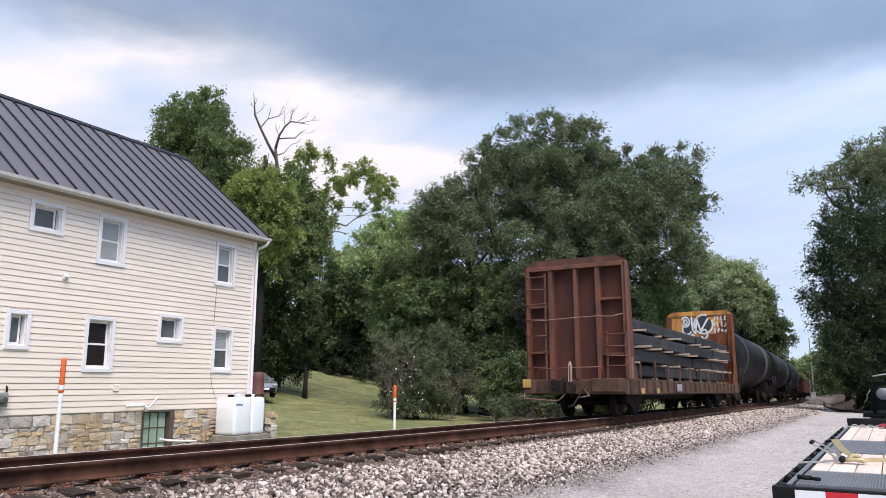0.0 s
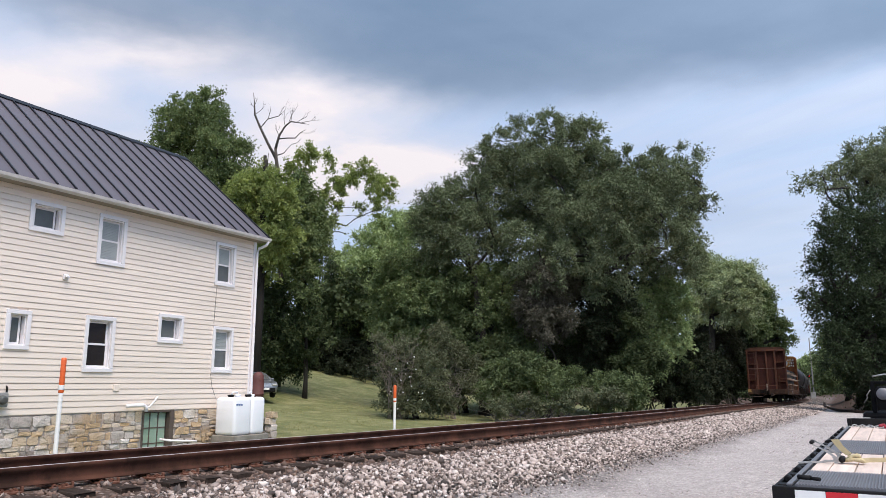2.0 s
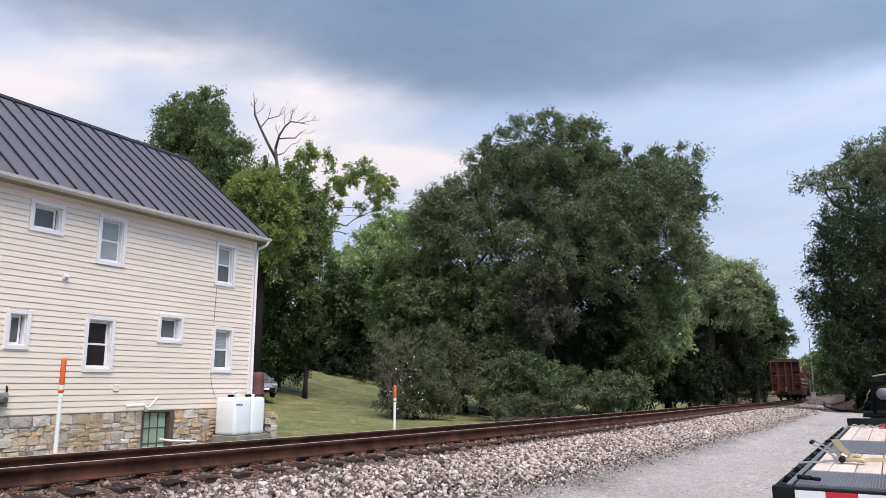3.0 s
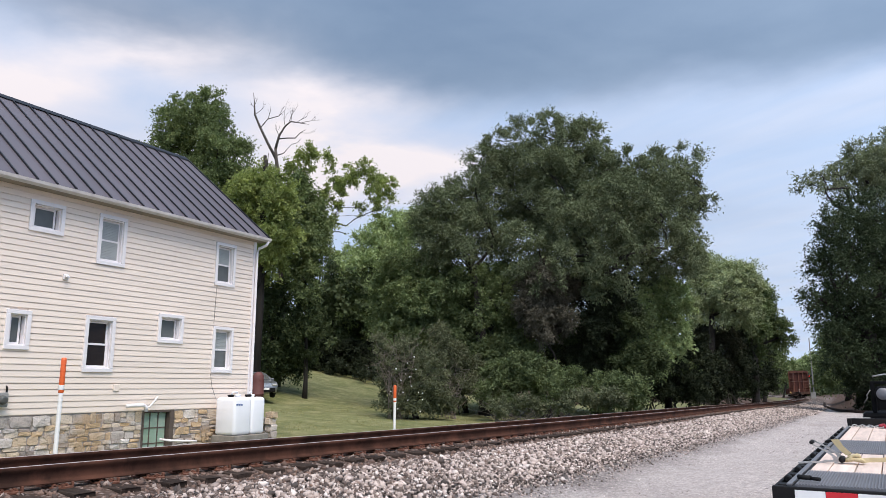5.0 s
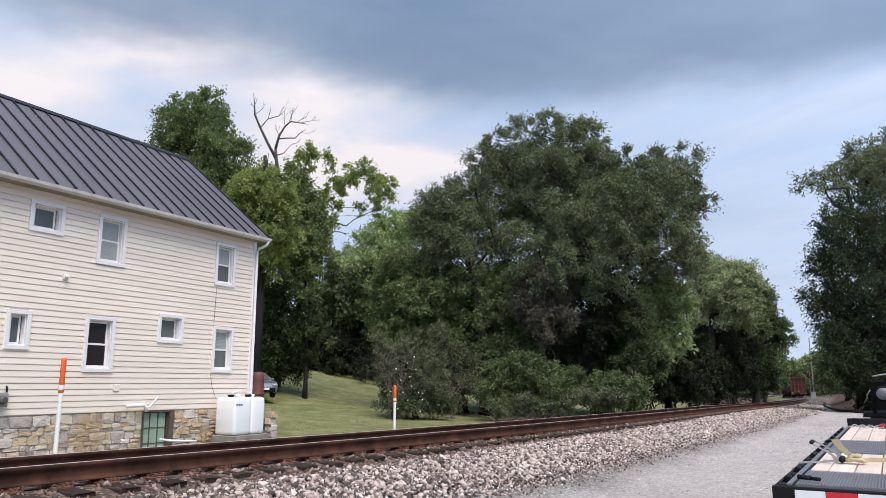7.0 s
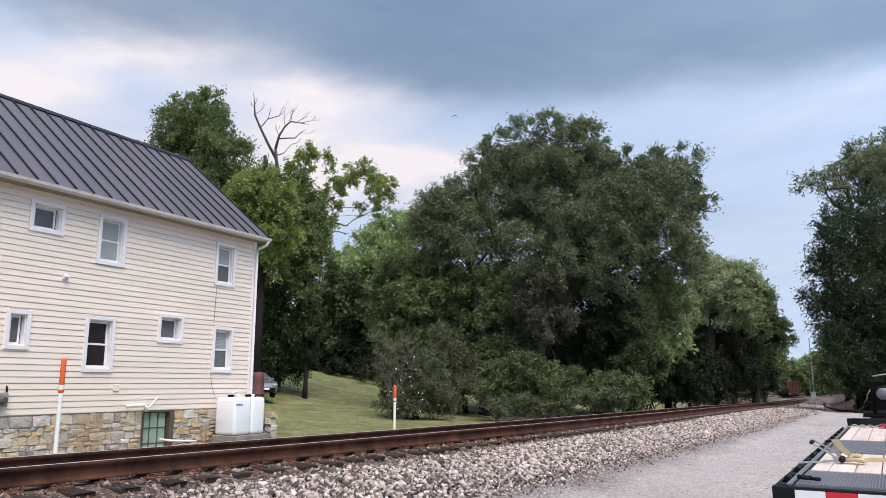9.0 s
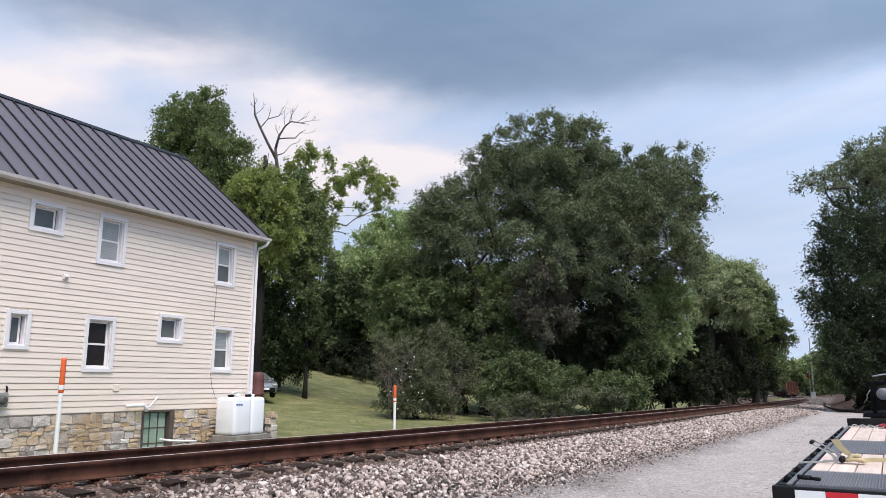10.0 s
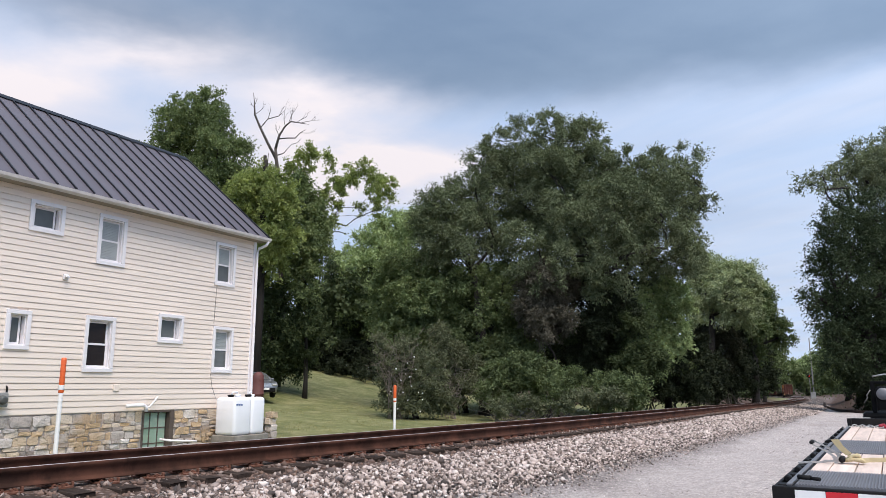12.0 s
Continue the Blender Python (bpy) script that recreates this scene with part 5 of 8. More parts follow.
def build_tank_car(s0):
    car = empty("tank_car", None, "grimy black railway tank car on two trucks", "rail car", "tank cars of the train")
    L, R, ZC = 16.6, 1.55, 2.62
    prof = [(0.05, 0.25), (0.7, 0.33), (1.15, 0.52), (1.42, 0.80), (R, 1.15)] + [(R, 1.15 + (L - 2.3) * i / 6) for i in range(1, 6)] + [(R, L - 1.15), (1.42, L - 0.80), (1.15, L - 0.52), (0.7, L - 0.33), (0.05, L - 0.25)]
    bm = bmesh.new()
    lathe(bm, prof, "x", 40, (0, 0, ZC))
    part("tank", bm, M_TANK, car, "black cylindrical tank with domed ends", True)
    for x, w in ((3.2, 0.3), (L - 4.6, 1.3)):
        bm = bmesh.new()
        lathe(bm, [(R - 0.02, x), (R + 0.012, x + 0.01), (R + 0.012, x + w), (R - 0.02, x + w + 0.01)], "x", 40, (0, 0, ZC))
        part("tank_band", bm, M_TANK_BAND, car, "greyish dusty tank band")
    bm = bmesh.new()
    lathe(bm, [(0.50, ZC + R - 0.1), (0.50, ZC + R + 0.24), (0.44, ZC + R + 0.30), (0.05, ZC + R + 0.32)], "z", 20, (L / 2, 0, 0))
    part("dome", bm, M_TANK, car, "low valve dome")
    bm = bmesh.new()
    for y in (-0.75, 0.75):
        box(bm, L / 2 - 1.3, L / 2 + 1.3, y - 0.2, y + 0.2, ZC + R - 0.18, ZC + R - 0.13)
        bar(bm, (L / 2 - 1.3, y * 1.25, ZC + R + 0.7), (L / 2 + 1.3, y * 1.25, ZC + R + 0.7), 0.02)
        for x in (-1.3, 0, 1.3):
            bar(bm, (L / 2 + x, y * 1.25, ZC + R - 0.15), (L / 2 + x, y * 1.25, ZC + R + 0.7), 0.018)
    part("walkway", bm, M_TANK, car)
    for a, b in ((0.0, 3.4), (L - 3.4, L)):
        part("stub_sill", boxm(a, b, -0.35, 0.35, 0.72, 1.12, 0.02), M_UNDER, car)
        part("bolster", boxm((a + b) / 2 - 0.3, (a + b) / 2 + 0.3, -1.25, 1.25, 0.95, 1.45, 0.03), M_UNDER, car)
    for x in (0.0, L - 0.2):
        part("end_sill", boxm(x, x + 0.2, -1.45, 1.45, 0.72, 1.1, 0.02), M_UNDER, car)
    bm = bmesh.new()
    for y in (-1.42, 1.42):
        bar(bm, (0.1, y, 1.62), (L - 0.1, y, 1.62), 0.025)
        for x in np.linspace(0.1, L - 0.1, 8):
            bar(bm, (float(x), y, 1.0 if x < 1 or x > L - 1 else 1.45), (float(x), y, 1.62), 0.02)
    part("handrail", bm, M_TANK, car)
    for x in (0.35, L - 0.35):
        bm = bmesh.new()
        for xx in (x - 0.2, x + 0.2):
            bar(bm, (xx, -1.5, 0.55), (xx, -1.5, 1.9), 0.02)
        for z in (0.6, 0.95, 1.3, 1.65):
            bar(bm, (x - 0.2, -1.5, z), (x + 0.2, -1.5, z), 0.015)
        part("side_ladder", bm, M_TANK, car)
    bm = bmesh.new()
    box(bm, 2.6, 3.2, -R * 0.965 - 0.03, -R * 0.965 + 0.02, ZC - 0.2, ZC + 0.15)
    part("placard", bm, M_GREYBOX, car, "pale unreadable placard")
    build_truck(car, 1.9)
    build_truck(car, L - 1.9)
    build_coupler(car, 0, -1)
    build_coupler(car, L, 1)
    TRAIN.append((car, s0, 1.9, L - 1.9))
    return car, L


def build_gondola(s0):
    car = empty("gondola_car", None, "rust-brown ribbed gondola car", "rail car", "gondola cars of the train")
    L, HW = 16.0, 1.5
    bm = bmesh.new()
    for y in (-1, 1):
        box(bm, 0.3, L - 0.3, min(y * (HW - 0.1), y * HW), max(y * (HW - 0.1), y * HW), 1.0, 2.55)
    for x in (0.3, L - 0.4):
        box(bm, x, x + 0.1, -HW, HW, 1.0, 2.55)
    box(bm, 0.3, L - 0.3, -HW, HW, 0.9, 1.0)
    part("body", bm, M_CAR_RED, car, "rust-brown steel tub")
    for x in np.linspace(0.5, L - 0.5, 13):
        for y in (-1, 1):
            part("side_rib", boxm(x - 0.06, x + 0.06, min(y * HW, y * (HW + 0.09)), max(y * HW, y * (HW + 0.09)), 0.9, 2.5, 0.01), M_CAR_RED, car)
    bm = bmesh.new()
    for y in (-1, 1):
        box(bm, 0.25, L - 0.25, min(y * (HW - 0.06), y * (HW + 0.1)), max(y * (HW - 0.06), y * (HW + 0.1)), 2.5, 2.62, 0.02)
    part("top_chord", bm, M_CAR_RUST, car)
    bm = bmesh.new()
    box(bm, 0.1, L - 0.1, -0.3, 0.3, 0.55, 0.9)
    part("centre_sill", bm, M_UNDER, car)
    build_truck(car, 1.9)
    build_truck(car, L - 1.9)
    build_coupler(car, 0.2, -1)
    build_coupler(car, L - 0.2, 1)
    TRAIN.append((car, s0, 1.9, L - 1.9))
    return car, L


def build_train():
    s = build_flat_car() + 1.3
    car, L = build_tank_car(s)
    for k in range(2):
        s += L + 1.2
        TRAIN.append((copy_thing(car, pose(0, 0, 0)), s, 1.9, L - 1.9))
    s += L + 1.2
    car, L = build_gondola(s)
    for k in range(3):
        s += L + 1.0
        TRAIN.append((copy_thing(car, pose(0, 0, 0)), s, 1.9, L - 1.9))


build_train()


def car_pose(s, a, b):
    pa, pb = Vector(on_track(s + a, 0.0, -CANT / 2)), Vector(on_track(s + b, 0.0, -CANT / 2))
    d = (pb - pa).normalized()
    o = pa - d * a
    return pose(o.x, o.y, o.z, 0, -math.degrees(math.asin(d.z)), math.degrees(math.atan2(d.y, d.x)))
# ---------- trees and bushes ----------


def leaves(rng, centres, radii, n, leaf, droop, lump, squash=0.75, shell=0.5, wild=0.5, cover=6.0, stray=0.12):
    """Leaf blades gathered in fanned clumps near the skin of ellipsoid lobes. Returns corners and faces."""
    k = len(centres)
    area = radii[:, 0] * radii[:, 1]
    n_clump = max(14, int(cover * area.sum() / lump ** 2))
    which = rng.choice(k, n_clump, p=area / area.sum())
    d = rng.normal(size=(n_clump, 3))
    d[:, 2] += 0.25
    d /= np.linalg.norm(d, axis=1)[:, None]
    rad = np.stack([radii[:, 0], radii[:, 0], radii[:, 1]], 1)
    depth = shell + (1.0 - shell) * rng.random(n_clump) ** 0.5
    c = centres[which] + d * rad[which] * depth[:, None]
    size = lump * (0.45 + 1.0 * rng.random(n_clump))
    # each clump is a fan of leafy sprays
    sprays = d[:, None, :] * 0.55 + rng.normal(size=(n_clump, 7, 3)) * 0.62
    sprays[:, :, 2] += 0.22
    sprays /= np.linalg.norm(sprays, axis=2)[:, :, None]
    reach = 0.55 + 0.75 * rng.random((n_clump, 7))
    cl = rng.choice(n_clump, n, p=size ** 2 / (size ** 2).sum())
    pick = rng.integers(0, 7, n)
    u = sprays[cl, pick]
    r = rng.random(n) ** 0.65 * reach[cl, pick]
    r = np.where(rng.random(n) < stray, r * 1.15, r)
    pos = c[cl] + u * (size[cl] * r)[:, None] * np.array([1, 1, squash + 0.15])
    pos += np.clip(rng.normal(size=(n, 3)), -1.5, 1.5) * (size[cl] * (0.10 + 0.13 * r))[:, None]
    pos[:, 2] -= droop * 0.4 * size[cl] * r ** 2
    axis = u * 0.8 + rng.normal(size=(n, 3)) * (wild + 0.1)
    axis[:, 2] -= droop
    axis /= np.linalg.norm(axis, axis=1)[:, None]
    side = np.cross(axis, rng.normal(size=axis.shape) + u * 0.8)
    side /= np.linalg.norm(side, axis=1)[:, None] + 1e-9
    ln = leaf[0] * (0.6 + 0.8 * rng.random(n))[:, None]
    wd = leaf[1] * (0.6 + 0.8 * rng.random(n))[:, None]
    v = np.stack([pos - side * wd * 1.3, pos + side * wd * 1.3, pos + axis * ln], 1)
    return v.reshape(-1, 3), np.arange(3 * n).reshape(-1, 3)


def limb(bm, rng, a, b, r0, r1, sag=0.0, steps=6, crook=0.06):
    a, b = Vector(a), Vector(b)
    n = (b - a).length
    pts, rad = [], []
    for i in range(steps + 1):
        t = i / steps
        p = a.lerp(b, t)
        p.z += sag * n * math.sin(math.pi * t)
        if 0 < i < steps:
            p += Vector((rng.uniform(-1, 1), rng.uniform(-1, 1), rng.uniform(-0.6, 0.6))) * n * crook
        pts.append(p)
        rad.append(r0 + (r1 - r0) * t)
    tube(bm, pts, rad, 5, False)
    return pts


def tree(name, label, category, base, lobes, material, n, leaf=(0.16, 0.03), droop=0.3, trunk_r=0.3, seed=1, bark=None, shell=0.5, wild=0.5, lump=0.7, fork=0.35, stems=1, group="", squash=0.8, cover=6.0, stray=0.12):
    """A tapered trunk with limbs into each lobe of the crown, and a crown of many small leaves."""
    rng, pr = np.random.default_rng(seed), random.Random(seed)
    x, y = base
    z = float(ground_height(x, y)[0]) - 0.1
    top = empty(name, pose(x, y, z), label, category, group)
    lob = np.array(lobes, float)
    if stems == 1:  # the far half of the crown
        mid_x, half = (lob[:, 0].max() + lob[:, 0].min()) / 2, (lob[:, 0].max() - lob[:, 0].min()) / 2 + 0.1
        rear = lob.copy()
        rear[:, 1] += 0.5 + 0.6 * half * np.sqrt(np.clip(1.05 - ((lob[:, 0] - mid_x) / half) ** 2, 0, 1))
        rear[:, 0] *= rear[:, 1] / lob[:, 1]
        rear[:, 3:5] *= 0.9
        lob = np.concatenate([lob, rear])
        n = int(n * 1.12)
    cen, rad = lob[:, :3] - np.array([x, y, z]), np.maximum(lob[:, 3:5] - 0.5 * lump, 0.35 * lob[:, 3:5])
    n, leaf = int(n * 1.12), (leaf[0] * 0.92, leaf[1] * 1.0)
    v, f = leaves(rng, cen, rad, n, leaf, droop, lump, squash, shell, wild, cover, stray)
    # broad inner leaves close the heart of the crown
    m = n // 18
    pick = rng.choice(len(cen), m, p=(rad[:, 0] * rad[:, 1]) / (rad[:, 0] * rad[:, 1]).sum())
    q = rng.normal(size=(m, 3))
    q *= (0.72 * rng.random(m) ** 0.4 / np.linalg.norm(q, axis=1))[:, None]
    q = cen[pick] + q * np.stack([rad[pick, 0], rad[pick, 0], rad[pick, 1]], 1)
    e1, e2 = rng.normal(size=(m, 3)), rng.normal(size=(m, 3))
    inner = min(leaf[0], 0.17)
    e1 *= (inner * 0.75 / np.linalg.norm(e1, axis=1))[:, None]
    e2 *= (inner * 0.45 / np.linalg.norm(e2, axis=1))[:, None]
    v = np.concatenate([v, np.stack([q - e1, q + e1, q + e2 * 2.0], 1).reshape(-1, 3)])
    f = np.arange(len(v)).reshape(-1, 3)
    low = np.where(v[:, 2] < 1.6)[0]
    v[low, 2] = np.maximum(v[low, 2], ground_height(v[low, 0] + x, v[low, 1] + y) - z + 0.03 + 0.06 * rng.random(len(low)))
    crown = soup("crown", v, f, material, top)
    bm = bmesh.new()
    mid = Vector(cen.mean(axis=0))
    lowest = float((cen[:, 2] - rad[:, 1]).min())
    height = float((cen[:, 2] + rad[:, 1]).max())
    for sidx in range(stems):
        foot = Vector((0, 0, 0)) if stems == 1 else Vector((pr.uniform(-0.5, 0.5), pr.uniform(-0.5, 0.5), 0))
        knee = Vector((mid.x * 0.25, mid.y * 0.25, max(0.8, fork * height)))
        r = trunk_r / (stems ** 0.5)
        tube(bm, [foot, foot.lerp(knee, 0.15) + Vector((0.05, 0.02, 0)), foot.lerp(knee, 0.55) + Vector((pr.uniform(-0.1, 0.1), 0, 0)), knee], [r * 1.45, r * 1.05, r * 0.9, r * 0.75], 9)
        # each lobe hangs on the nearest limb that already reaches inwards of it
        nodes = [(knee, r * 0.62, 0.0)]
        mine = [k for k in range(len(cen)) if stems == 1 or k % stems == sidx]
        for k in sorted(mine, key=lambda q: (Vector(cen[q]) - knee).length):
            c = Vector(cen[k])
            far = (c - knee).length
            a, ra, _ = min(nodes, key=lambda q: (q[0] - c).length + 0.35 * q[2] + (4.0 if q[2] > far else 0.0))
            rb = max(ra * 0.62, r * 0.07)
            pts = limb(bm, pr, a, c, ra * 0.8, rb, 0.05, 6, 0.05)
            nodes += [(pts[3], (ra + rb) * 0.42, (pts[3] - knee).length), (c, rb, far)]
            for _ in range(4):
                b = pts[pr.randint(2, len(pts) - 1)]
                e = c + Vector((pr.uniform(-1, 1) * rad[k, 0], pr.uniform(-1, 1) * rad[k, 0], pr.uniform(-0.7, 1) * rad[k, 1])) * 0.85
                limb(bm, pr, b, e, rb * 0.5, rb * 0.12, 0.04, 5)
    part("trunk", bm, bark or M_BARK, top)
    return top


L_WILLOW = leaf_material("leaf_willow", (0.034, 0.048, 0.024), (0.146, 0.184, 0.096), (0.17, 0.158, 0.105), -0.05, 0.18)
L_GREY = leaf_material("leaf_grey", (0.090, 0.122, 0.062), (0.33, 0.40, 0.22), (0.36, 0.39, 0.20), -0.03, 0.22)
L_OLIVE = leaf_material("leaf_olive", (0.058, 0.076, 0.042), (0.19, 0.23, 0.132), (0.22, 0.23, 0.13), -0.03, 0.2)
L_TAN = leaf_material("leaf_tan", (0.030, 0.031, 0.022), (0.100, 0.098, 0.070), (0.125, 0.108, 0.080), 0.05, 0.15)
L_GREEN = leaf_material("leaf_green", (0.030, 0.048, 0.021), (0.125, 0.165, 0.070), None, 0.0, 0.2)
# dark leaf greens, lowered further so their colour also holds crown shade
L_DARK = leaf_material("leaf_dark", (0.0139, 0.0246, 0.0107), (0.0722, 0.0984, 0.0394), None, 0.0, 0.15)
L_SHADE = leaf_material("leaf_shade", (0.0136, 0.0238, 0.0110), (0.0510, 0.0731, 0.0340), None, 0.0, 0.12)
# near-black leaves: the shade of the hollows is put into their colour
L_HOLLOW_SHADE = leaf_material("leaf_hollow_shade", (0.0060, 0.0102, 0.0054), (0.0276, 0.0372, 0.0168), None, 0.0, 0.06)
L_MID = leaf_material("leaf_mid", (0.040, 0.066, 0.027), (0.168, 0.22, 0.09), (0.20, 0.22, 0.09), 0.0, 0.22)
L_LIGHT = leaf_material("leaf_light", (0.10, 0.145, 0.060), (0.32, 0.41, 0.19), (0.36, 0.38, 0.17), 0.0, 0.28)
L_YELLOW = leaf_material("leaf_yellow", (0.066, 0.100, 0.033), (0.29, 0.35, 0.12), (0.34, 0.38, 0.13), 0.0, 0.36)
L_BUSH = leaf_material("leaf_bush", (0.034, 0.046, 0.024), (0.130, 0.150, 0.082), (0.19, 0.165, 0.12), 0.0, 0.18)
# brown scrub leaves, darkened so the colour carries the hollow's shade too
L_BROWN = leaf_material("leaf_brown", (0.0150, 0.0180, 0.0105), (0.0562, 0.0585, 0.0338), (0.0750, 0.0713, 0.0413), 0.02, 0.12)


tree('ash_tree', 'tall dense mid-green ash tree behind the house', 'tree', (-15.24, 46.00),
     [(-17.00, 46.0, 19.61, 1.27, 1.20), (-15.70, 46.9, 20.08, 1.14, 1.14), (-17.57, 45.3, 18.08, 1.34, 1.34), (-16.27, 46.5, 18.33, 1.81, 1.66), (-14.40, 45.6, 17.92, 1.25, 1.39), (-18.55, 46.0, 17.15, 0.99, 0.91), (-17.06, 46.9, 16.71, 1.91, 1.60), (-14.45, 45.3, 15.98, 1.75, 1.68), (-13.38, 46.5, 16.84, 0.89, 1.11), (-15.36, 45.6, 14.19, 1.70, 1.70), (-13.60, 46.0, 14.31, 1.55, 1.69), (-14.78, 46.9, 12.83, 1.51, 1.51)],
     L_MID, 54000, leaf=(0.135, 0.042), droop=0.25, lump=0.55, trunk_r=0.35, seed=11)
tree('ivy_tree', 'tall tree wrapped in yellow-green climbing leaves', 'tree', (-11.65, 43.00),
     [(-12.22, 43.0, 12.82, 1.17, 1.24), (-11.21, 43.8, 13.76, 1.18, 1.18), (-9.84, 42.3, 12.46, 1.07, 1.47), (-11.25, 43.5, 11.35, 1.24, 1.52), (-9.76, 42.6, 10.30, 1.21, 1.48), (-10.59, 43.0, 8.84, 1.23, 1.36)],
     L_YELLOW, 42000, leaf=(0.145, 0.044), droop=0.35, lump=0.5, trunk_r=0.3, seed=12, squash=1.0)
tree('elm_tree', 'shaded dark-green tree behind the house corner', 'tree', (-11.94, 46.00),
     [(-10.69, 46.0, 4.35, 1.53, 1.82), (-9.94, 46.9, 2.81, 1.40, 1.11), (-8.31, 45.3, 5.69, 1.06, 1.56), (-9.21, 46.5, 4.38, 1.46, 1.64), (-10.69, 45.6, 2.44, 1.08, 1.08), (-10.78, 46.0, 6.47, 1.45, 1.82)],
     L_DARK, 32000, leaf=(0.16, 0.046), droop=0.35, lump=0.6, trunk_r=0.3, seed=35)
tree('elm_tree', 'mid-green tree beside the ivy-wrapped one', 'tree', (-8.60, 46.50),
     [(-9.25, 46.0, 13.79, 1.15, 1.23), (-8.56, 46.9, 12.31, 1.17, 1.47), (-9.36, 45.3, 10.66, 1.21, 1.56), (-8.13, 46.5, 10.17, 1.02, 1.45), (-8.81, 45.6, 8.20, 1.29, 1.57)],
     L_MID, 26000, leaf=(0.18, 0.048), droop=0.35, lump=0.5, trunk_r=0.13, seed=48, fork=0.5)
tree('maple_tree', 'open-crowned yellow-green tree with sky between its limbs', 'tree', (-11.90, 49.00),
     [(-9.51, 49.0, 17.10, 1.01, 0.88), (-10.54, 50.0, 16.50, 0.94, 0.81), (-7.46, 48.2, 16.57, 0.83, 0.64), (-6.26, 49.5, 16.44, 1.18, 0.75), (-5.25, 48.6, 16.47, 0.66, 0.61), (-7.00, 49.0, 15.47, 0.84, 0.61), (-4.91, 50.0, 15.66, 0.84, 0.62), (-3.81, 48.2, 14.85, 0.66, 0.77), (-5.04, 49.5, 14.52, 0.76, 0.43), (-3.60, 48.6, 13.99, 0.49, 0.39), (-8.11, 49.0, 14.59, 0.76, 0.61), (-5.82, 50.0, 13.70, 0.69, 0.40), (-4.32, 48.2, 13.12, 0.74, 0.34), (-7.26, 49.5, 13.60, 0.60, 0.40), (-8.01, 48.6, 12.30, 0.67, 0.61), (-6.61, 49.0, 12.20, 0.51, 0.31)],
     L_YELLOW, 15000, leaf=(0.135, 0.042), droop=0.2, lump=0.42, trunk_r=0.17, seed=13, fork=0.5, shell=0.1, cover=3.2, stray=0.35)
tree('elm_tree', 'light-green tree in the second row', 'tree', (-6.27, 70.00),
     [(-4.60, 70.0, 16.50, 2.27, 2.16), (-6.63, 71.4, 15.36, 2.48, 2.32), (-2.63, 68.9, 16.53, 1.80, 1.91), (-9.02, 70.7, 13.00, 2.19, 2.19), (-7.20, 69.4, 11.69, 3.22, 2.68), (-4.56, 70.0, 13.15, 2.70, 2.97), (-9.59, 71.4, 10.31, 2.55, 2.22), (-7.10, 68.9, 8.66, 3.52, 2.34)],
     L_LIGHT, 35000, leaf=(0.274, 0.0637), droop=0.3, lump=0.65, trunk_r=0.3, seed=14)
tree('spruce_tree', 'dark drooping conifer at the back of the lawn', 'tree', (-9.94, 68.00),
     [(-10.52, 68.0, 11.99, 0.85, 1.59), (-10.3, 68.0, 9.59, 1.58, 1.89), (-10.12, 68.0, 7.23, 2.09, 1.98), (-9.95, 68.0, 4.9, 2.39, 1.76)],
     L_DARK, 16000, leaf=(0.274, 0.0328), droop=0.9, trunk_r=0.2, seed=15, lump=0.45)
tree('willow_tree', 'huge dark olive willow spreading beside the railway', 'tree', (9.89, 46.50),
     [(5.80, 44.0, 16.89, 2.25, 1.77), (3.87, 44.0, 15.86, 1.77, 1.70), (8.97, 44.0, 16.22, 1.59, 1.65), (7.31, 44.0, 16.52, 1.71, 1.58), (2.76, 44.0, 14.69, 1.22, 1.49), (4.17, 45.0, 13.87, 2.15, 1.95), (6.57, 43.0, 14.02, 2.21, 2.01), (9.45, 42.5, 14.05, 2.01, 1.87), (11.28, 43.0, 14.30, 1.77, 1.50), (12.81, 43.5, 14.66, 1.53, 1.39), (14.41, 44.0, 14.96, 1.63, 1.49), (15.58, 44.0, 14.01, 1.14, 1.22), (15.22, 43.5, 12.09, 1.20, 1.55), (16.09, 43.5, 12.80, 0.78, 0.50), (12.67, 42.0, 11.83, 2.22, 2.02), (9.86, 41.0, 11.25, 2.66, 2.14), (7.59, 41.5, 11.48, 2.14, 1.95), (5.69, 46.0, 12.45, 1.71, 1.50), (5.03, 41.0, 9.78, 1.78, 1.59), (14.71, 43.5, 10.09, 1.27, 1.41), (13.03, 42.0, 9.29, 1.96, 1.49), (10.52, 41.0, 8.72, 2.28, 1.43), (8.21, 41.0, 8.79, 2.12, 1.48), (5.79, 41.0, 8.15, 1.78, 1.53), (15.25, 44.0, 8.90, 1.00, 1.07), (8.89, 41.5, 7.24, 1.44, 0.98), (7.2, 47.5, 15.1, 2.2, 1.8), (10.1, 47.5, 14.2, 2.2, 1.8), (13.3, 47.5, 13.6, 2.0, 1.8), (12.4, 47.0, 11.5, 2.0, 1.8), (8.2, 47.5, 12.4, 2.3, 1.9), (14.9, 47.0, 13.2, 1.3, 1.3)],
     L_WILLOW, 264000, leaf=(0.147, 0.027), droop=0.5, trunk_r=0.6, seed=16, fork=0.28, lump=0.66, shell=0.66, wild=0.4, stray=0.1, cover=4.2)
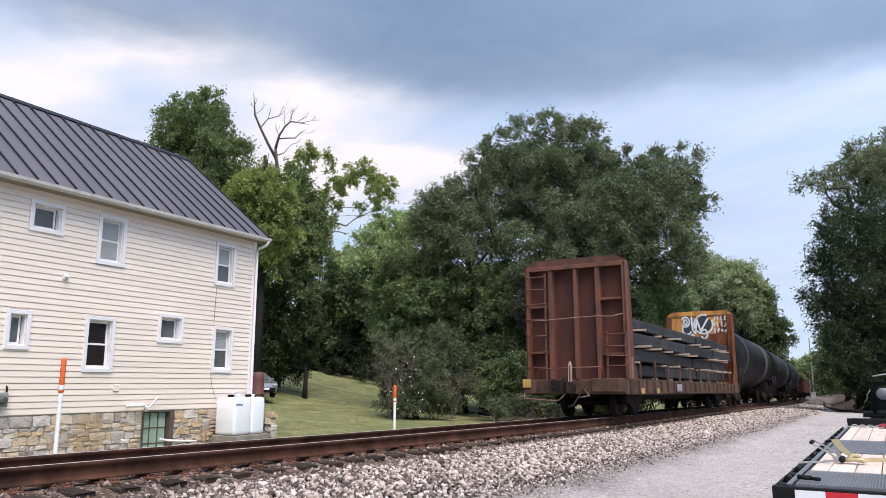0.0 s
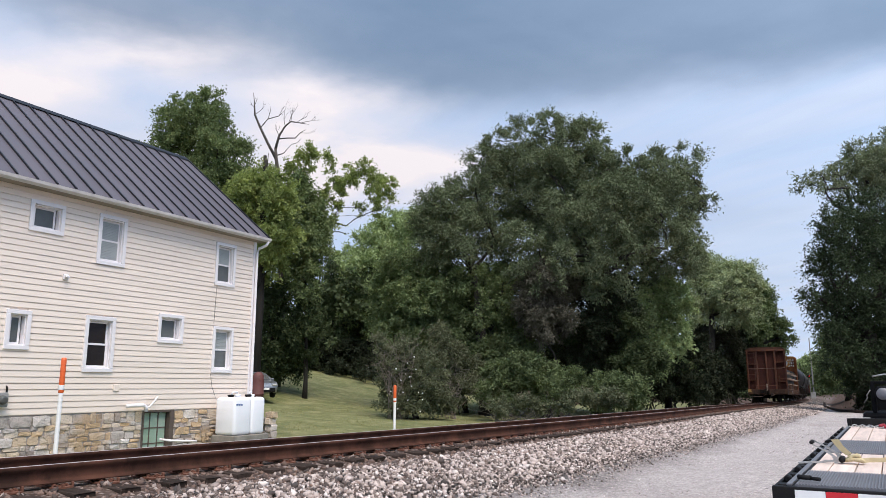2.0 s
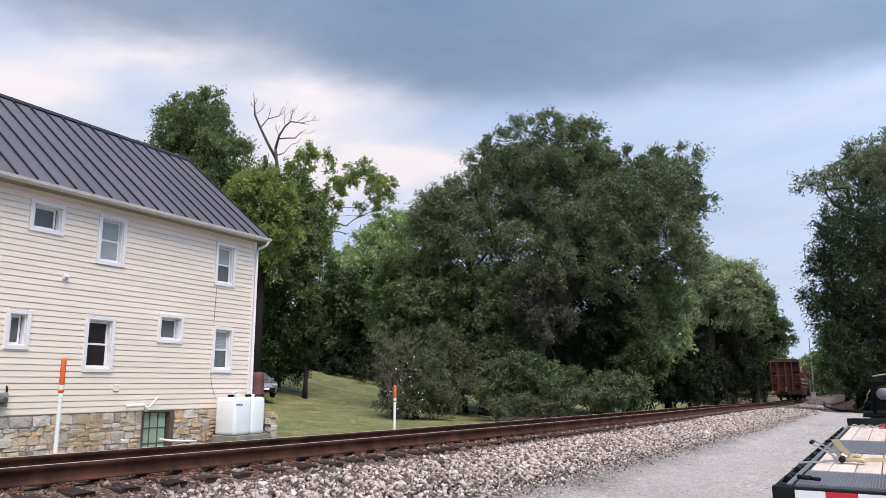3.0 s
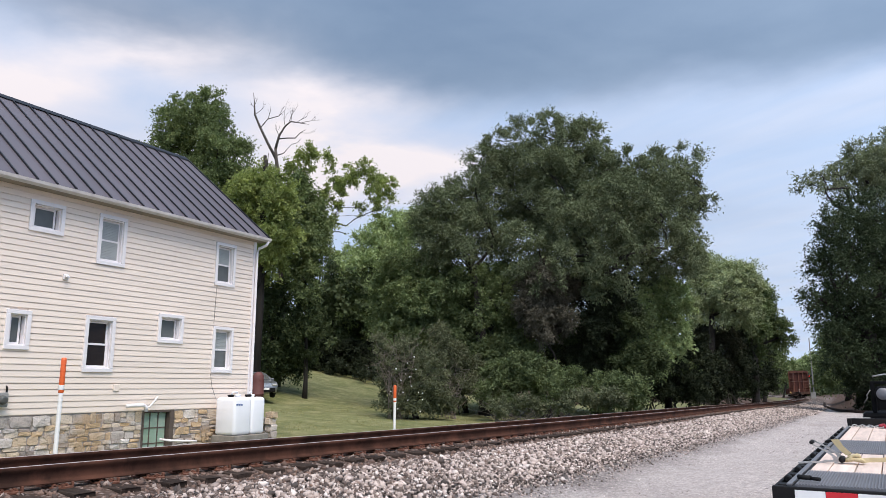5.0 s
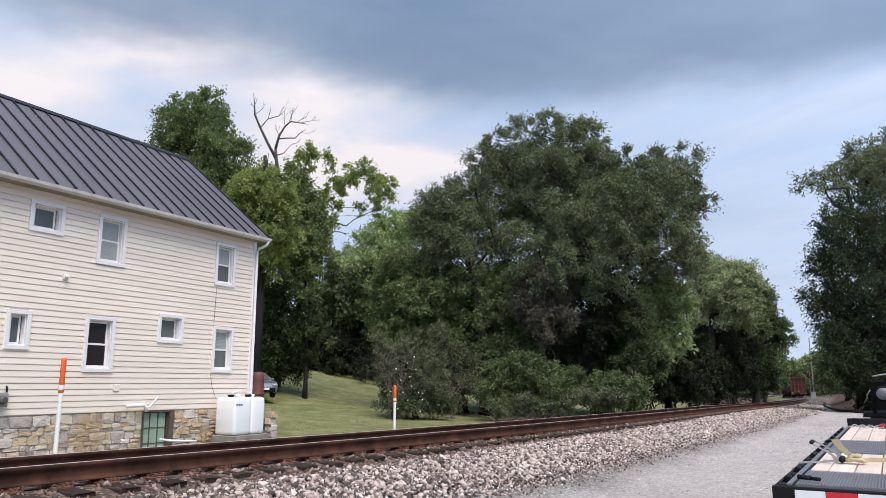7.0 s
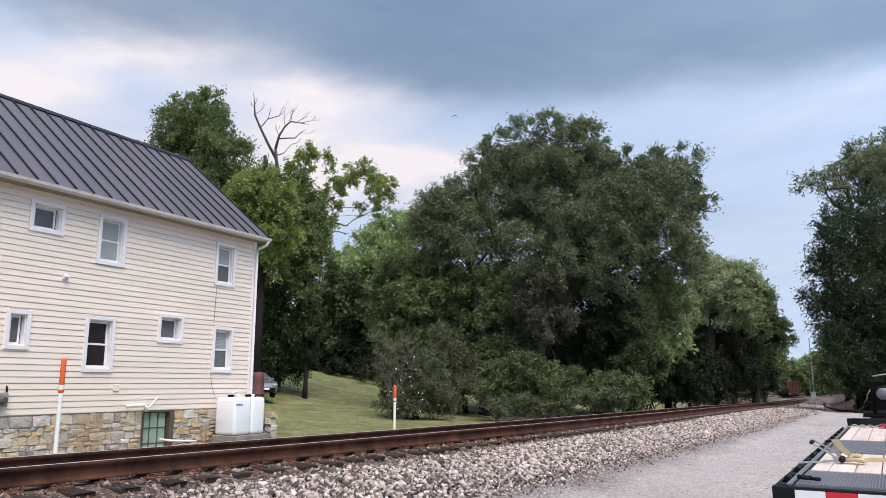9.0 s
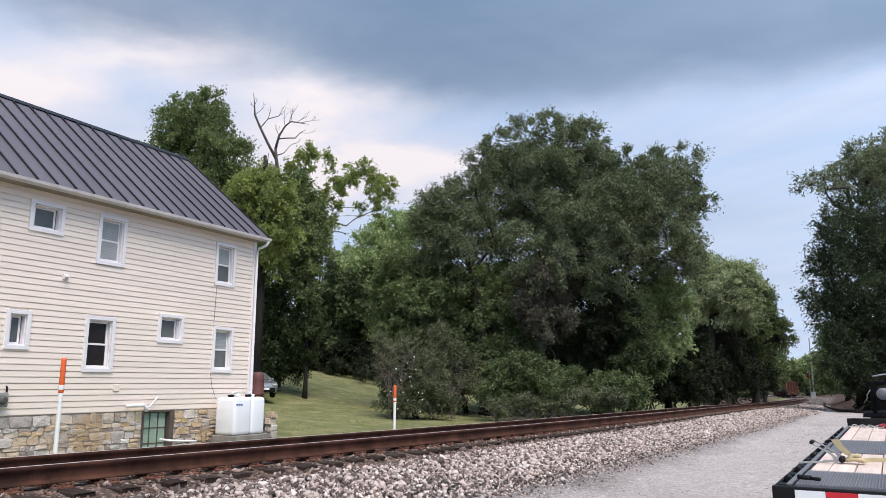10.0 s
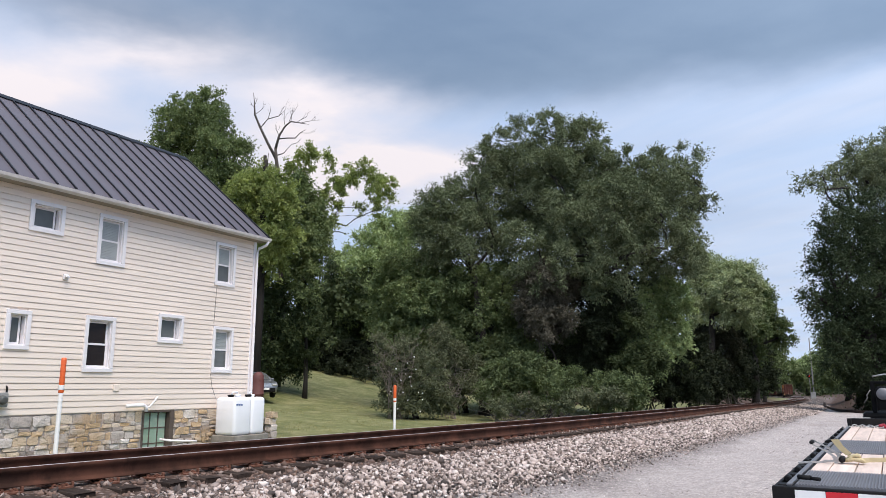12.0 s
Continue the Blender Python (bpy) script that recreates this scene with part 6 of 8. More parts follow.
tree('willow_tree', 'thin brownish-green willow with dark limbs showing through', 'tree', (2.48, 43.00),
     [(2.00, 43.0, 13.32, 1.13, 1.19), (0.75, 43.8, 13.02, 1.42, 1.21), (-0.52, 42.3, 12.03, 1.11, 1.17), (2.28, 43.5, 11.50, 1.54, 1.47), (0.55, 42.6, 10.80, 1.64, 1.38), (-0.96, 43.0, 10.71, 1.06, 1.19), (3.31, 43.8, 10.00, 1.22, 1.22), (1.37, 42.3, 9.21, 1.63, 1.17), (-0.46, 43.5, 9.42, 1.40, 1.20)],
     L_WILLOW, 42000, leaf=(0.17, 0.024), droop=0.35, trunk_r=0.35, seed=41, fork=0.5, lump=0.6, shell=0.35, stray=0.2)
tree('willow_tree', 'grey-brown willow boughs hanging over the thicket', 'tree', (6.39, 41.00),
     [(5.61, 41.0, 7.18, 1.40, 1.46), (6.99, 41.8, 6.64, 0.98, 1.30), (5.93, 40.3, 5.21, 1.19, 1.07), (4.99, 41.4, 5.79, 1.03, 1.35), (6.90, 40.6, 4.77, 0.63, 0.76), (5.53, 41.0, 4.33, 0.83, 0.57)],
     L_TAN, 34000, leaf=(0.16, 0.024), droop=0.7, trunk_r=0.12, seed=17, lump=0.5)
tree('hackberry_tree', 'green tree in front of the willow limbs', 'tree', (3.37, 44.00),
     [(-2.35, 44.0, 8.82, 1.63, 1.36), (-0.30, 44.9, 8.43, 1.79, 1.31), (1.72, 43.3, 7.51, 1.53, 1.13), (-3.23, 44.5, 7.16, 1.58, 1.37), (-1.30, 43.6, 6.54, 1.88, 1.34), (3.70, 44.0, 7.60, 1.02, 1.22), (1.25, 44.9, 6.33, 1.73, 1.24), (3.21, 43.3, 5.99, 1.34, 1.20)],
     L_MID, 42000, leaf=(0.16, 0.04), droop=0.3, trunk_r=0.25, seed=18, shell=0.45, lump=0.55)
tree('hackberry_tree', 'mid-green tree under the willow crown', 'tree', (0.57, 46.00),
     [(-0.17, 46.0, 6.45, 2.65, 2.12), (2.35, 46.9, 5.86, 2.53, 2.13), (-0.83, 45.3, 4.29, 2.58, 1.71), (-2.99, 46.5, 5.26, 1.97, 1.58), (1.95, 45.6, 3.65, 2.07, 1.72), (3.72, 46.0, 5.74, 2.13, 2.13), (4.88, 46.9, 4.03, 1.63, 1.63)],
     L_MID, 42000, leaf=(0.196, 0.0455), droop=0.3, trunk_r=0.3, seed=42, shell=0.45)
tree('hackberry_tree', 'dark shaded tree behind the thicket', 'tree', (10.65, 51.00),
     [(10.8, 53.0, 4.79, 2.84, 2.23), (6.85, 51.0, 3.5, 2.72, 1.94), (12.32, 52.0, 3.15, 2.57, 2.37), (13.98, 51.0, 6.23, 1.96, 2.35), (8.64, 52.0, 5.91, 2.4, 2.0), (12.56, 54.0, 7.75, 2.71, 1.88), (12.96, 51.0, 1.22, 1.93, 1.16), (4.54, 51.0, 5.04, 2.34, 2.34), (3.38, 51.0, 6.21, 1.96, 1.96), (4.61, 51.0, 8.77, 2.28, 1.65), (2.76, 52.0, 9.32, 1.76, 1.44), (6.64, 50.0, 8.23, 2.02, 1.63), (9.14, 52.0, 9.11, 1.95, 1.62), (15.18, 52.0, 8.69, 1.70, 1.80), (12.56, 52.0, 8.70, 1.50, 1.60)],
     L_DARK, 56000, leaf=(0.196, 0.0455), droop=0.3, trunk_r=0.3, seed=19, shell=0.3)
tree('linden_tree', 'bright light-green tree at the edge of the woods', 'tree', (14.98, 50.00),
     [(14.07, 47.0, 7.70, 0.98, 0.98), (15.04, 47.9, 7.00, 1.08, 1.16), (14.98, 46.2, 5.74, 0.82, 1.12), (14.19, 47.5, 6.04, 0.99, 1.22), (13.05, 46.6, 4.35, 0.89, 1.04), (14.78, 47.0, 4.37, 0.99, 1.06), (15.35, 47.9, 2.98, 0.70, 0.93), (11.99, 46.2, 6.28, 1.10, 1.03), (11.67, 47.5, 4.41, 1.13, 1.28), (13.50, 46.6, 2.94, 0.97, 0.90)],
     L_LIGHT, 34000, leaf=(0.155, 0.05), droop=0.35, trunk_r=0.25, seed=20, lump=0.5)
tree('locust_tree', 'feathery grey-green tree beside the railway', 'tree', (22.41, 62.00),
     [(24.46, 62.0, 10.45, 1.84, 1.54), (23.36, 63.2, 11.30, 1.66, 1.66), (25.04, 61.0, 9.90, 1.62, 1.72), (22.39, 62.7, 9.67, 1.64, 1.84), (23.86, 61.4, 9.51, 1.92, 1.82), (25.80, 62.0, 8.85, 1.45, 1.75), (23.30, 63.2, 8.02, 1.86, 1.45), (24.49, 61.0, 7.56, 1.82, 1.42), (22.00, 62.7, 11.14, 1.43, 1.63), (21.22, 61.4, 7.60, 1.10, 1.50)],
     L_GREY, 60000, leaf=(0.22, 0.036), droop=0.5, trunk_r=0.3, seed=21, lump=0.7, fork=0.6)
tree('elder_thicket', 'brown half-dead scrub in the hollow beneath the trees', 'bush', (21.73, 61.00),
     [(22.81, 66.0, 6.03, 1.18, 1.83), (24.14, 66.0, 5.53, 1.41, 1.73), (25.53, 66.0, 5.27, 1.31, 1.63), (22.88, 66.0, 3.28, 1.18, 1.51), (24.49, 66.0, 3.28, 1.30, 1.52)],
     L_BROWN, 14000, leaf=(0.2, 0.036), droop=0.5, trunk_r=0.12, seed=43, stems=5, lump=0.6, fork=0.3, shell=0.3)
tree('oak_tree', 'rounded green tree overhanging the railway', 'tree', (31.67, 76.00),
     [(31.89, 76.0, 11.70, 1.52, 1.77), (33.36, 77.0, 10.03, 1.68, 2.19), (31.74, 75.0, 7.67, 1.88, 2.13), (34.43, 77.0, 7.95, 1.43, 1.69), (35.36, 77.0, 6.36, 1.17, 1.43), (32.23, 78.0, 5.54, 1.56, 2.21)],
     L_MID, 36000, leaf=(0.25, 0.06), droop=0.3, trunk_r=0.35, seed=22, lump=0.8)
tree('oak_tree', 'green tree farther along the railway', 'tree', (48.48, 113.00),
     [(48.53, 112.0, 6.62, 2.44, 3.20), (51.78, 115.0, 5.89, 1.36, 2.33), (46.85, 111.0, 3.65, 2.23, 2.60), (50.81, 116.0, 2.62, 1.37, 2.15), (47.64, 113.0, 8.38, 2.45, 2.83)],
     L_MID, 22000, leaf=(0.3, 0.075), droop=0.3, trunk_r=0.3, seed=51, lump=0.9)
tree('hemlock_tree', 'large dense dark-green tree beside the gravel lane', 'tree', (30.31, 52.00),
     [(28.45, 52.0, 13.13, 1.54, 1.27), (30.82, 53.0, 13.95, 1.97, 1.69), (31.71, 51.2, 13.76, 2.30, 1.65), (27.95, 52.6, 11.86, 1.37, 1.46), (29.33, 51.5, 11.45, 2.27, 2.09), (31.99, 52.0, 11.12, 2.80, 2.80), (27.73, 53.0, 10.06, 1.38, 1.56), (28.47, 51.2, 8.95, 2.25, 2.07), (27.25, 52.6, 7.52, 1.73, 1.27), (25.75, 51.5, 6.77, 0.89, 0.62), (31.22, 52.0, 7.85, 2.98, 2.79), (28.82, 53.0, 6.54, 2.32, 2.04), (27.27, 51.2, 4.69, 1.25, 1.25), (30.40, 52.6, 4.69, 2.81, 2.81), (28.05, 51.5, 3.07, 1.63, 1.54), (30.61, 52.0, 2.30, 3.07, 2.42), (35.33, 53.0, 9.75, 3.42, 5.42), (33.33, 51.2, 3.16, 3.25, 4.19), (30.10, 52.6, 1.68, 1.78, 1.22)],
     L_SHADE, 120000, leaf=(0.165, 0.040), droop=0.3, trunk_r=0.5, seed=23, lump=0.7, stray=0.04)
tree('sycamore_tree', 'tall airy grey-green tree rising behind the dark one', 'tree', (39.72, 66.00),
     [(40.03, 66.0, 22.76, 2.47, 1.76), (39.14, 67.3, 21.61, 2.02, 1.66), (40.68, 64.9, 20.90, 2.68, 2.68), (36.96, 66.7, 21.16, 1.51, 1.16), (34.87, 65.4, 20.62, 1.13, 0.91), (33.72, 66.0, 20.25, 1.02, 0.68), (33.47, 67.3, 19.51, 0.69, 0.69), (35.15, 64.9, 18.98, 1.13, 0.56), (43.55, 66.7, 21.98, 3.63, 3.63), (37.23, 65.4, 19.16, 1.49, 0.92), (40.08, 66.0, 19.31, 2.00, 1.18), (37.07, 67.3, 18.02, 1.17, 0.94)],
     L_OLIVE, 32000, leaf=(0.253, 0.039), droop=0.35, trunk_r=0.45, seed=24, fork=0.66, shell=0.3, lump=0.7)
tree('roadside_tree', 'green trees along the far side of the lane', 'tree', (44.39, 82.00),
     [(42.78, 82.0, 5.11, 1.28, 1.71), (45.09, 83.6, 5.94, 2.05, 2.63), (42.02, 80.7, 3.05, 1.54, 2.11), (45.05, 82.9, 3.09, 2.18, 2.47), (46.14, 81.3, 4.15, 3.53, 4.25)],
     L_MID, 29000, leaf=(0.299, 0.0715), droop=0.35, trunk_r=0.3, seed=25, lump=1.0)
tree('far_tree', 'distant yellow-green tree over the curve', 'tree', (154.70, 318.00),
     [(153.87, 316.0, 8.78, 4.34, 3.79), (159.07, 320.0, 9.82, 3.86, 4.96), (151.78, 318.0, 6.92, 2.99, 2.72), (157.57, 317.0, 4.52, 3.28, 4.37), (156.64, 322.0, 4.58, 3.31, 3.31)],
     L_LIGHT, 12000, leaf=(0.7, 0.22), droop=0.3, trunk_r=0.5, seed=26, lump=2.4)
tree('far_tree', 'hazy distant trees at the bend of the line', 'tree', (136.34, 300.00),
     [(139.17, 300.0, 6.65, 4.55, 5.01), (134.4, 300.0, 3.95, 4.54, 5.0), (143.56, 300.0, 4.86, 4.55, 5.46), (149.31, 300.0, 5.55, 5.69, 6.82), (128.92, 300.0, 6.63, 6.83, 6.83), (156.14, 300.0, 5.56, 6.82, 6.82)],
     L_MID, 10000, leaf=(0.92, 0.286), droop=0.3, trunk_r=0.4, seed=27, lump=2.6)
tree('lilac_bush', 'rounded half-bare bush with pale blossoms on the lawn', 'bush', (-1.50, 37.00),
     [(-2.64, 37.0, 2.67, 0.86, 1.14), (-1.77, 37.7, 2.26, 1.16, 1.22), (-0.66, 36.4, 2.10, 1.01, 1.12), (-2.23, 37.4, 1.28, 1.04, 0.92), (-1.08, 36.7, 1.01, 1.13, 0.79), (-3.08, 37.0, 3.45, 0.51, 0.74), (-1.98, 37.7, 3.49, 0.76, 0.64), (-2.32, 36.6, 0.58, 0.90, 0.56), (-1.16, 36.6, 0.47, 1.01, 0.45), (-0.17, 36.8, 0.68, 0.79, 0.57)],
     L_BUSH, 27000, leaf=(0.115, 0.0234), droop=0.2, trunk_r=0.16, seed=28, stems=4, lump=0.36, fork=0.25, stray=0.2)
tree('dogwood_bush', 'grey-green shrub with trailing bare twigs', 'bush', (1.21, 44.00),
     [(0.50, 41.0, 2.79, 1.07, 1.14), (1.62, 41.8, 2.18, 1.09, 1.16), (0.03, 40.3, 3.68, 0.93, 0.81), (-0.44, 41.4, 4.53, 0.70, 0.57), (2.03, 40.6, 1.25, 1.00, 0.88), (0.96, 41.0, 1.25, 1.14, 0.95)],
     L_BUSH, 17000, leaf=(0.127, 0.0234), droop=0.4, trunk_r=0.14, seed=29, stems=3, lump=0.36, fork=0.25, stray=0.2)
tree('thicket', 'tangled green undergrowth along the railway', 'bush', (5.07, 38.00),
     [(2.77, 38.0, 1.42, 1.09, 1.09), (4.07, 38.0, 1.84, 1.21, 1.3), (5.5, 38.0, 1.42, 1.29, 1.15), (7.08, 38.0, 1.28, 1.38, 0.98), (8.51, 38.0, 1.29, 1.15, 1.03), (9.5, 38.0, 1.01, 0.86, 0.75), (10.07, 38.0, 0.84, 0.57, 0.52)],
     L_GREEN, 36000, leaf=(0.12, 0.032), droop=0.3, trunk_r=0.1, seed=30, stems=5, lump=0.42, fork=0.2)
tree('thicket', 'low weedy scrub beside the ballast', 'bush', (4.13, 31.00),
     [(2.25, 31.0, 0.54, 0.61, 0.23), (3.42, 31.0, 0.68, 0.79, 0.3), (4.7, 31.0, 0.73, 0.93, 0.3), (5.99, 31.0, 0.82, 0.79, 0.33), (7.04, 31.0, 0.87, 0.61, 0.33)],
     L_BUSH, 14000, leaf=(0.13, 0.018), droop=0.1, trunk_r=0.05, seed=31, stems=5, lump=0.3, fork=0.2, stray=0.4)
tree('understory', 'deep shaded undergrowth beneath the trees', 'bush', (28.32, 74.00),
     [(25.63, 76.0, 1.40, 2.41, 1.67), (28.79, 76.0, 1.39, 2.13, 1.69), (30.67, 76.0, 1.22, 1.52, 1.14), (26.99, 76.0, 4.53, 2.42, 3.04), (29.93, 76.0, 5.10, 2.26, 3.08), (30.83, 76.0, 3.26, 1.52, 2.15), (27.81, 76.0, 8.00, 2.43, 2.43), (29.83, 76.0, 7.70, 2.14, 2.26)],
     L_HOLLOW_SHADE, 30000, leaf=(0.22, 0.055), droop=0.3, trunk_r=0.15, seed=32, stems=4, fork=0.2)
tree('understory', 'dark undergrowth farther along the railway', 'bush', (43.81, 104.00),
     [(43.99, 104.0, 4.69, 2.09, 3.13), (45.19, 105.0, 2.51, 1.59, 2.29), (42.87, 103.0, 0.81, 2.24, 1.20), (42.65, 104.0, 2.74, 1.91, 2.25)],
     L_HOLLOW_SHADE, 16000, leaf=(0.28, 0.07), droop=0.3, trunk_r=0.12, seed=52, stems=3, lump=0.9, fork=0.2)
tree('understory', 'dark shrubs at the head of the lawn', 'bush', (-9.98, 72.00),
     [(-15.57, 72.0, 4.55, 2.47, 1.65), (-13.12, 72.0, 5.26, 2.47, 1.87), (-10.1, 72.0, 5.26, 2.75, 1.65), (-6.8, 72.0, 5.11, 2.47, 1.65), (-7.95, 72.0, 7.3, 3.32, 2.49), (-12.4, 72.0, 8.4, 2.77, 2.77)],
     L_DARK, 32000, leaf=(0.28, 0.07), droop=0.3, trunk_r=0.15, seed=33, stems=4, fork=0.2)
tree('thicket', 'dark green shrubs in the shade behind the bushes', 'bush', (0.53, 43.00),
     [(0.21, 43.0, 1.88, 1.47, 1.56), (2.17, 43.0, 2.21, 1.57, 1.7), (3.97, 43.0, 2.86, 1.64, 1.64), (-0.78, 43.0, 3.66, 1.38, 1.38), (-2.75, 43.0, 4.15, 1.32, 1.32), (1.52, 43.0, 4.15, 1.64, 1.32), (3.13, 43.0, 0.93, 1.3, 0.91)],
     L_GREEN, 36000, leaf=(0.16, 0.04), droop=0.3, trunk_r=0.1, seed=36, stems=5, lump=0.5, fork=0.2)
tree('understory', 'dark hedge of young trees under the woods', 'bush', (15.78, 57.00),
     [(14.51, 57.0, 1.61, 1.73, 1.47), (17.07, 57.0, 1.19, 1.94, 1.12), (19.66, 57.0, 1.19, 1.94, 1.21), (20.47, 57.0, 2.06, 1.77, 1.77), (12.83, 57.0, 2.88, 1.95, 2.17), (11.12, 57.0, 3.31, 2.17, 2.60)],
     L_HOLLOW_SHADE, 40000, leaf=(0.2, 0.05), droop=0.3, trunk_r=0.12, seed=37, stems=5, lump=0.7, fork=0.2)
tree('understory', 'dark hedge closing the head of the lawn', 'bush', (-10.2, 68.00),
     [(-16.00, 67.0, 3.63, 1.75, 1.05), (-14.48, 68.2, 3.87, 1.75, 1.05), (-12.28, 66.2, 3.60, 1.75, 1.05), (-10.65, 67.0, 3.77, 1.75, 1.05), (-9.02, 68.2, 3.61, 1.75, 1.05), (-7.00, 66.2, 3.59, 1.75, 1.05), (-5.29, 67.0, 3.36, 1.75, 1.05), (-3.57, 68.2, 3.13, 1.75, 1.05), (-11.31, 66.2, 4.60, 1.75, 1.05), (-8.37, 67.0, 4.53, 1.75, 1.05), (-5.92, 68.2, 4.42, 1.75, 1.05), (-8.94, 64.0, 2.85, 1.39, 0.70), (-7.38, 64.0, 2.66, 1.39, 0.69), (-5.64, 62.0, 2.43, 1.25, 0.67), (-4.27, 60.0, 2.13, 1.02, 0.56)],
     L_HOLLOW_SHADE, 34000, leaf=(0.22, 0.055), droop=0.3, trunk_r=0.1, seed=49, stems=5, lump=0.6, fork=0.2)
tree('elm_tree', 'shaded green tree at the head of the lawn', 'tree', (-5.09, 72.00),
     [(-5.19, 72.0, 8.13, 3.32, 2.77), (-2.41, 72.0, 6.48, 3.31, 2.76), (-7.92, 72.0, 5.92, 2.75, 1.98), (-10.16, 72.0, 7.57, 2.77, 2.49), (-3.56, 72.0, 10.36, 3.34, 2.51)],
     L_DARK, 36000, leaf=(0.24, 0.06), droop=0.3, trunk_r=0.25, seed=38, lump=0.8)
tree('thicket', 'dark shaded saplings under the willow', 'bush', (10.20, 42.00),
     [(10.82, 42.0, 4.43, 1.09, 1.61), (10.4, 42.0, 2.21, 1.27, 1.27), (8.77, 42.0, 1.26, 1.27, 0.83), (11.39, 42.0, 2.84, 1.15, 1.28)],
     L_DARK, 26000, leaf=(0.15, 0.036), droop=0.4, trunk_r=0.1, seed=39, stems=4, lump=0.5, fork=0.2)
# added bush, coloured to stand in for the deep shade under the willow
tree('hollow_shade_bush', 'added bush with shade-black leaves filling the hollow under the willow', 'bush', (9.02, 44.00),
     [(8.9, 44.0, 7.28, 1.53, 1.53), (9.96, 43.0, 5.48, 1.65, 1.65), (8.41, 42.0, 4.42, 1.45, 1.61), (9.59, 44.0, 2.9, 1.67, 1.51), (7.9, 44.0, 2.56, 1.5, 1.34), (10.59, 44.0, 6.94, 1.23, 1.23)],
     L_HOLLOW_SHADE, 50000, leaf=(0.15, 0.03), droop=0.5, trunk_r=0.1, seed=44, stems=4, lump=0.6, fork=0.2)
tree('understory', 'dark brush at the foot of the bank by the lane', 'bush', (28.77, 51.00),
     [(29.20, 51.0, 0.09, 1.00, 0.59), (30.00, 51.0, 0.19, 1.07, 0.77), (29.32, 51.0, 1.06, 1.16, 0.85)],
     L_HOLLOW_SHADE, 20000, leaf=(0.18, 0.045), droop=0.3, trunk_r=0.08, seed=45, stems=4, lump=0.5, fork=0.2)
tree('understory', 'scrub with shade-dark leaves in the hollow beside the railway', 'bush', (25.75, 66.00),
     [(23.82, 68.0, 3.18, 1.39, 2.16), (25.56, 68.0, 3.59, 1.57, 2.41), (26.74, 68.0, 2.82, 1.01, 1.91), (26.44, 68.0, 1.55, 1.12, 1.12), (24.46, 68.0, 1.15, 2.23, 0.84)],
     L_HOLLOW_SHADE, 24000, leaf=(0.2, 0.04), droop=0.4, trunk_r=0.1, seed=46, stems=4, lump=0.6, fork=0.2)
tree('understory', 'saplings with shade-dark leaves beneath the light-green tree', 'bush', (14.74, 48.00),
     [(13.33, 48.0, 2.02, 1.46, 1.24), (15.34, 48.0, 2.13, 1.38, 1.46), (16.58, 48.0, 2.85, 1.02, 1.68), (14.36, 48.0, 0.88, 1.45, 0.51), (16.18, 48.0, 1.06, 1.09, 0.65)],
     L_HOLLOW_SHADE, 26000, leaf=(0.15, 0.035), droop=0.4, trunk_r=0.08, seed=47, stems=4, lump=0.5, fork=0.2)


def build_woods():
    """The far wood that closes the view, in one mass of leaf clumps."""
    rng = np.random.default_rng(77)
    lob = []
    for i in range(80):
        s, w = rng.uniform(8, 330), -rng.uniform(32, 62)
        x, y, _ = on_track(s, w)
        lob.append((x, y, float(ground_height(x, y)[0]) + rng.uniform(2, 6), rng.uniform(4, 7), rng.uniform(3, 5)))
    for i in range(40):
        s, w = rng.uniform(75, 340), rng.uniform(19, 42)
        x, y, _ = on_track(s, w)
        lob.append((x, y, float(ground_height(x, y)[0]) + rng.uniform(2, 7), rng.uniform(4, 6), rng.uniform(3, 6)))
    for i in range(60):
        s = rng.uniform(250, 500)
        w = rng.choice((-1, 1)) * rng.uniform(8, 18)
        x, y, _ = on_track(s, w)
        lob.append((x, y, float(ground_height(x, y)[0]) + rng.uniform(1, 6), rng.uniform(3, 5), rng.uniform(3, 5)))
    lob = np.array(lob)
    near = lob[:, 1] < 100
    v, _ = leaves(rng, lob[near, :3], lob[near, 3:5], 75000, (0.36, 0.12), 0.3, 1.3, cover=3.0)
    far, _ = leaves(rng, lob[~near, :3], lob[~near, 3:5], 60000, (0.8, 0.28), 0.3, 2.0, cover=2.5)
    v = np.concatenate([v, far])
    f = np.arange(len(v)).reshape(-1, 3)
    ob = soup("far_woods", v, f, L_DARK)
    tagged(ob, "dense dark-green woods closing both sides of the line", "woods", kind="stuff")


build_woods()


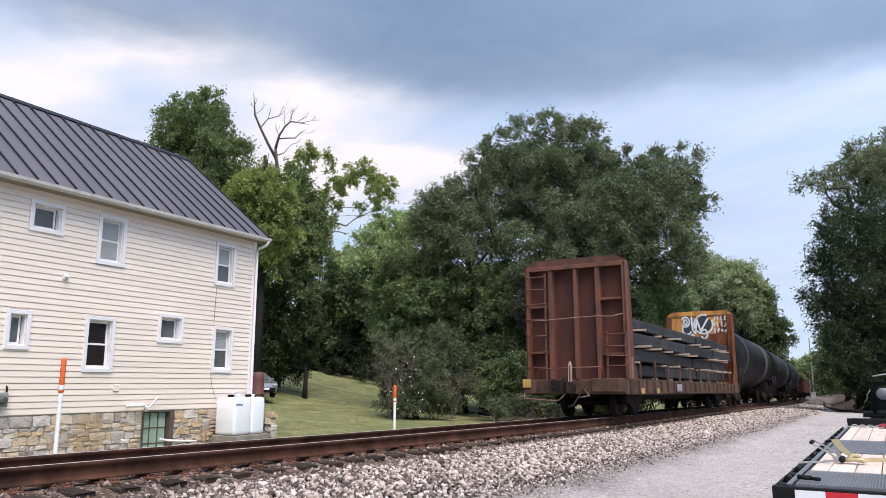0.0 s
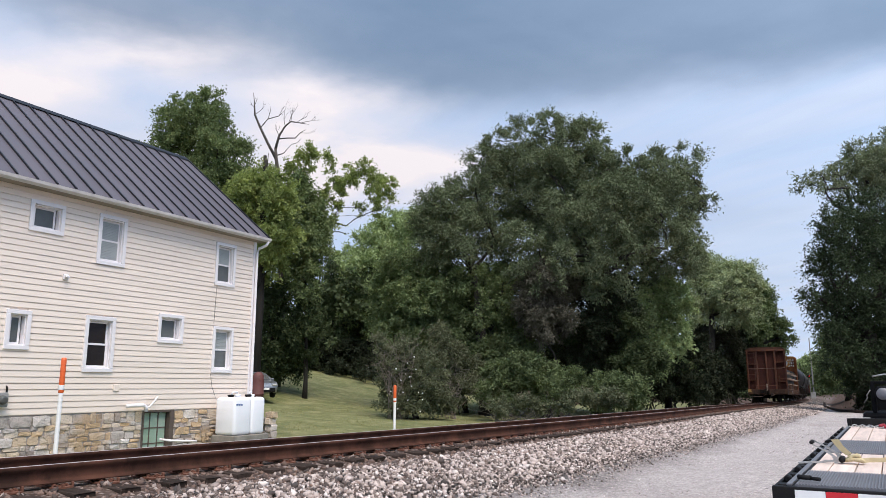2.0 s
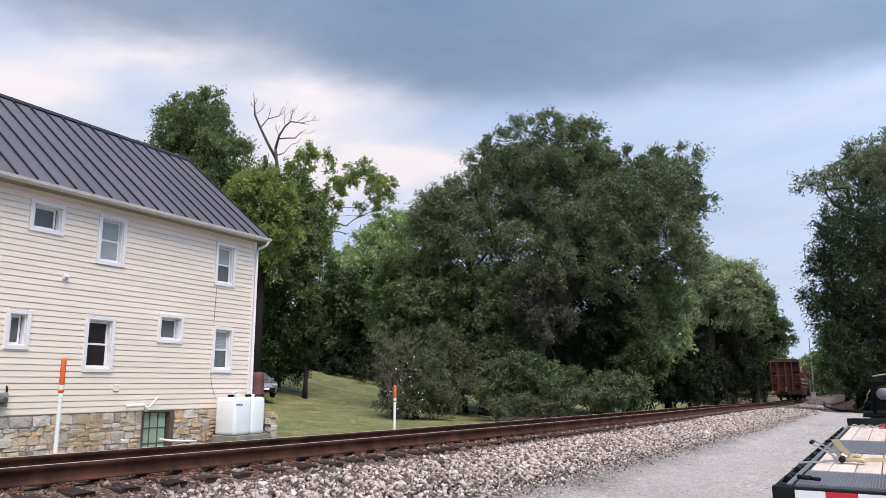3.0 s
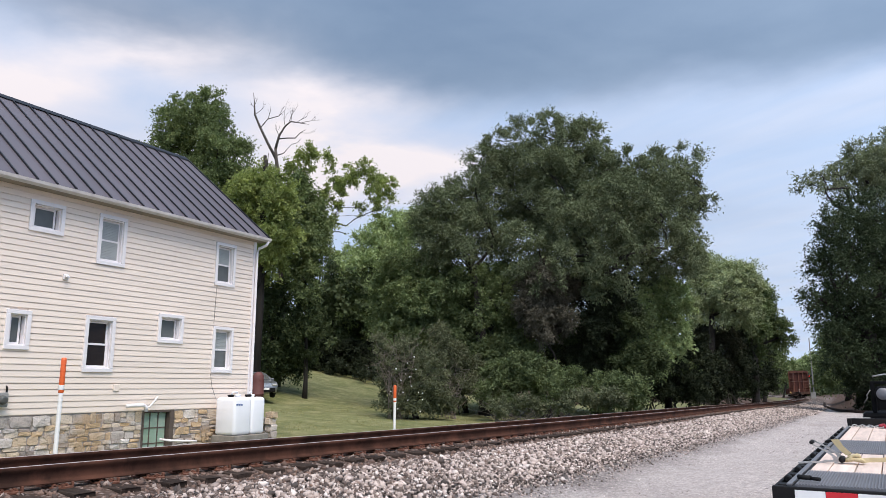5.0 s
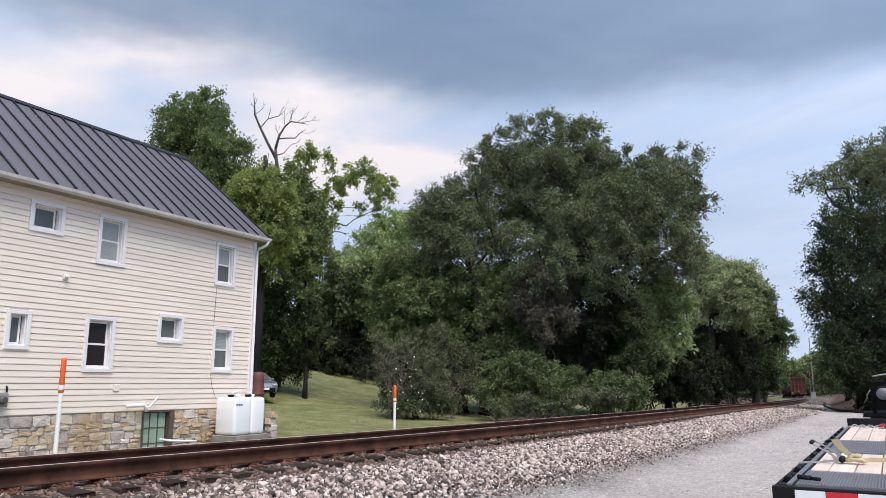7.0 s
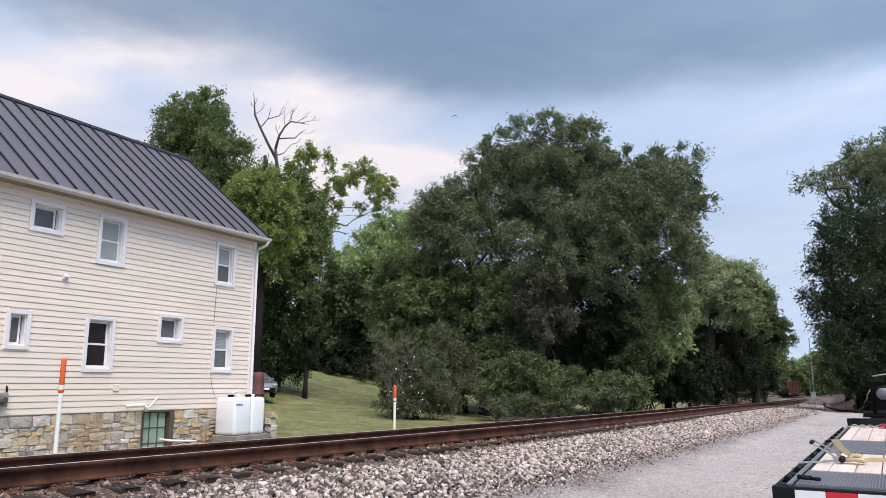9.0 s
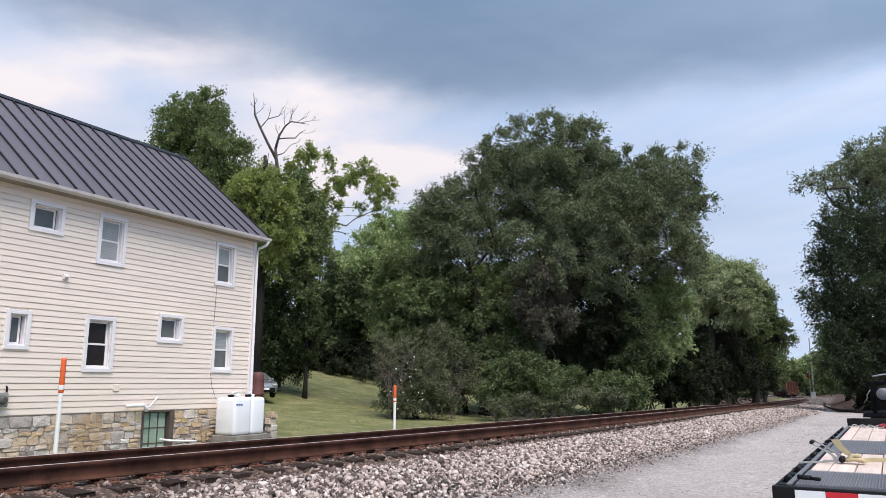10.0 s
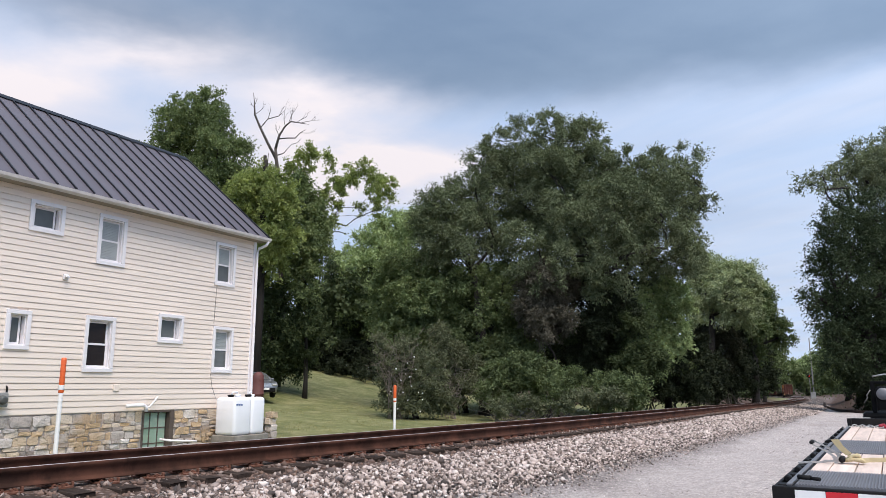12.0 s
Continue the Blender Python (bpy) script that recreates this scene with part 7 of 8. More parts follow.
def build_dead_tree():
    rng = random.Random(41)
    x, y = -11.17, 50.0
    z = float(ground_height(x, y)[0])
    top = empty("dead_tree", pose(x, y, z), "bare dead tree with forked grey limbs above the leaves", "tree")
    up = 50.0 / 45.0
    bm = bmesh.new()

    def grow(p, d, ln, r, depth):
        pts, q = [p], p
        for i in range(4):
            d = (d + Vector((rng.uniform(-1, 1), rng.uniform(-1, 1), rng.uniform(-0.5, 0.9))) * 0.22).normalized()
            q = q + d * ln / 4
            pts.append(q)
        tube(bm, pts, [r, r * 0.9, r * 0.78, r * 0.66, r * 0.5], 6)
        if depth > 0:
            for k in range(3 if depth > 1 else 2):
                e = (d + Vector((rng.uniform(-1, 1), rng.uniform(-0.6, 0.6), rng.uniform(-0.35, 0.8))) * 0.85).normalized()
                grow(pts[rng.choice((2, 3, 4))], e, ln * rng.uniform(0.45, 0.75), r * 0.42, depth - 1)

    # trunk, the long limb that leans one way, and the two that reach out the other way
    tube(bm, [(0, 0, -0.1), (0.1, 0, 4), (0.0, 0, 9.5), (-0.3, 0, 12.6), (-0.55, 0, 14.2), (-0.62, 0, 14.9)], [0.3, 0.26, 0.21, 0.15, 0.105, 0.085], 8)
    tube(bm, [(-0.55, 0, 14.2), (-1.15, 0, 15.3), (-1.65, 0, 16.3), (-2.05, 0, 17.2), (-2.1, 0, 17.9), (-2.2, 0, 18.7)], [0.10, 0.085, 0.075, 0.06, 0.04, 0.012], 6)
    tube(bm, [(-0.62, 0, 14.9), (-0.45, 0.1, 15.8), (-0.1, 0.2, 16.5), (0.25, 0.2, 16.8), (0.9, 0.2, 16.7), (1.4, 0.2, 16.6)], [0.09, 0.075, 0.06, 0.045, 0.03, 0.012], 6)
    tube(bm, [(-0.45, 0.1, 15.6), (0.1, 0.1, 15.65), (0.6, 0.1, 15.65), (0.9, 0.1, 16.0), (1.3, 0.1, 16.25)], [0.05, 0.04, 0.035, 0.025, 0.01], 6)
    tube(bm, [(-0.7, 0.0, 14.4), (-0.1, 0.0, 14.6), (0.4, 0.0, 15.2)], [0.04, 0.03, 0.012], 6)
    tube(bm, [(-1.65, 0, 16.3), (-1.2, 0, 16.9), (-0.5, 0, 17.1), (-0.1, 0, 17.5)], [0.04, 0.032, 0.022, 0.008], 6)
    for a, d, n in (((-2.05, 0, 17.2), (0.7, 0, 0.5), 0.9), ((-2.1, 0, 17.9), (0.5, 0, 0.6), 0.6), ((-2.1, 0, 17.7), (-0.5, 0, 0.6), 0.5), ((-0.1, 0.2, 16.5), (-0.2, 0, 1), 1.5), ((0.1, 0.2, 16.65), (0.3, 0, 1), 1.4), ((0.25, 0.2, 16.8), (0.2, 0, 1), 1.3),
                    ((0.6, 0.2, 16.75), (0.8, 0, 0.5), 1.2), ((0.9, 0.2, 16.7), (0.9, 0, 0.2), 1.2), ((0.9, 0.1, 16.0), (1, 0, 0.1), 1.0), ((-0.45, 0.1, 15.8), (-0.5, 0, 0.7), 1.0), ((-1.2, 0, 16.9), (0.3, 0, 0.9), 0.9), ((-0.5, 0, 17.1), (0.2, 0, 0.8), 0.8), ((0.4, 0, 15.2), (0.8, 0, 0.1), 0.7)):
        grow(Vector(a), Vector(d), n * 0.6, 0.02, 2)
    bmesh.ops.scale(bm, vec=(up, up, up), verts=bm.verts)
    part("trunk", bm, M_DEADWOOD, top)


build_dead_tree()


def build_snag():
    x, y = -10.92, 43.4
    z = float(ground_height(x, y)[0])
    t = empty("snag", pose(x, y, z), "dark broken trunk standing out of the ivy", "tree")
    bm = bmesh.new()
    h = 15.41 - z
    tube(bm, [(0, 0, -0.1), (0.1, 0, h * 0.4), (0.0, 0.05, h * 0.8), (0.05, 0, h * 0.93), (0.0, 0, h)], [0.26, 0.22, 0.17, 0.16, 0.10], 9)
    tube(bm, [(0.03, 0, h * 0.9), (0.16, 0, h * 0.96), (0.20, 0, h * 1.01)], [0.06, 0.04, 0.02], 6)
    part("trunk", bm, M_BARK, t)


build_snag()


def build_brush_pile():
    rng = random.Random(52)
    x, y, _ = on_track(9.6, -5.6)
    z = float(ground_height(x, y)[0])
    top = empty("brush_pile", pose(x, y, z), "heap of cut grey branches beside the ballast", "brush pile")
    for i in range(80):
        bm = bmesh.new()
        a = Vector((rng.uniform(-1.7, 1.7), rng.uniform(-0.8, 0.8), rng.uniform(0.0, 0.25)))
        d = Vector((rng.uniform(-1, 1), rng.uniform(-0.5, 0.5), rng.uniform(-0.05, 0.6))).normalized() * rng.uniform(0.7, 1.7)
        r = rng.uniform(0.008, 0.022)
        limb(bm, rng, a, a + d, r, r * 0.4, 0.05, 4)
        part("branch", bm, M_DEADWOOD, top)


build_brush_pile()


def build_twigs(x, y, spread_x, height, n, seed):
    """Bare grey twigs standing out of a bush."""
    rng = random.Random(seed)
    z = float(ground_height(x, y)[0])
    top = empty("bare_twigs", pose(x, y, z), "fan of bare grey twigs growing through the bush", "twigs")
    bm = bmesh.new()
    for i in range(n):
        a = Vector((rng.uniform(-0.4, 0.4), rng.uniform(-0.3, 0.3), 0.0))
        b = Vector((rng.uniform(-1, 1) * spread_x, rng.uniform(-0.8, 0.6), height * rng.uniform(0.55, 1.05)))
        pts = limb(bm, rng, a, b, 0.014, 0.006, 0.12, 6, 0.07)
        for k in range(4):
            p = pts[rng.randint(3, 6)]
            limb(bm, rng, p, p + Vector((rng.uniform(-1, 1), rng.uniform(-0.5, 0.5), rng.uniform(-0.1, 0.8))) * 0.6, 0.008, 0.004, 0.03, 3)
    part("stem", bm, M_TWIG, top)


M_TWIG = surface("twig_bark", (0.19, 0.155, 0.13), 0.9, var=0.2, scale=5, bump=0.2)
build_twigs(-2.3, 36.4, 1.3, 3.9, 26, 4)
build_twigs(0.3, 38.6, 1.9, 2.7, 20, 5)


def build_blossoms():
    rng = np.random.default_rng(9)
    pos = np.array([-1.5, 35.3, 0.0]) + rng.normal(size=(18, 3)) * np.array([0.8, 0.25, 0.6]) + np.array([0, 0, 1.4])
    ob = stones("blossoms", rng, pos, np.full(18, 0.03), M_POST, "pale round blossoms scattered over the bush", ICO, ICO_F)
    tagged(ob, category="flowers")


build_blossoms()
# ---------- things on the ground ----------


def on_ground(x, y):
    return float(ground_height(x, y)[0])


def build_marker(x, y, height, lean):
    z = on_ground(x, y) - 0.05
    m = empty("marker_post", pose(x, y, z, lean, lean * 0.6, 0), "white plastic marker post with an orange top", "marker post", "cable marker posts")
    bm = bmesh.new()
    lathe(bm, [(0.041, 0.0), (0.041, 0.04), (0.041, height * 0.35), (0.041, height * 0.67), (0.041, height * 0.69), (0.038, height * 0.70)], "z", 14)
    part("post", bm, M_POST, m)
    bm = bmesh.new()
    lathe(bm, [(0.046, height * 0.70), (0.049, height * 0.705), (0.049, height * 0.98), (0.042, height), (0.01, height + 0.005)], "z", 14)
    part("cap", bm, M_ORANGE, m, "orange cap")
    bm = bmesh.new()
    lathe(bm, [(0.0505, height * 0.725), (0.0508, height * 0.727), (0.0508, height * 0.765), (0.0505, height * 0.767)], "z", 14)
    part("band", bm, M_POST, m, "white band")


build_marker(-7.33, 14.35, 2.20, 2.0)
build_marker(-1.55, 24.0, 1.75, 0.6)


def build_oil_tank():
    """Two upright rounded plastic tanks joined side by side, standing on a slab against the wall."""
    t = empty("plastic_tank", HOUSE @ pose(0.74, 0.62, 0.07), "white twin plastic storage tank on a stone slab by the wall", "storage tank")
    for i, (x0, x1) in enumerate(((-0.37, 0.20), (0.202, 0.90))):
        bm = bmesh.new()
        box(bm, x0, x1, -0.38, 0.38, 0.04, 1.10, 0.0)
        es = list(bm.edges)
        bmesh.ops.bevel(bm, geom=es, offset=0.10, segments=4, affect="EDGES", profile=0.5)
        tank = part("tank_half", bm, M_PLASTIC, t, "", True)
        for xx in (x0 + 0.22, x1 - 0.22):
            bm = bmesh.new()
            lathe(bm, [(0.085, 1.07), (0.085, 1.13), (0.10, 1.135), (0.10, 1.17), (0.03, 1.175)], "z", 12, (xx, 0.0, 0))
            part("filler_cap", bm, M_BLACK if xx > x0 + 0.3 else M_PLASTIC, tank)
        bm = bmesh.new()
        tube(bm, [(x0 + 0.22, 0, 1.17), (x0 + 0.22, 0, 1.24), (x1 - 0.3, 0.0, 1.25), (x1 - 0.24, 0, 1.17)], 0.022, 6)
        part("pipe", bm, M_PLASTIC, tank)
    bm = bmesh.new()
    for k, (a, b) in enumerate(((0.76, 0.86), (0.68, 0.76), (0.60, 0.675))):
        box(bm, a, b - 0.015, 0.381, 0.386, 0.87 - 0.005 * k, 0.92 - 0.004 * k, 0.0)
    part("tank_mark", bm, M_BLUE_INK, t, "small blue maker's mark")
    bm = bmesh.new()
    box(bm, -0.46, 0.92, -0.45, 0.45, -0.3, 0.04, 0.02)
    part("slab", bm, M_CONCRETE, t, "weathered stone slab")


def build_steps():
    st = empty("stone_steps", HOUSE @ pose(-0.55, -0.6, -0.1), "broken grey stone steps at the house corner", "steps")
    rng = random.Random(2)
    for i in range(9):
        bm = bmesh.new()
        x, z = -rng.uniform(0.0, 0.55), 0.0 + (i // 3) * 0.2
        w = rng.uniform(0.2, 0.4)
        y = -0.5 + (i % 3) * 0.36
        box(bm, x - w / 2, x + w / 2, y, y + 0.35, z - 0.2 * (i < 3), z + 0.2, 0.03)
        for v in bm.verts:
            v.co += Vector((rng.uniform(-1, 1), rng.uniform(-1, 1), rng.uniform(-1, 1))) * 0.02
        part("step_stone", bm, M_CONCRETE, st)
    for i in range(5):
        bm = bmesh.new()
        z = -0.2 + 0.2 * i
        box(bm, -0.30 + rng.uniform(-0.05, 0.05), 0.0 + rng.uniform(-0.05, 0.02), 0.75, 1.0 + rng.uniform(-0.04, 0.04), z, z + 0.195, 0.03)
        for v in bm.verts:
            v.co += Vector((rng.uniform(-1, 1), rng.uniform(-1, 1), rng.uniform(-0.4, 0.4))) * 0.025
        part("wall_stone", bm, M_STONE, st)


build_oil_tank()
build_steps()


def build_car():
    """A small grey hatchback parked nose-on at the top of the drive."""
    x, y = -10.95, 43.0
    z = on_ground(x, y)
    car = empty("parked_car", pose(x, y, z, 0, 0, 32), "grey hatchback parked on the lawn behind the house", "car")
    bm = bmesh.new()
    # body: lengthwise outline in (y, z), narrowing at the glass
    outline = [(-2.0, 0.30), (-2.08, 0.52), (-2.02, 0.70), (-1.85, 0.84), (-1.0, 0.98), (-0.35, 1.36), (0.3, 1.48), (1.2, 1.42), (1.85, 1.02), (1.95, 0.6), (1.9, 0.3)]
    lo = [bm.verts.new((-0.84 + (0.20 if q[1] > 1.1 else 0.0) + (0.08 if abs(q[0]) > 1.9 else 0), q[0], q[1])) for q in outline]
    hi = [bm.verts.new((0.84 - (0.20 if q[1] > 1.1 else 0.0) - (0.08 if abs(q[0]) > 1.9 else 0), q[0], q[1])) for q in outline]
    bm.faces.new(lo); bm.faces.new(hi)
    for i in range(len(outline)):
        j = (i + 1) % len(outline)
        bm.faces.new((lo[i], lo[j], hi[j], hi[i]))
    bmesh.ops.bevel(bm, geom=list(bm.edges), offset=0.06, segments=2, affect="EDGES", profile=0.5)
    body = part("body", bm, M_SILVER, car, "", True)
    bm = bmesh.new()
    v = [bm.verts.new(q) for q in ((-0.66, -0.98, 1.02), (0.66, -0.98, 1.02), (0.58, -0.40, 1.37), (-0.58, -0.40, 1.37), (-0.66, -0.94, 0.98), (0.66, -0.94, 0.98), (0.58, -0.36, 1.33), (-0.58, -0.36, 1.33))]
    for q in ((0, 1, 2, 3), (4, 5, 6, 7), (0, 1, 5, 4), (1, 2, 6, 5), (2, 3, 7, 6), (3, 0, 4, 7)):
        bm.faces.new([v[k] for k in q])
    part("windshield", bm, M_GLASS, body, "dark windshield")
    part("grille", boxm(-0.62, 0.62, -2.12, -2.0, 0.32, 0.56, 0.03), M_BLACK, body, "dark lower grille")
    for sx in (-1, 1):
        bm = bmesh.new()
        box(bm, min(sx * 0.45, sx * 0.76), max(sx * 0.45, sx * 0.76), -2.09, -1.85, 0.64, 0.78, 0.05)
        part("headlight", bm, M_STEEL, body, "clear headlight")
        part("mirror", boxm(min(sx * 0.85, sx * 1.0), max(sx * 0.85, sx * 1.0), -0.75, -0.62, 0.98, 1.1, 0.03), M_SILVER, body)
        for yy in (-1.3, 1.25):
            bm = bmesh.new()
            lathe(bm, [(0.06, sx * 0.66), (0.30, sx * 0.66), (0.31, sx * 0.72), (0.31, sx * 0.82), (0.24, sx * 0.85), (0.05, sx * 0.84)], "x", 18, (0, yy, 0.31))
            part("wheel", bm, M_RUBBER, car, "black tyre")
    part("number_plate", boxm(-0.26, 0.26, -2.135, -2.12, 0.44, 0.55, 0.004), M_POST, body, "blank white number plate")


def build_red_shape():
    # a plain turned shape stands in for a rusty arched thing, kind unknown
    x, y = -10.15, 41.0
    z = on_ground(x, y)
    b = empty("red_barrel", pose(x, y, z), "maroon upright round-topped stand-in of unknown kind", "barrel")
    bm = bmesh.new()
    lathe(bm, [(0.30, 0.0), (0.32, 0.02), (0.32, 0.5), (0.335, 0.52), (0.32, 0.54), (0.32, 1.3), (0.29, 1.52), (0.19, 1.68), (0.04, 1.74)], "z", 22)
    part("upright_body", bm, M_MAROON, b)


build_car()
build_red_shape()


def build_signal():
    x, y, z0 = on_track(175.0, 2.6)
    z = on_ground(x, y)
    s = empty("railway_signal", pose(x, y, z, 0, 0, -27), "grey railway signal mast showing a red light", "signal")
    bm = bmesh.new()
    lathe(bm, [(0.14, 0), (0.10, 0.1), (0.07, 0.3), (0.055, 6.0), (0.02, 6.05)], "z", 10)
    part("mast", bm, M_MAST, s)
    bm = bmesh.new()
    lathe(bm, [(0.05, -0.10), (0.42, -0.10), (0.42, -0.07), (0.05, -0.06)], "y", 20, (0, 0, 5.3))
    box(bm, -0.14, 0.14, -0.09, 0.2, 4.9, 5.7, 0.02)
    head = part("signal_head", bm, M_BLACK, s, "round black signal head")
    bm = bmesh.new()
    lathe(bm, [(0.01, -0.14), (0.095, -0.135), (0.095, -0.11), (0.01, -0.105)], "y", 16, (0, 0, 5.3))
    part("lens", bm, M_RED_LIGHT, head, "glowing red lens")
    bm = bmesh.new()
    for k in range(10):
        a0, a1 = radians(20 + 14 * k), radians(34 + 14 * k)
        prism(bm, [(0.16 * math.cos(a0), 5.3 + 0.16 * math.sin(a0)), (0.16 * math.cos(a1), 5.3 + 0.16 * math.sin(a1)), (0.15 * math.cos(a1), 5.3 + 0.15 * math.sin(a1)), (0.15 * math.cos(a0), 5.3 + 0.15 * math.sin(a0))], "y", -0.38, -0.1)
    part("hood", bm, M_BLACK, head)
    bx, by, _ = on_track(170.0, 3.0)
    b = empty("relay_cabinet", pose(bx, by, on_ground(bx, by), 0, 0, -27), "pale metal relay cabinet beside the signal", "cabinet")
    part("case", boxm(-0.50, 0.50, -0.35, 0.35, 0.1, 1.55, 0.03), M_GREYBOX, b)
    for x0 in (-0.47, 0.02):
        part("door", boxm(x0, x0 + 0.45, -0.375, -0.351, 0.2, 1.45, 0.01), M_GREYBOX, b)
    part("plinth", boxm(-0.55, 0.55, -0.40, 0.40, -0.3, 0.1), M_CONCRETE, b)
    part("roof", boxm(-0.55, 0.55, -0.40, 0.40, 1.55, 1.61, 0.02), M_GREYBOX, b)


build_signal()


def build_pole():
    x, y, _ = on_track(185.0, 3.6)
    p = empty("utility_pole", pose(x, y, on_ground(x, y)), "slim pale grey utility pole beside the line", "pole")
    bm = bmesh.new()
    lathe(bm, [(0.17, -0.2), (0.16, 1.0), (0.10, 14.8), (0.02, 14.85)], "z", 10)
    part("shaft", bm, M_MAST, p)
    part("top_cap", boxm(-0.12, 0.12, -0.12, 0.12, 14.84, 14.92, 0.02), M_MAST, p)


build_pole()


def build_kerb():
    """A low dark timber kerb at the foot of the bank, in butted lengths that follow the lane's edge."""
    k = empty("lane_kerb", None, "low dark timber kerb at the foot of the leafy bank", "kerb")
    stops = [34.5, 36.5, 39, 42, 46, 51, 57, 64, 72, 81, 92]
    for a, b in zip(stops, stops[1:]):
        ends = []
        for q in (a, b - 0.03):
            x, y, _ = on_track(q, float(lot_edge(q)) + 0.15)
            ends.append(Vector((x, y, on_ground(x, y))))
        d = ends[1] - ends[0]
        bm = bmesh.new()
        box(bm, 0, d.length, -0.11, 0.11, -0.12, 0.17, 0.02)
        o = part("timber", bm, M_TIE, k)
        o.matrix_basis = pose(*ends[0], 0, -math.degrees(math.asin(d.z / d.length)), math.degrees(math.atan2(d.y, d.x)))


build_kerb()


def build_white_sign():
    x, y = 24.0, 93.0
    z = on_ground(x, y)
    s = empty("white_board", pose(x, y, z, 0, 0, -8), "small white board on posts beyond the trees", "sign")
    part("board", boxm(-0.28, 0.28, -0.02, 0.02, 0.75, 1.5, 0.01), M_POST, s)
    for sx in (-0.24, 0.24):
        part("post", boxm(sx - 0.03, sx + 0.03, 0.021, 0.08, -0.2, 1.5), M_OLD_WOOD, s)


build_white_sign()

# ---------- flatbed trailer ----------
TRAILER_AZ = 31.0
TRAILER = pose(1.983, 4.421, -0.05, 0, 0, -TRAILER_AZ)      # local y runs forward along the deck, x to its right
DECK_Z = 0.98


def build_trailer():
    t = empty("flatbed_trailer", TRAILER, "flatbed trailer with pale timber deck and dark steel edges", "trailer")
    W, L = 2.5, 7.05
    # frame
    bm = bmesh.new()
    box(bm, 0.0, 0.07, 0.0, L, DECK_Z - 0.19, DECK_Z - 0.005, 0.006)
    box(bm, W - 0.07, W, 0.0, L, DECK_Z - 0.19, DECK_Z - 0.005, 0.006)
    for y in np.linspace(0.5, L - 0.3, 7):
        box(bm, 0.07, W - 0.07, y - 0.03, y + 0.03, DECK_Z - 0.17, DECK_Z - 0.045)
    for x in (0.6, W - 0.7):
        box(bm, x, x + 0.1, 0.08, L + 1.4, DECK_Z - 0.36, DECK_Z - 0.17)
    part("frame", bm, M_BLACK, t, "black steel frame")
    bm = bmesh.new()
    box(bm, -0.075, W, -0.035, 0.0, DECK_Z - 0.19, DECK_Z - 0.004, 0.006)
    rear = part("rear_beam", bm, M_BLACK, t, "black rear beam")
    x, red = 0.045, False
    while x < W - 0.1:
        part("reflector", boxm(x, x + 0.156, -0.042, -0.036, DECK_Z - 0.115, DECK_Z - 0.02), M_RED_TAPE if red else M_WHITE_TAPE, rear, "red reflective strip" if red else "white reflective strip")
        x += 0.158
        red = not red
    # outer rub rail with stake pockets
    bm = bmesh.new()
    box(bm, -0.075, -0.055, 0.0, L, DECK_Z - 0.09, DECK_Z - 0.01, 0.004)
    rub = part("rub_rail", bm, M_BLACK, t, "black rub rail")
    for i in range(12):
        y = 0.06 + i * 0.58
        part("stake_pocket", boxm(-0.056, 0.0, y, y + 0.10, DECK_Z - 0.15, DECK_Z - 0.004, 0.006), M_BLACK, rub)
    for i in range(11):
        bm = bmesh.new()
        y = 0.36 + i * 0.58
        lathe(bm, [(0.014, y - 0.045), (0.021, y - 0.04), (0.021, y + 0.04), (0.014, y + 0.045)], "y", 10, (-0.03, 0, DECK_Z - 0.002))
        part("strap_spool", bm, M_BLACK, rub)
    # grey angle along the deck edge
    bm = bmesh.new()
    box(bm, 0.0, 0.028, 0.0, L, DECK_Z - 0.004, DECK_Z + 0.010, 0.003)
    part("edge_angle", bm, M_TREAD, t, "grey steel deck edge")
    # ribbed steel tread strips across the deck
    def tread(y0, y1):
        bm = bmesh.new()
        n = 150
        wx = (W - 0.06) / n
        for i in range(n):
            a = 0.045 + i * wx
            prism(bm, [(a, DECK_Z - 0.02), (a + wx, DECK_Z - 0.02), (a + wx, DECK_Z + 0.004), (a + wx * 0.78, DECK_Z + 0.011), (a + wx * 0.35, DECK_Z + 0.011), (a + wx * 0.12, DECK_Z + 0.004), (a, DECK_Z + 0.004)], "y", y0, y1)
        part("tread_strip", bm, M_TREAD, t, "ribbed grey steel tread strip")
    tread(0.0, 0.80)
    tread(2.40, 3.98)
    # deck boards between the strips
    rng = random.Random(4)
    x = 0.044
    while x < W - 0.12:
        w = 0.155 if x > 0.1 else 0.111
        for y0, y1 in ((0.805, 2.395), (3.985, L)):
            part("deck_board", boxm(x + 0.004, min(x + w - 0.004, W - 0.08), y0, y1, DECK_Z - 0.04, DECK_Z + 0.002 + rng.uniform(-0.002, 0.003), 0.004), M_DECK_BOARD, t)
        x += w
    # front bulkhead lip
    bm = bmesh.new()
    box(bm, 0.02, W, L, L + 0.05, DECK_Z - 0.19, DECK_Z + 0.11, 0.01)
    box(bm, 0.0, 0.05, L - 0.1, L, DECK_Z - 0.1, DECK_Z + 0.11, 0.01)
    part("front_lip", bm, M_BLACK, t, "black front lip")
    # gooseneck tongue and wheels
    bm = bmesh.new()
    for sx in (0.4, W - 0.5):
        tube(bm, [(sx, L + 0.2, DECK_Z - 0.3), (W / 2, L + 2.1, DECK_Z - 0.4)], 0.07, 6)
    part("tongue", bm, M_BLACK, t)
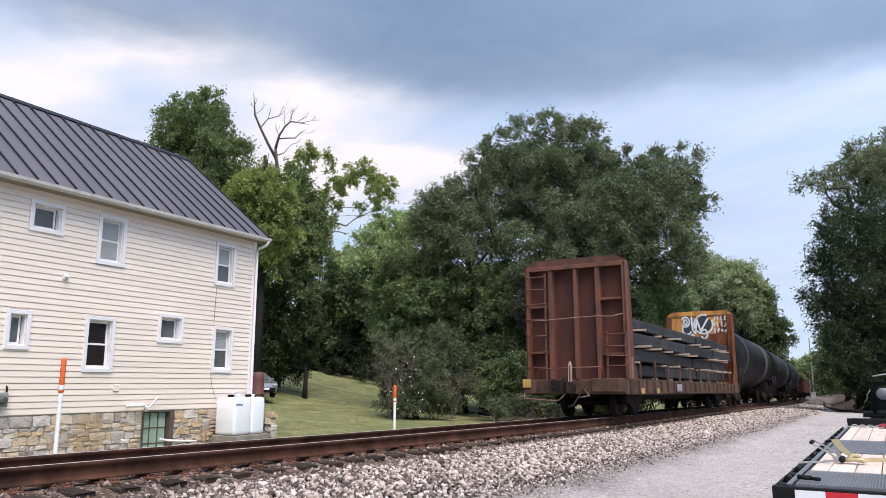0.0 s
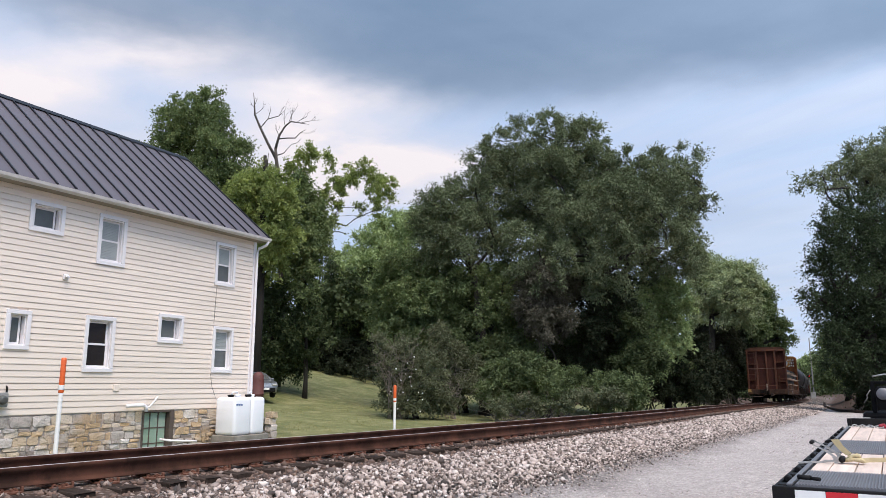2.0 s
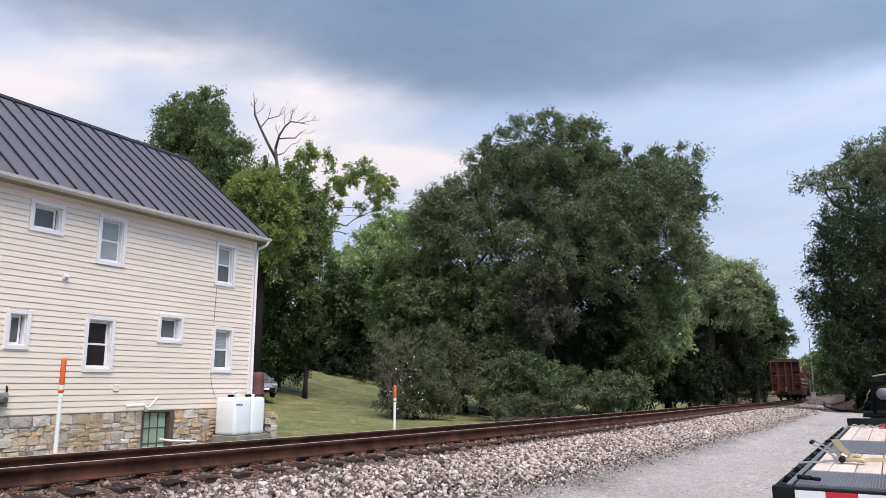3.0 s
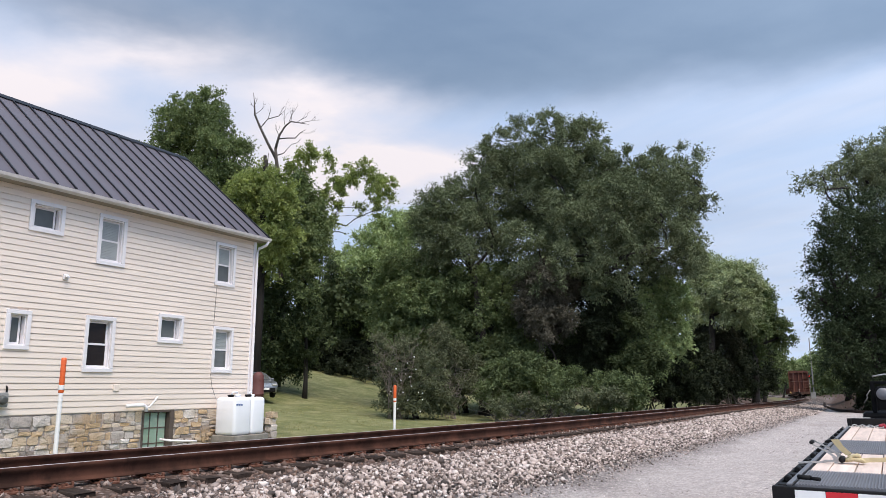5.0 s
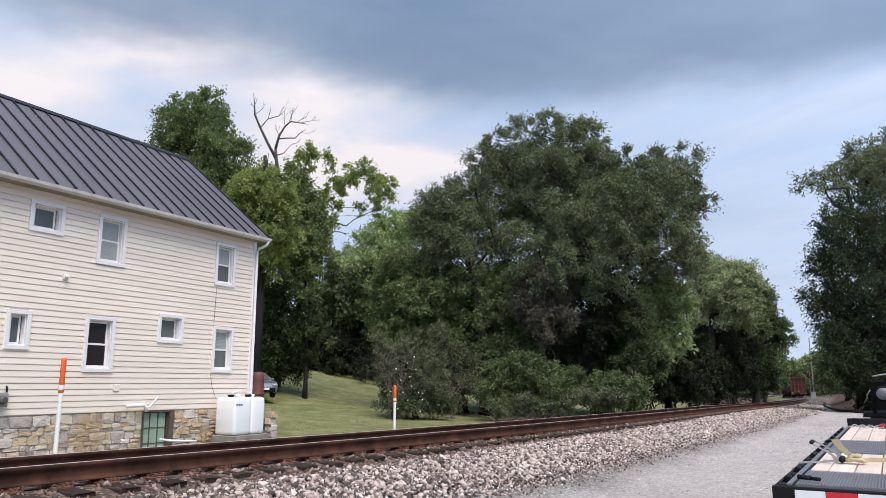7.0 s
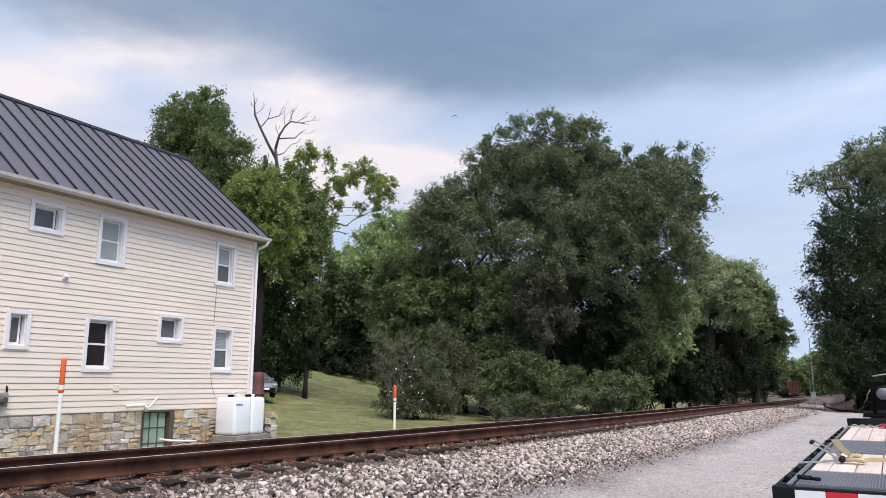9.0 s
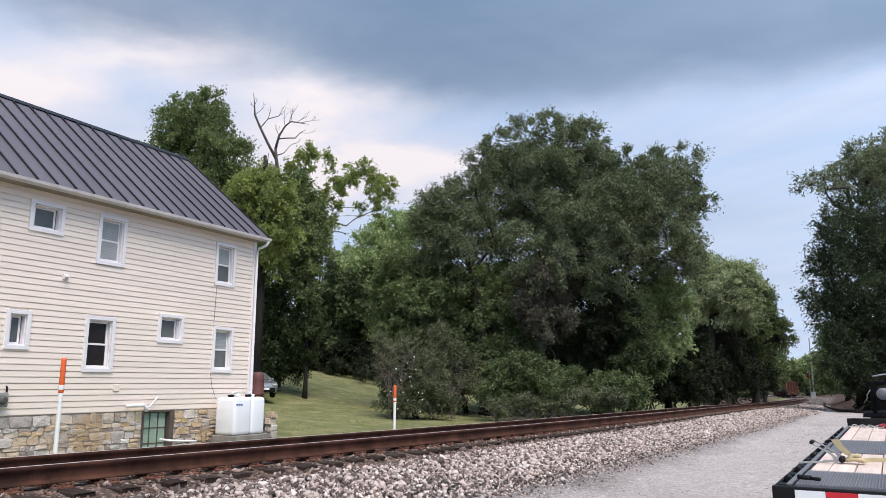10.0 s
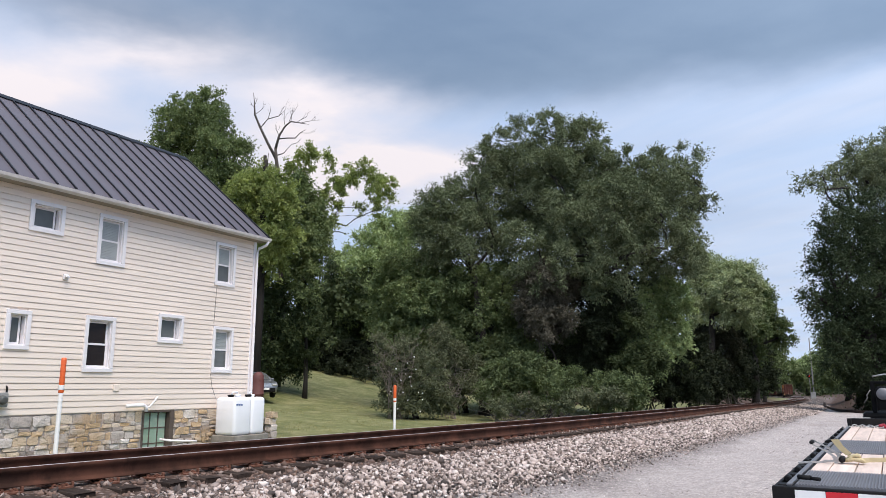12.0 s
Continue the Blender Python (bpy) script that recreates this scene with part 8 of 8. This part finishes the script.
    for sx in (0.32, W - 0.32):
        for y in (2.6, 3.5):
            bm = bmesh.new()
            sgn = -1 if sx < 1 else 1
            lathe(bm, [(0.08, -0.12), (0.24, -0.12), (0.36, -0.10), (0.375, 0.0), (0.36, 0.10), (0.24, 0.12), (0.08, 0.12)], "x", 22, (sx, y, 0.375))
            part("wheel", bm, M_RUBBER, t, "black trailer tyre")
    bm = bmesh.new()
    for y in (2.6, 3.5):
        tube(bm, [(0.3, y, 0.375), (W - 0.3, y, 0.375)], 0.05, 8)
        for sx in (0.65, W - 0.65):
            box(bm, sx - 0.04, sx + 0.04, y - 0.04, y + 0.04, 0.375, DECK_Z - 0.3)
    part("axle", bm, M_BLACK, t)


build_trailer()


def bar(bm, a, b, wide, y, thick):
    """A flat bar in the x-z plane from a to b."""
    a, b = Vector((a[0], a[1])), Vector((b[0], b[1]))
    n = Vector((-(b - a).y, (b - a).x)).normalized() * wide / 2
    prism(bm, [tuple(a - n), tuple(b - n * 0.8), tuple(b + n * 0.8), tuple(a + n)], "y", y, y + thick)


def ribbon(bm, pts, tall, thick=0.003):
    """Webbing standing on its edge along a path of (x, y, z)."""
    for p, q in zip(pts, pts[1:]):
        p, q = Vector(p), Vector(q)
        n = Vector((-(q - p).y, (q - p).x, 0)).normalized() * thick / 2
        up = Vector((0, 0, tall))
        v = [bm.verts.new(c) for c in (p - n, q - n, q + n, p + n, p - n + up, q - n + up * 0.92, q + n + up * 0.92, p + n + up)]
        for f in ((0, 1, 2, 3), (4, 5, 6, 7), (0, 1, 5, 4), (1, 2, 6, 5), (2, 3, 7, 6), (3, 0, 4, 7)):
            bm.faces.new([v[i] for i in f])


def build_ratchet():
    """Ratchet with its raised handle, and a bundle of webbing that runs across the deck."""
    r = empty("ratchet_strap", TRAILER @ pose(0.215, 1.45, DECK_Z + 0.004), "steel ratchet with yellow webbing lying across the deck", "ratchet strap")
    for y, lift in ((-0.045, -0.010), (0.04, 0.014)):
        bm = bmesh.new()
        bar(bm, (-0.185, 0.140 + lift), (-0.10, 0.098 + lift), 0.013, y, 0.004)
        bar(bm, (-0.102, 0.100 + lift), (-0.03, 0.048 + lift), 0.017, y + 0.001, 0.004)
        bar(bm, (-0.035, 0.052 + lift), (0.006, 0.028), 0.026, y + 0.002, 0.004)
        part("handle_plate", bm, M_STEEL, r, "worn steel handle plate")
        bm = bmesh.new()
        bar(bm, (-0.125, 0.008), (-0.05, 0.016), 0.012, y * 0.8, 0.004)
        bar(bm, (-0.055, 0.013), (0.008, 0.030), 0.030, y * 0.8 + 0.001, 0.004)
        bar(bm, (-0.06, 0.045), (-0.03, 0.020), 0.012, y * 0.8 + 0.002, 0.004)
        part("ratchet_plate", bm, M_STEEL, r, "worn steel ratchet plate")
    bm = bmesh.new()
    lathe(bm, [(0.004, -0.066), (0.020, -0.064), (0.022, -0.05), (0.022, 0.05), (0.020, 0.064), (0.004, 0.066)], "y", 14, (0.0, 0, 0.03))
    part("ratchet_hub", bm, M_BLACK, r)
    bm = bmesh.new()
    lathe(bm, [(0.003, -0.06), (0.014, -0.057), (0.015, 0.057), (0.003, 0.06)], "y", 10, (-0.19, 0, 0.145))
    part("handle_grip", bm, M_RUBBER, r, "black rubber grip")
    bm = bmesh.new()
    bar(bm, (-0.035, 0.155), (-0.115, 0.138), 0.020, 0.16, 0.05)
    part("end_fitting", bm, M_BLACK, r, "black strap end fitting")
    bm = bmesh.new()
    ribbon(bm, [(-0.11, -0.01, 0.0), (-0.16, -0.06, 0.0), (-0.22, -0.12, 0.001), (-0.275, -0.17, 0.0)], 0.013, 0.012)
    part("hook", bm, M_STEEL, r, "flat steel hook strap")
    bm = bmesh.new()
    for k in range(7):
        pts = []
        for i in range(10):
            u = i / 9
            swing = math.sin(math.pi * u)
            pts.append((0.025 + 0.115 * u + 0.012 * math.sin(u * 7 + k * 2.1), 0.03 * math.sin(u * 5.0 + k * 1.7), 0.014 + 0.016 * swing + (0.010 + 0.005 * k) * swing * (0.6 + 0.4 * math.sin(k * 2.4 + u * 3))))
        tube(bm, pts, [0.005, 0.012, 0.015, 0.016, 0.014, 0.016, 0.015, 0.014, 0.011, 0.005], 7)
    part("webbing_bundle", bm, M_STRAP, r, "knotted bundle of yellow webbing")
    bm = bmesh.new()
    fold = [(0.020, 0.050), (0.062, 0.062), (0.040, 0.085), (0.010, 0.115), (-0.018, 0.165), (-0.072, 0.160), (-0.048, 0.125), (-0.018, 0.085)]
    prism(bm, fold, "y", 0.10, 0.104)
    bar(bm, (0.04, 0.055), (0.06, 0.012), 0.03, 0.102, 0.004)
    part("webbing_fold", bm, M_STRAP, r, "raised loop of yellow webbing")
    bm = bmesh.new()
    ribbon(bm, [(0.125, 0.02, 0.006), (0.17, 0.06, 0.010), (0.26, 0.10, 0.012), (0.6, 0.22, 0.006), (2.1, 0.75, 0.0)], 0.034)
    part("webbing", bm, M_STRAP, r, "flat yellow webbing")


M_RED_WEB = surface("red_webbing", (0.30, 0.02, 0.035), 0.75, var=0.25, scale=20, grain=90, bump=0.3)


def build_deck_bits():
    b = empty("winch_handle", TRAILER @ pose(0.10, 0.14, DECK_Z + 0.018, 0, 0, -20), "black rubber-gripped handle lying on the tread strip", "handle")
    bm = bmesh.new()
    tube(bm, [(-0.055, 0, 0.014), (0.02, 0.0, 0.014)], 0.014, 10)
    part("grip", bm, M_RUBBER, b)
    bm = bmesh.new()
    tube(bm, [(0.02, 0, 0.012), (0.04, -0.005, 0.012), (0.075, -0.005, 0.011)], [0.009, 0.011, 0.011], 8)
    part("shank", bm, M_BLACK, b)
    c = empty("red_strap_roll", TRAILER @ pose(0.40, 6.6, DECK_Z + 0.004), "small heap of red webbing and chain on the deck", "strap")
    bm = bmesh.new()
    for k in range(4):
        lathe(bm, [(0.010, -0.022), (0.026, -0.02), (0.028, 0.02), (0.010, 0.022)], "x", 12, (0.03 * k, 0.05 * math.sin(k * 2.1), 0.026 + 0.008 * (k % 2)))
    part("roll", bm, M_RED_WEB, c)
    d = empty("chain", TRAILER @ pose(0.45, 6.7, DECK_Z + 0.004), "loose steel chain lying across the deck boards", "chain")
    mesh = None
    for i in range(34):
        if mesh is None:
            bm = bmesh.new()
            pts = [(0.035 * math.cos(a), 0.018 * math.sin(a), 0) for a in np.linspace(0, 2 * math.pi, 9)]
            tube(bm, pts, 0.007, 5, False)
            lk = part("link", bm, M_STEEL, d)
            mesh = lk.data
        else:
            lk = new("link", mesh)
            lk.parent = d
        lk.matrix_basis = pose(-0.40 + 0.045 * i, 0.12 * math.sin(i * 0.5) + 0.05 * math.sin(i * 1.3), 0.012, 90 * (i % 2), 0, 30 * math.cos(i * 0.5))


build_ratchet()
build_deck_bits()


def build_loader():
    """The dark machine beyond the trailer: chassis, lamp, mirror arm and tyres."""
    x, y = 7.68, 12.3
    z = on_ground(x, y)
    m = empty("utility_machine", pose(x, y, z - 0.10, 0, 0, -30), "black utility vehicle with small pale fittings parked beyond the trailer", "vehicle")
    bm = bmesh.new()
    box(bm, -0.75, 0.75, -1.3, 1.3, 0.42, 0.95, 0.06)
    box(bm, -0.70, 0.72, -1.35, -0.5, 0.95, 1.16, 0.05)
    box(bm, -0.56, -0.50, -1.32, -1.26, 1.16, 1.62, 0.01)
    box(bm, -0.30, 0.6, -1.3, -0.3, 1.14, 1.52, 0.06)
    box(bm, -0.56, 0.6, -1.30, -1.25, 1.58, 1.63, 0.01)
    part("chassis", bm, M_SOOT, m, "black chassis")
    for sx in (-1, 1):
        for yy in (-0.9, 0.9):
            bm = bmesh.new()
            lathe(bm, [(0.08, -0.13), (0.2, -0.13), (0.31, -0.10), (0.33, 0), (0.31, 0.10), (0.2, 0.13), (0.08, 0.13)], "x", 18, (sx * 0.72, yy, 0.33))
            part("wheel", bm, M_RUBBER, m, "black tyre")
    bm = bmesh.new()
    lathe(bm, [(0.01, -1.45), (0.10, -1.44), (0.115, -1.40), (0.07, -1.30)], "y", 20, (-0.40, 0, 1.44))
    part("lamp", bm, M_SOOT, m, "round dark lamp")
    bm = bmesh.new()
    tube(bm, [(-0.66, -1.34, 1.30), (-0.61, -1.36, 1.38), (-0.615, -1.36, 1.42), (-0.56, -1.36, 1.50)], 0.009, 7)
    part("mirror_arm", bm, M_MAST, m, "pale bent mirror arm")
    bm = bmesh.new()
    lathe(bm, [(0.01, -1.462), (0.085, -1.46), (0.09, -1.452), (0.01, -1.451)], "y", 20, (-0.40, 0, 1.44))
    part("lamp_lens", bm, M_TREAD, m, "bluish grey lens")
    bm = bmesh.new()
    tube(bm, [(-0.52, -1.35, 1.70), (-0.36, -1.36, 1.73), (-0.20, -1.35, 1.71)], 0.012, 7)
    part("grab_bar", bm, M_STEEL, m, "bright steel grab bar")
    for z0 in (1.20, 1.26):
        part("marker_lamp", boxm(-0.20, -0.14, -1.40, -1.36, z0, z0 + 0.045, 0.006), M_WHITE_TAPE, m, "small white marker lamp")
    part("battery_box", boxm(-0.70, -0.60, -1.42, -1.36, 1.00, 1.09, 0.01), M_GREYBOX, m, "pale grey box")
    for z0 in (1.02, 1.13):
        part("gauge", boxm(-0.34, -0.29, -1.40, -1.36, z0, z0 + 0.05, 0.008), M_GREYBOX, m, "small pale gauge")
    part("seat", boxm(-0.5, 0.5, 0.1, 0.55, 0.95, 1.15, 0.06), M_SOOT, m)
    part("seat_back", boxm(-0.5, 0.5, 0.5, 0.65, 1.1, 1.55, 0.05), M_SOOT, m)


build_loader()


def build_bird():
    b = empty("bird", pose(60, 130, 30), "small dark bird flying under the clouds", "bird")
    bm = bmesh.new()
    lathe(bm, [(0.01, -0.26), (0.05, -0.2), (0.09, -0.05), (0.085, 0.08), (0.05, 0.17), (0.045, 0.2), (0.01, 0.26)], "y", 10)
    prism(bm, [(-0.04, -0.2), (0.04, -0.2), (0.08, -0.38), (-0.08, -0.38)], "z", -0.01, 0.01)
    part("body", bm, M_BIRD, b)
    wings = []
    for sx in (-1, 1):
        bm = bmesh.new()
        prism(bm, [(sx * 0.05, 0.08), (sx * 0.30, 0.12), (sx * 0.55, -0.02), (sx * 0.30, -0.06), (sx * 0.05, -0.10)], "z", 0.0, 0.015)
        wings.append(part("wing", bm, M_BIRD, b))
    return b, wings


M_BIRD = surface("bird_feathers", (0.03, 0.028, 0.03), 0.7, var=0.2, scale=20, bump=0.1)
BIRD, WINGS = build_bird()

# ---------- what moves ----------


def motions():
    for car, s0, a, b in TRAIN:
        walk(car, [(t, car_pose(s0 + SPEED * t, a, b)) for t in np.arange(0, 12.01, 0.5)])

    # the bird climbs out over the trees
    path = [(0.0, -7.1, 170.0, 29.3), (8.4, 0.4, 118.0, 34.3), (9.0, 1.9, 110.0, 43.3), (9.3, 3.2, 110.0, 49.4), (9.5, 3.7, 110.0, 53.3), (9.7, 4.6, 110.0, 58.9), (9.8, 5.8, 110.0, 61.9), (10.6, 13.8, 116.0, 79.9), (12.0, 31.8, 126.0, 95.9)]
    walk(BIRD, [(t, pose(x, y, z, 35, 0, -10)) for t, x, y, z in path])
    for k, wing in enumerate(WINGS):
        sgn = -1 if k else 1
        walk(wing, [(i * 0.1, pose(0, 0, 0, 0, sgn * (35 if i % 2 else -25), 0)) for i in range(121)])


motions()
